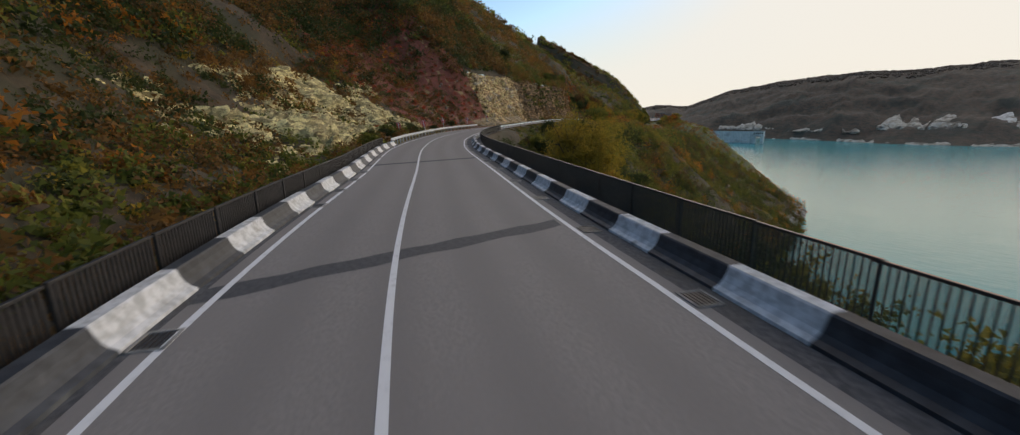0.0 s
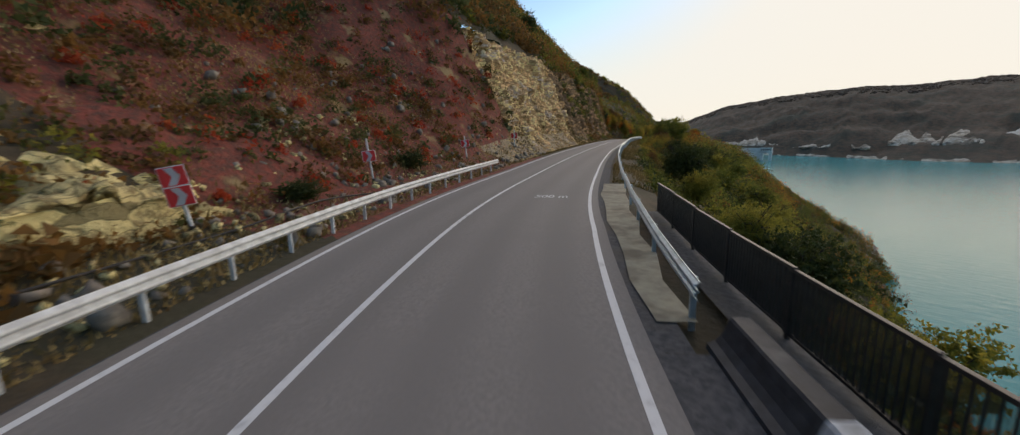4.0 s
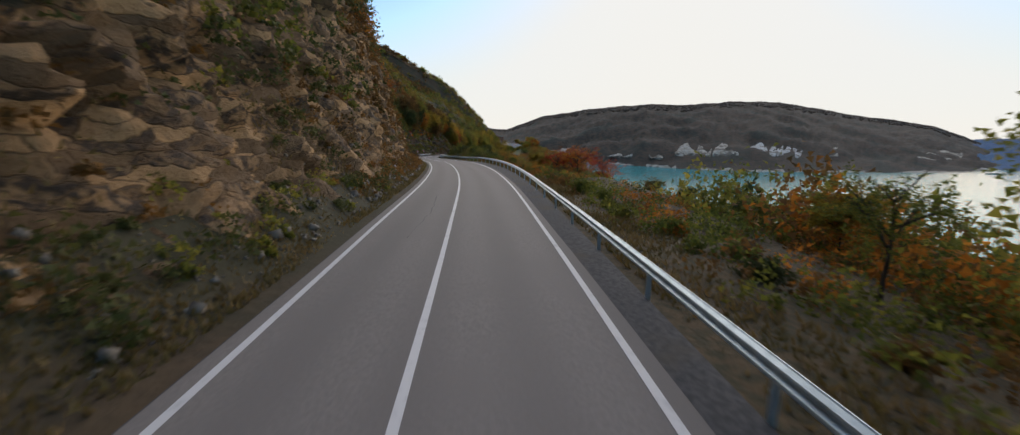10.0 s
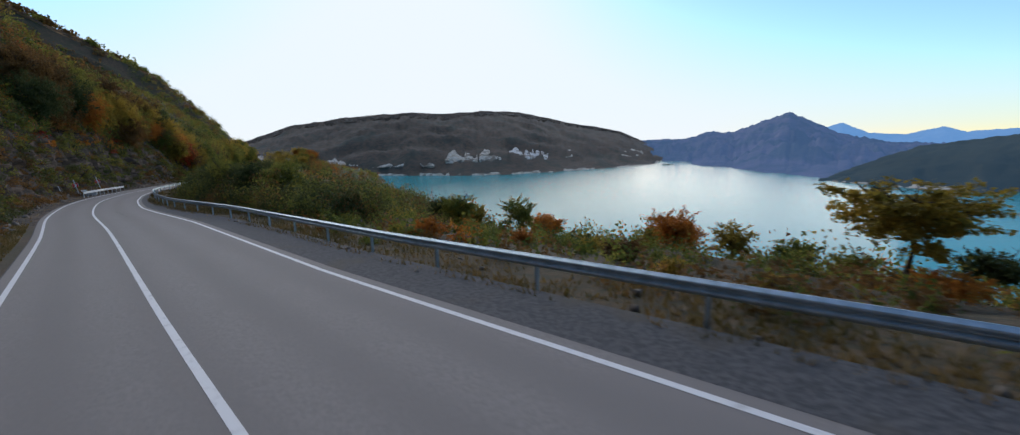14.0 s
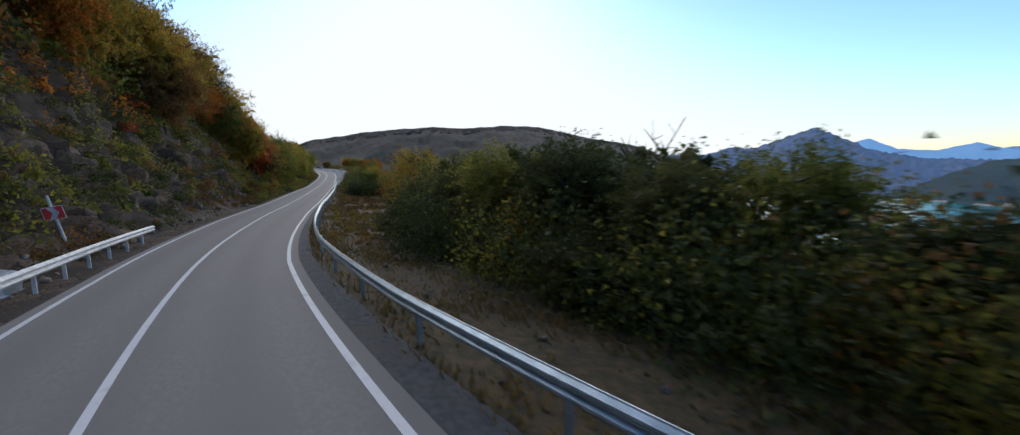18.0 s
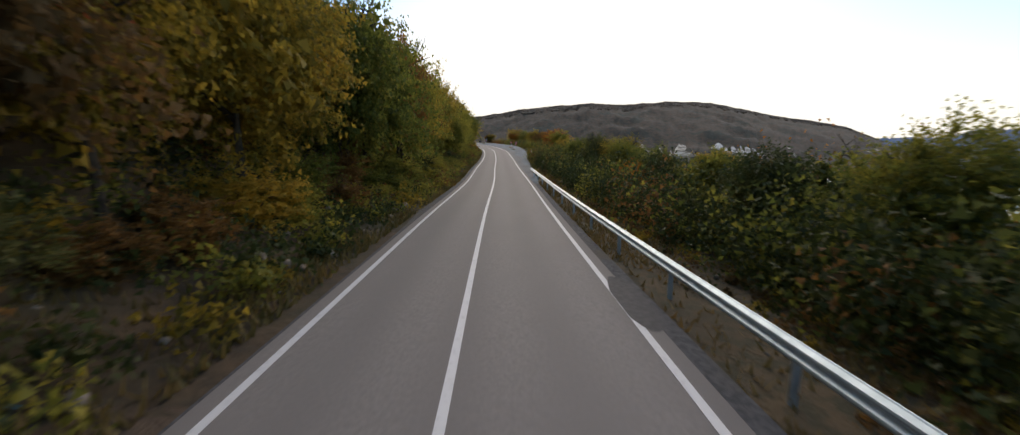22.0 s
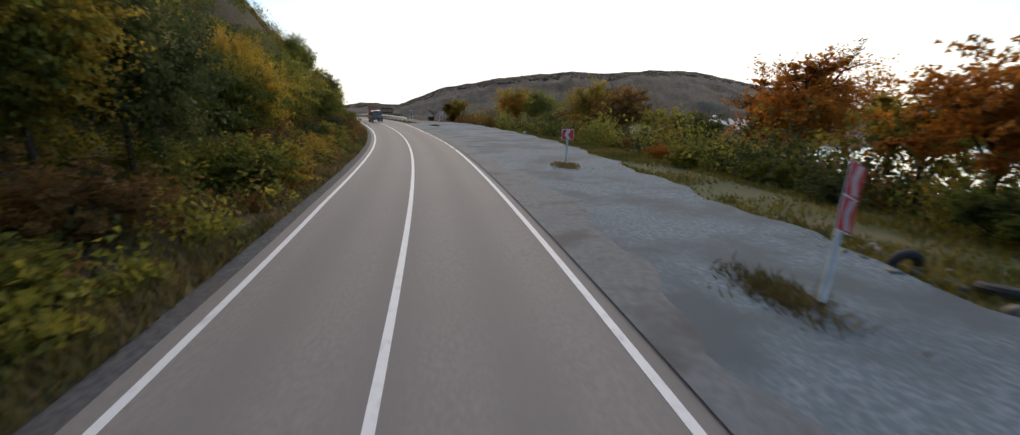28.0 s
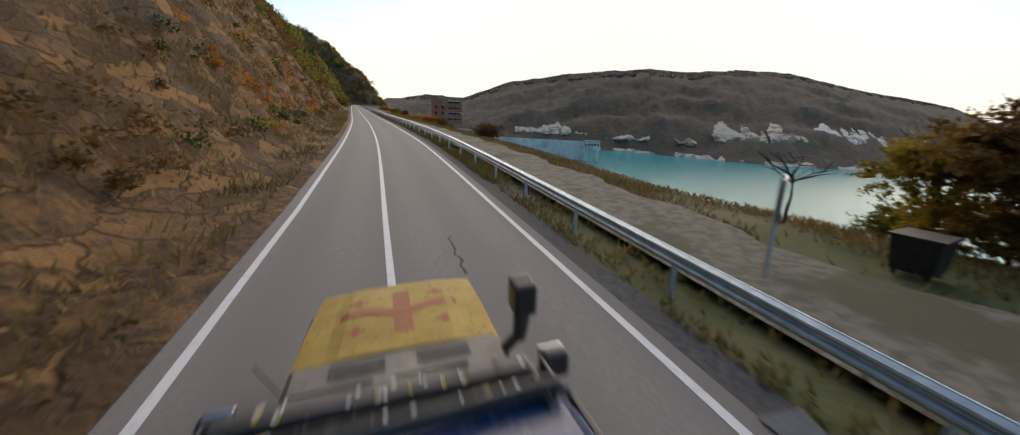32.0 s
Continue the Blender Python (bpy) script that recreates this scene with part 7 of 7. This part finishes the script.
def off_roader(m):
    top = thing("off_road_vehicle", "muddy dark blue off-road vehicle with a yellow flag-painted bonnet", "car", m=m)

    def sec(y, half, z0, z1, r=0.1):
        return [(-half, y, z0), (-half, y, z1 - r), (-half + r, y, z1), (half - r, y, z1), (half, y, z1 - r), (half, y, z0)]

    body = part("body", loft([sec(-1.35, 0.86, 0.55, 1.2), sec(-1.2, 0.9, 0.5, 1.25), sec(2.6, 0.9, 0.5, 1.25), sec(3.1, 0.9, 0.52, 1.26), sec(4.6, 0.89, 0.55, 1.15), sec(4.93, 0.86, 0.6, 1.1), sec(5.02, 0.78, 0.66, 1.0)]), CAR_GREY, top, "muddy brown-grey lower body")
    roof = part("roof", loft([sec(-1.25, 0.7, 1.93, 2.0, 0.06), sec(-1.1, 0.74, 1.94, 2.04, 0.08), sec(0.6, 0.75, 1.95, 2.07, 0.08), sec(1.45, 0.74, 1.93, 2.04, 0.08), sec(1.66, 0.69, 1.9, 1.98, 0.05)]), CAR_BLUE, top, "glossy dark blue roof with pale scratches")
    rng = random.Random(3)
    for k in range(90):
        x, y, ln = rng.uniform(-0.6, 0.6), rng.uniform(0.4, 1.4), rng.uniform(0.02, 0.12)
        part("scratch", box(0.004, ln, 0.003, x, y, 2.068 - 0.033 * max(0, (y - 0.6) / 0.85), turn=pose(0, 0, 0, 0, 0, rng.uniform(-25, 25))), SIGN_WHITE, roof, "pale scratch")
    for k in (-1, 1):
        part("roof_gutter", box(0.03, 2.8, 0.05, k * 0.765, 0.2, 1.93, 0.008), BLACK_PLASTIC, top)
        for y0, y1, yt0, yt1 in ((-1.2, -0.35, -1.15, -0.35), (-0.25, 0.75, -0.25, 0.75), (0.85, 2.55, 0.85, 1.5)):
            bm = bmesh.new()
            q = [(k * 0.885, y0, 1.26), (k * 0.885, y1, 1.26), (k * 0.75, yt1, 1.9), (k * 0.75, yt0, 1.9)]
            bm.faces.new([bm.verts.new(p) for p in q])
            bmesh.ops.solidify(bm, geom=bm.faces[:], thickness=0.01)
            part("side_window", bm, CAR_GLASS, top, "dark side window")
        for y0, yt in ((-1.25, -1.2), (-0.3, -0.3), (0.8, 0.8), (2.75, 1.6)):
            part("pillar", rod((k * 0.885, y0, 1.24), (k * 0.735, yt, 1.96), 0.035, sides=6), CAR_GREY, top)
        for y in (-0.25, 0.85):
            part("door_handle", box(0.03, 0.16, 0.03, k * 0.915, y + 0.1, 1.1, 0.008), BLACK_PLASTIC, body, "black door handle")
    bm = bmesh.new()
    bm.faces.new([bm.verts.new(p) for p in ((-0.8, 2.86, 1.3), (0.8, 2.86, 1.3), (0.68, 1.62, 1.93), (-0.68, 1.62, 1.93))])
    bmesh.ops.solidify(bm, geom=bm.faces[:], thickness=0.012)
    part("windscreen", bm, CAR_GLASS, top, "dark windscreen glass")
    # bonnet: slightly crowned panel with two pressed ribs
    cols, rows = 15, 12
    v = []
    for j in range(rows):
        y = 3.32 + (4.95 - 3.32) * j / (rows - 1)
        half = 0.83 - 0.03 * (j / (rows - 1)) ** 2
        for i in range(cols):
            x = -half + 2 * half * i / (cols - 1)
            x += 0.05 * j / (rows - 1)
            z = 1.3 - 0.1 * (j / (rows - 1)) ** 1.6 - 0.03 * (x / half) ** 4 + (0.014 if abs(x) < 0.52 else 0)
            if j == rows - 1:
                z -= 0.03
            v.append((x, y, z))
    bm = bmesh.new()
    vv = [bm.verts.new(p) for p in v]
    for j in range(rows - 1):
        for i in range(cols - 1):
            bm.faces.new((vv[j * cols + i], vv[j * cols + i + 1], vv[(j + 1) * cols + i + 1], vv[(j + 1) * cols + i]))
    bmesh.ops.solidify(bm, geom=bm.faces[:], thickness=0.03)
    bonnet = part("bonnet", bm, HOOD_YELLOW, top, "mud-spotted yellow bonnet panel")
    zb = lambda x, y: 1.3 - 0.1 * ((y - 3.32) / 1.63) ** 1.6 - 0.03 * (x / 0.82) ** 4 + (0.014 if abs(x) < 0.52 else 0) + 0.006

    def flag_bar(points, half, along_y):
        bm = bmesh.new()
        rows_ = []
        for x, y in points:
            a = (x - half, y) if along_y else (x, y - half)
            c = (x + half, y) if along_y else (x, y + half)
            rows_.append((bm.verts.new((*a, zb(*a))), bm.verts.new((*c, zb(*c)))))
        for a, c in zip(rows_, rows_[1:]):
            bm.faces.new((a[0], a[1], c[1], c[0]))
        bmesh.ops.solidify(bm, geom=bm.faces[:], thickness=0.003)
        part("flag_bar", bm, FLAG_RED, bonnet, "faded red painted bar")

    flag_bar([(0.06, 3.6 + k * 0.09) for k in range(12)], 0.085, True)
    flag_bar([(-0.52 + k * 0.07, 4.1 + 0.06 * math.sin(k * 0.55)) for k in range(17)], 0.085, False)
    for x, y in ((-0.36, 4.42), (0.42, 4.44), (-0.36, 3.75), (0.44, 3.75)):
        flag_bar([(x, y - 0.09), (x, y + 0.09)], 0.03, True)
        flag_bar([(x - 0.09, y), (x + 0.09, y)], 0.03, False)
    cowl = part("cowl", box(1.6, 0.46, 0.05, 0, 3.08, 1.28, 0.015), CAR_GREY, top, "dusty grey cowl panel")
    for x in (-0.32, 0.34):
        for k in range(4):
            part("vent_slot", box(0.42, 0.022, 0.014, x, 3.08 + k * 0.05, 1.307), BLACK_PLASTIC, cowl, "black air vent slot")
    for x, a in ((-0.2, 4), (0.5, 5)):
        part("wiper", rod((x, 2.93, 1.325), (x - 0.55, 2.89 + a * 0.004, 1.34), 0.014, 0.008, 6), BLACK_PLASTIC, top, "black wiper arm")
    # roof-front bars and rolled canvas
    bar = part("roof_bar", box(1.3, 0.1, 0.085, -0.05, 1.69, 2.06, 0.015), BLACK_PLASTIC, top, "black mud-spattered roof light bar")
    part("awning_roll", rod((-0.68, 1.55, 2.05), (0.6, 1.56, 2.05), 0.045, sides=14), CANVAS, top, "rolled dusty canvas")
    part("rack_bar", rod((-0.72, 1.43, 2.1), (0.66, 1.5, 2.1), 0.032, sides=12), BLACK_PLASTIC, top, "black roof rack bar")
    for k in (-1, 1):
        part("bracket", box(0.04, 0.3, 0.05, k * 0.63 - 0.03, 1.57, 2.05, 0.01), BLACK_PLASTIC, top)
        part("end_plate", box(0.02, 0.2, 0.1, k * 0.68 - 0.03, 1.57, 2.07, 0.01), BLACK_PLASTIC, top)
    for k in range(60):
        x, y = rng.uniform(-0.66, 0.56), rng.choice((1.66, 1.69, 1.72, 1.55, 1.54))
        z = 2.1045 if y > 1.6 else 2.096
        part("leaf_scrap", box(rng.uniform(0.012, 0.035), rng.uniform(0.01, 0.022), 0.003, x, y, z, turn=pose(0, 0, 0, 0, 0, rng.uniform(0, 180))), rng.choice((SIGN_WHITE, STONE, HOOD_YELLOW)), bar, "dry leaf scrap")
    # snorkel on the right wing
    part("snorkel_pipe", rod((0.9, 3.3, 1.15), (0.93, 2.98, 1.45), 0.05, sides=12), BLACK_PLASTIC, top, "black air intake pipe")
    part("snorkel_neck", rod((0.93, 2.98, 1.43), (0.92, 2.82, 1.76), 0.055, 0.07, 12), BLACK_PLASTIC, top)
    part("snorkel_head", box(0.17, 0.2, 0.26, 0.92, 2.82, 1.86, 0.03, turn=pose(0, 0, 0, 12, 0, 0)), BLACK_PLASTIC, top, "black forward-facing intake head")
    for k in (-1, 1):
        mir = part("wing_mirror", box(0.2, 0.12, 0.2, k * 1.04, 2.52, 1.46, 0.04), BLACK_PLASTIC, top, "black wing mirror")
        part("mirror_cap", box(0.18, 0.03, 0.17, k * 1.04, 2.59, 1.47, 0.012), CHROME, mir, "chrome mirror cap")
        part("mirror_arm", rod((k * 0.88, 2.54, 1.36), (k * 0.98, 2.53, 1.42), 0.025), BLACK_PLASTIC, top)
    part("aerial", rod((-0.86, 3.1, 1.25), (-0.93, 2.95, 1.6), 0.006, sides=5), BLACK_STEEL, top, "thin black aerial")
    for k in (-1, 1):
        for y in (0.0, 3.75):
            bm = bmesh.new()
            bmesh.ops.create_cone(bm, cap_ends=True, segments=28, radius1=0.4, radius2=0.4, depth=0.27, matrix=Matrix.Translation((k * 0.78, y, 0.4)) @ pose(0, 0, 0, 0, 90, 0))
            bmesh.ops.bevel(bm, geom=[e for e in bm.edges if abs((e.verts[0].co - e.verts[1].co).x) < 0.01], offset=0.04, segments=2, affect='EDGES')
            wheel = part("wheel", bm, RUBBER, top, "black muddy tyre")
            part("rim", rod((k * 0.8, y, 0.4), (k * 0.925, y, 0.4), 0.22, 0.2, 20), GALVANISED, wheel, "grey steel rim")
        part("headlight", rod((k * 0.58, 4.95, 0.86), (k * 0.58, 5.03, 0.86), 0.1, 0.1, 16), CHROME, top, "round headlight")
    part("front_bumper", box(1.7, 0.2, 0.24, 0, 5.08, 0.62, 0.03), BLACK_PLASTIC, top, "black steel bumper")
    part("grille", box(0.9, 0.04, 0.24, 0, 5.02, 0.88, 0.01), BLACK_PLASTIC, top, "black grille")
    part("rear_bumper", box(1.65, 0.15, 0.22, 0, -1.42, 0.62, 0.03), BLACK_PLASTIC, top, "black rear bumper")
    bm = bmesh.new()
    bm.faces.new([bm.verts.new(p) for p in ((-0.74, -1.27, 1.26), (0.74, -1.27, 1.26), (0.66, -1.22, 1.9), (-0.66, -1.22, 1.9))])
    bmesh.ops.solidify(bm, geom=bm.faces[:], thickness=0.01)
    part("rear_window", bm, CAR_GLASS, top, "dark rear window")
    return top


off_roader(place(646.9, 0.03, 0.0) @ pose(0, 0, 0, 0, -4.6, 0))
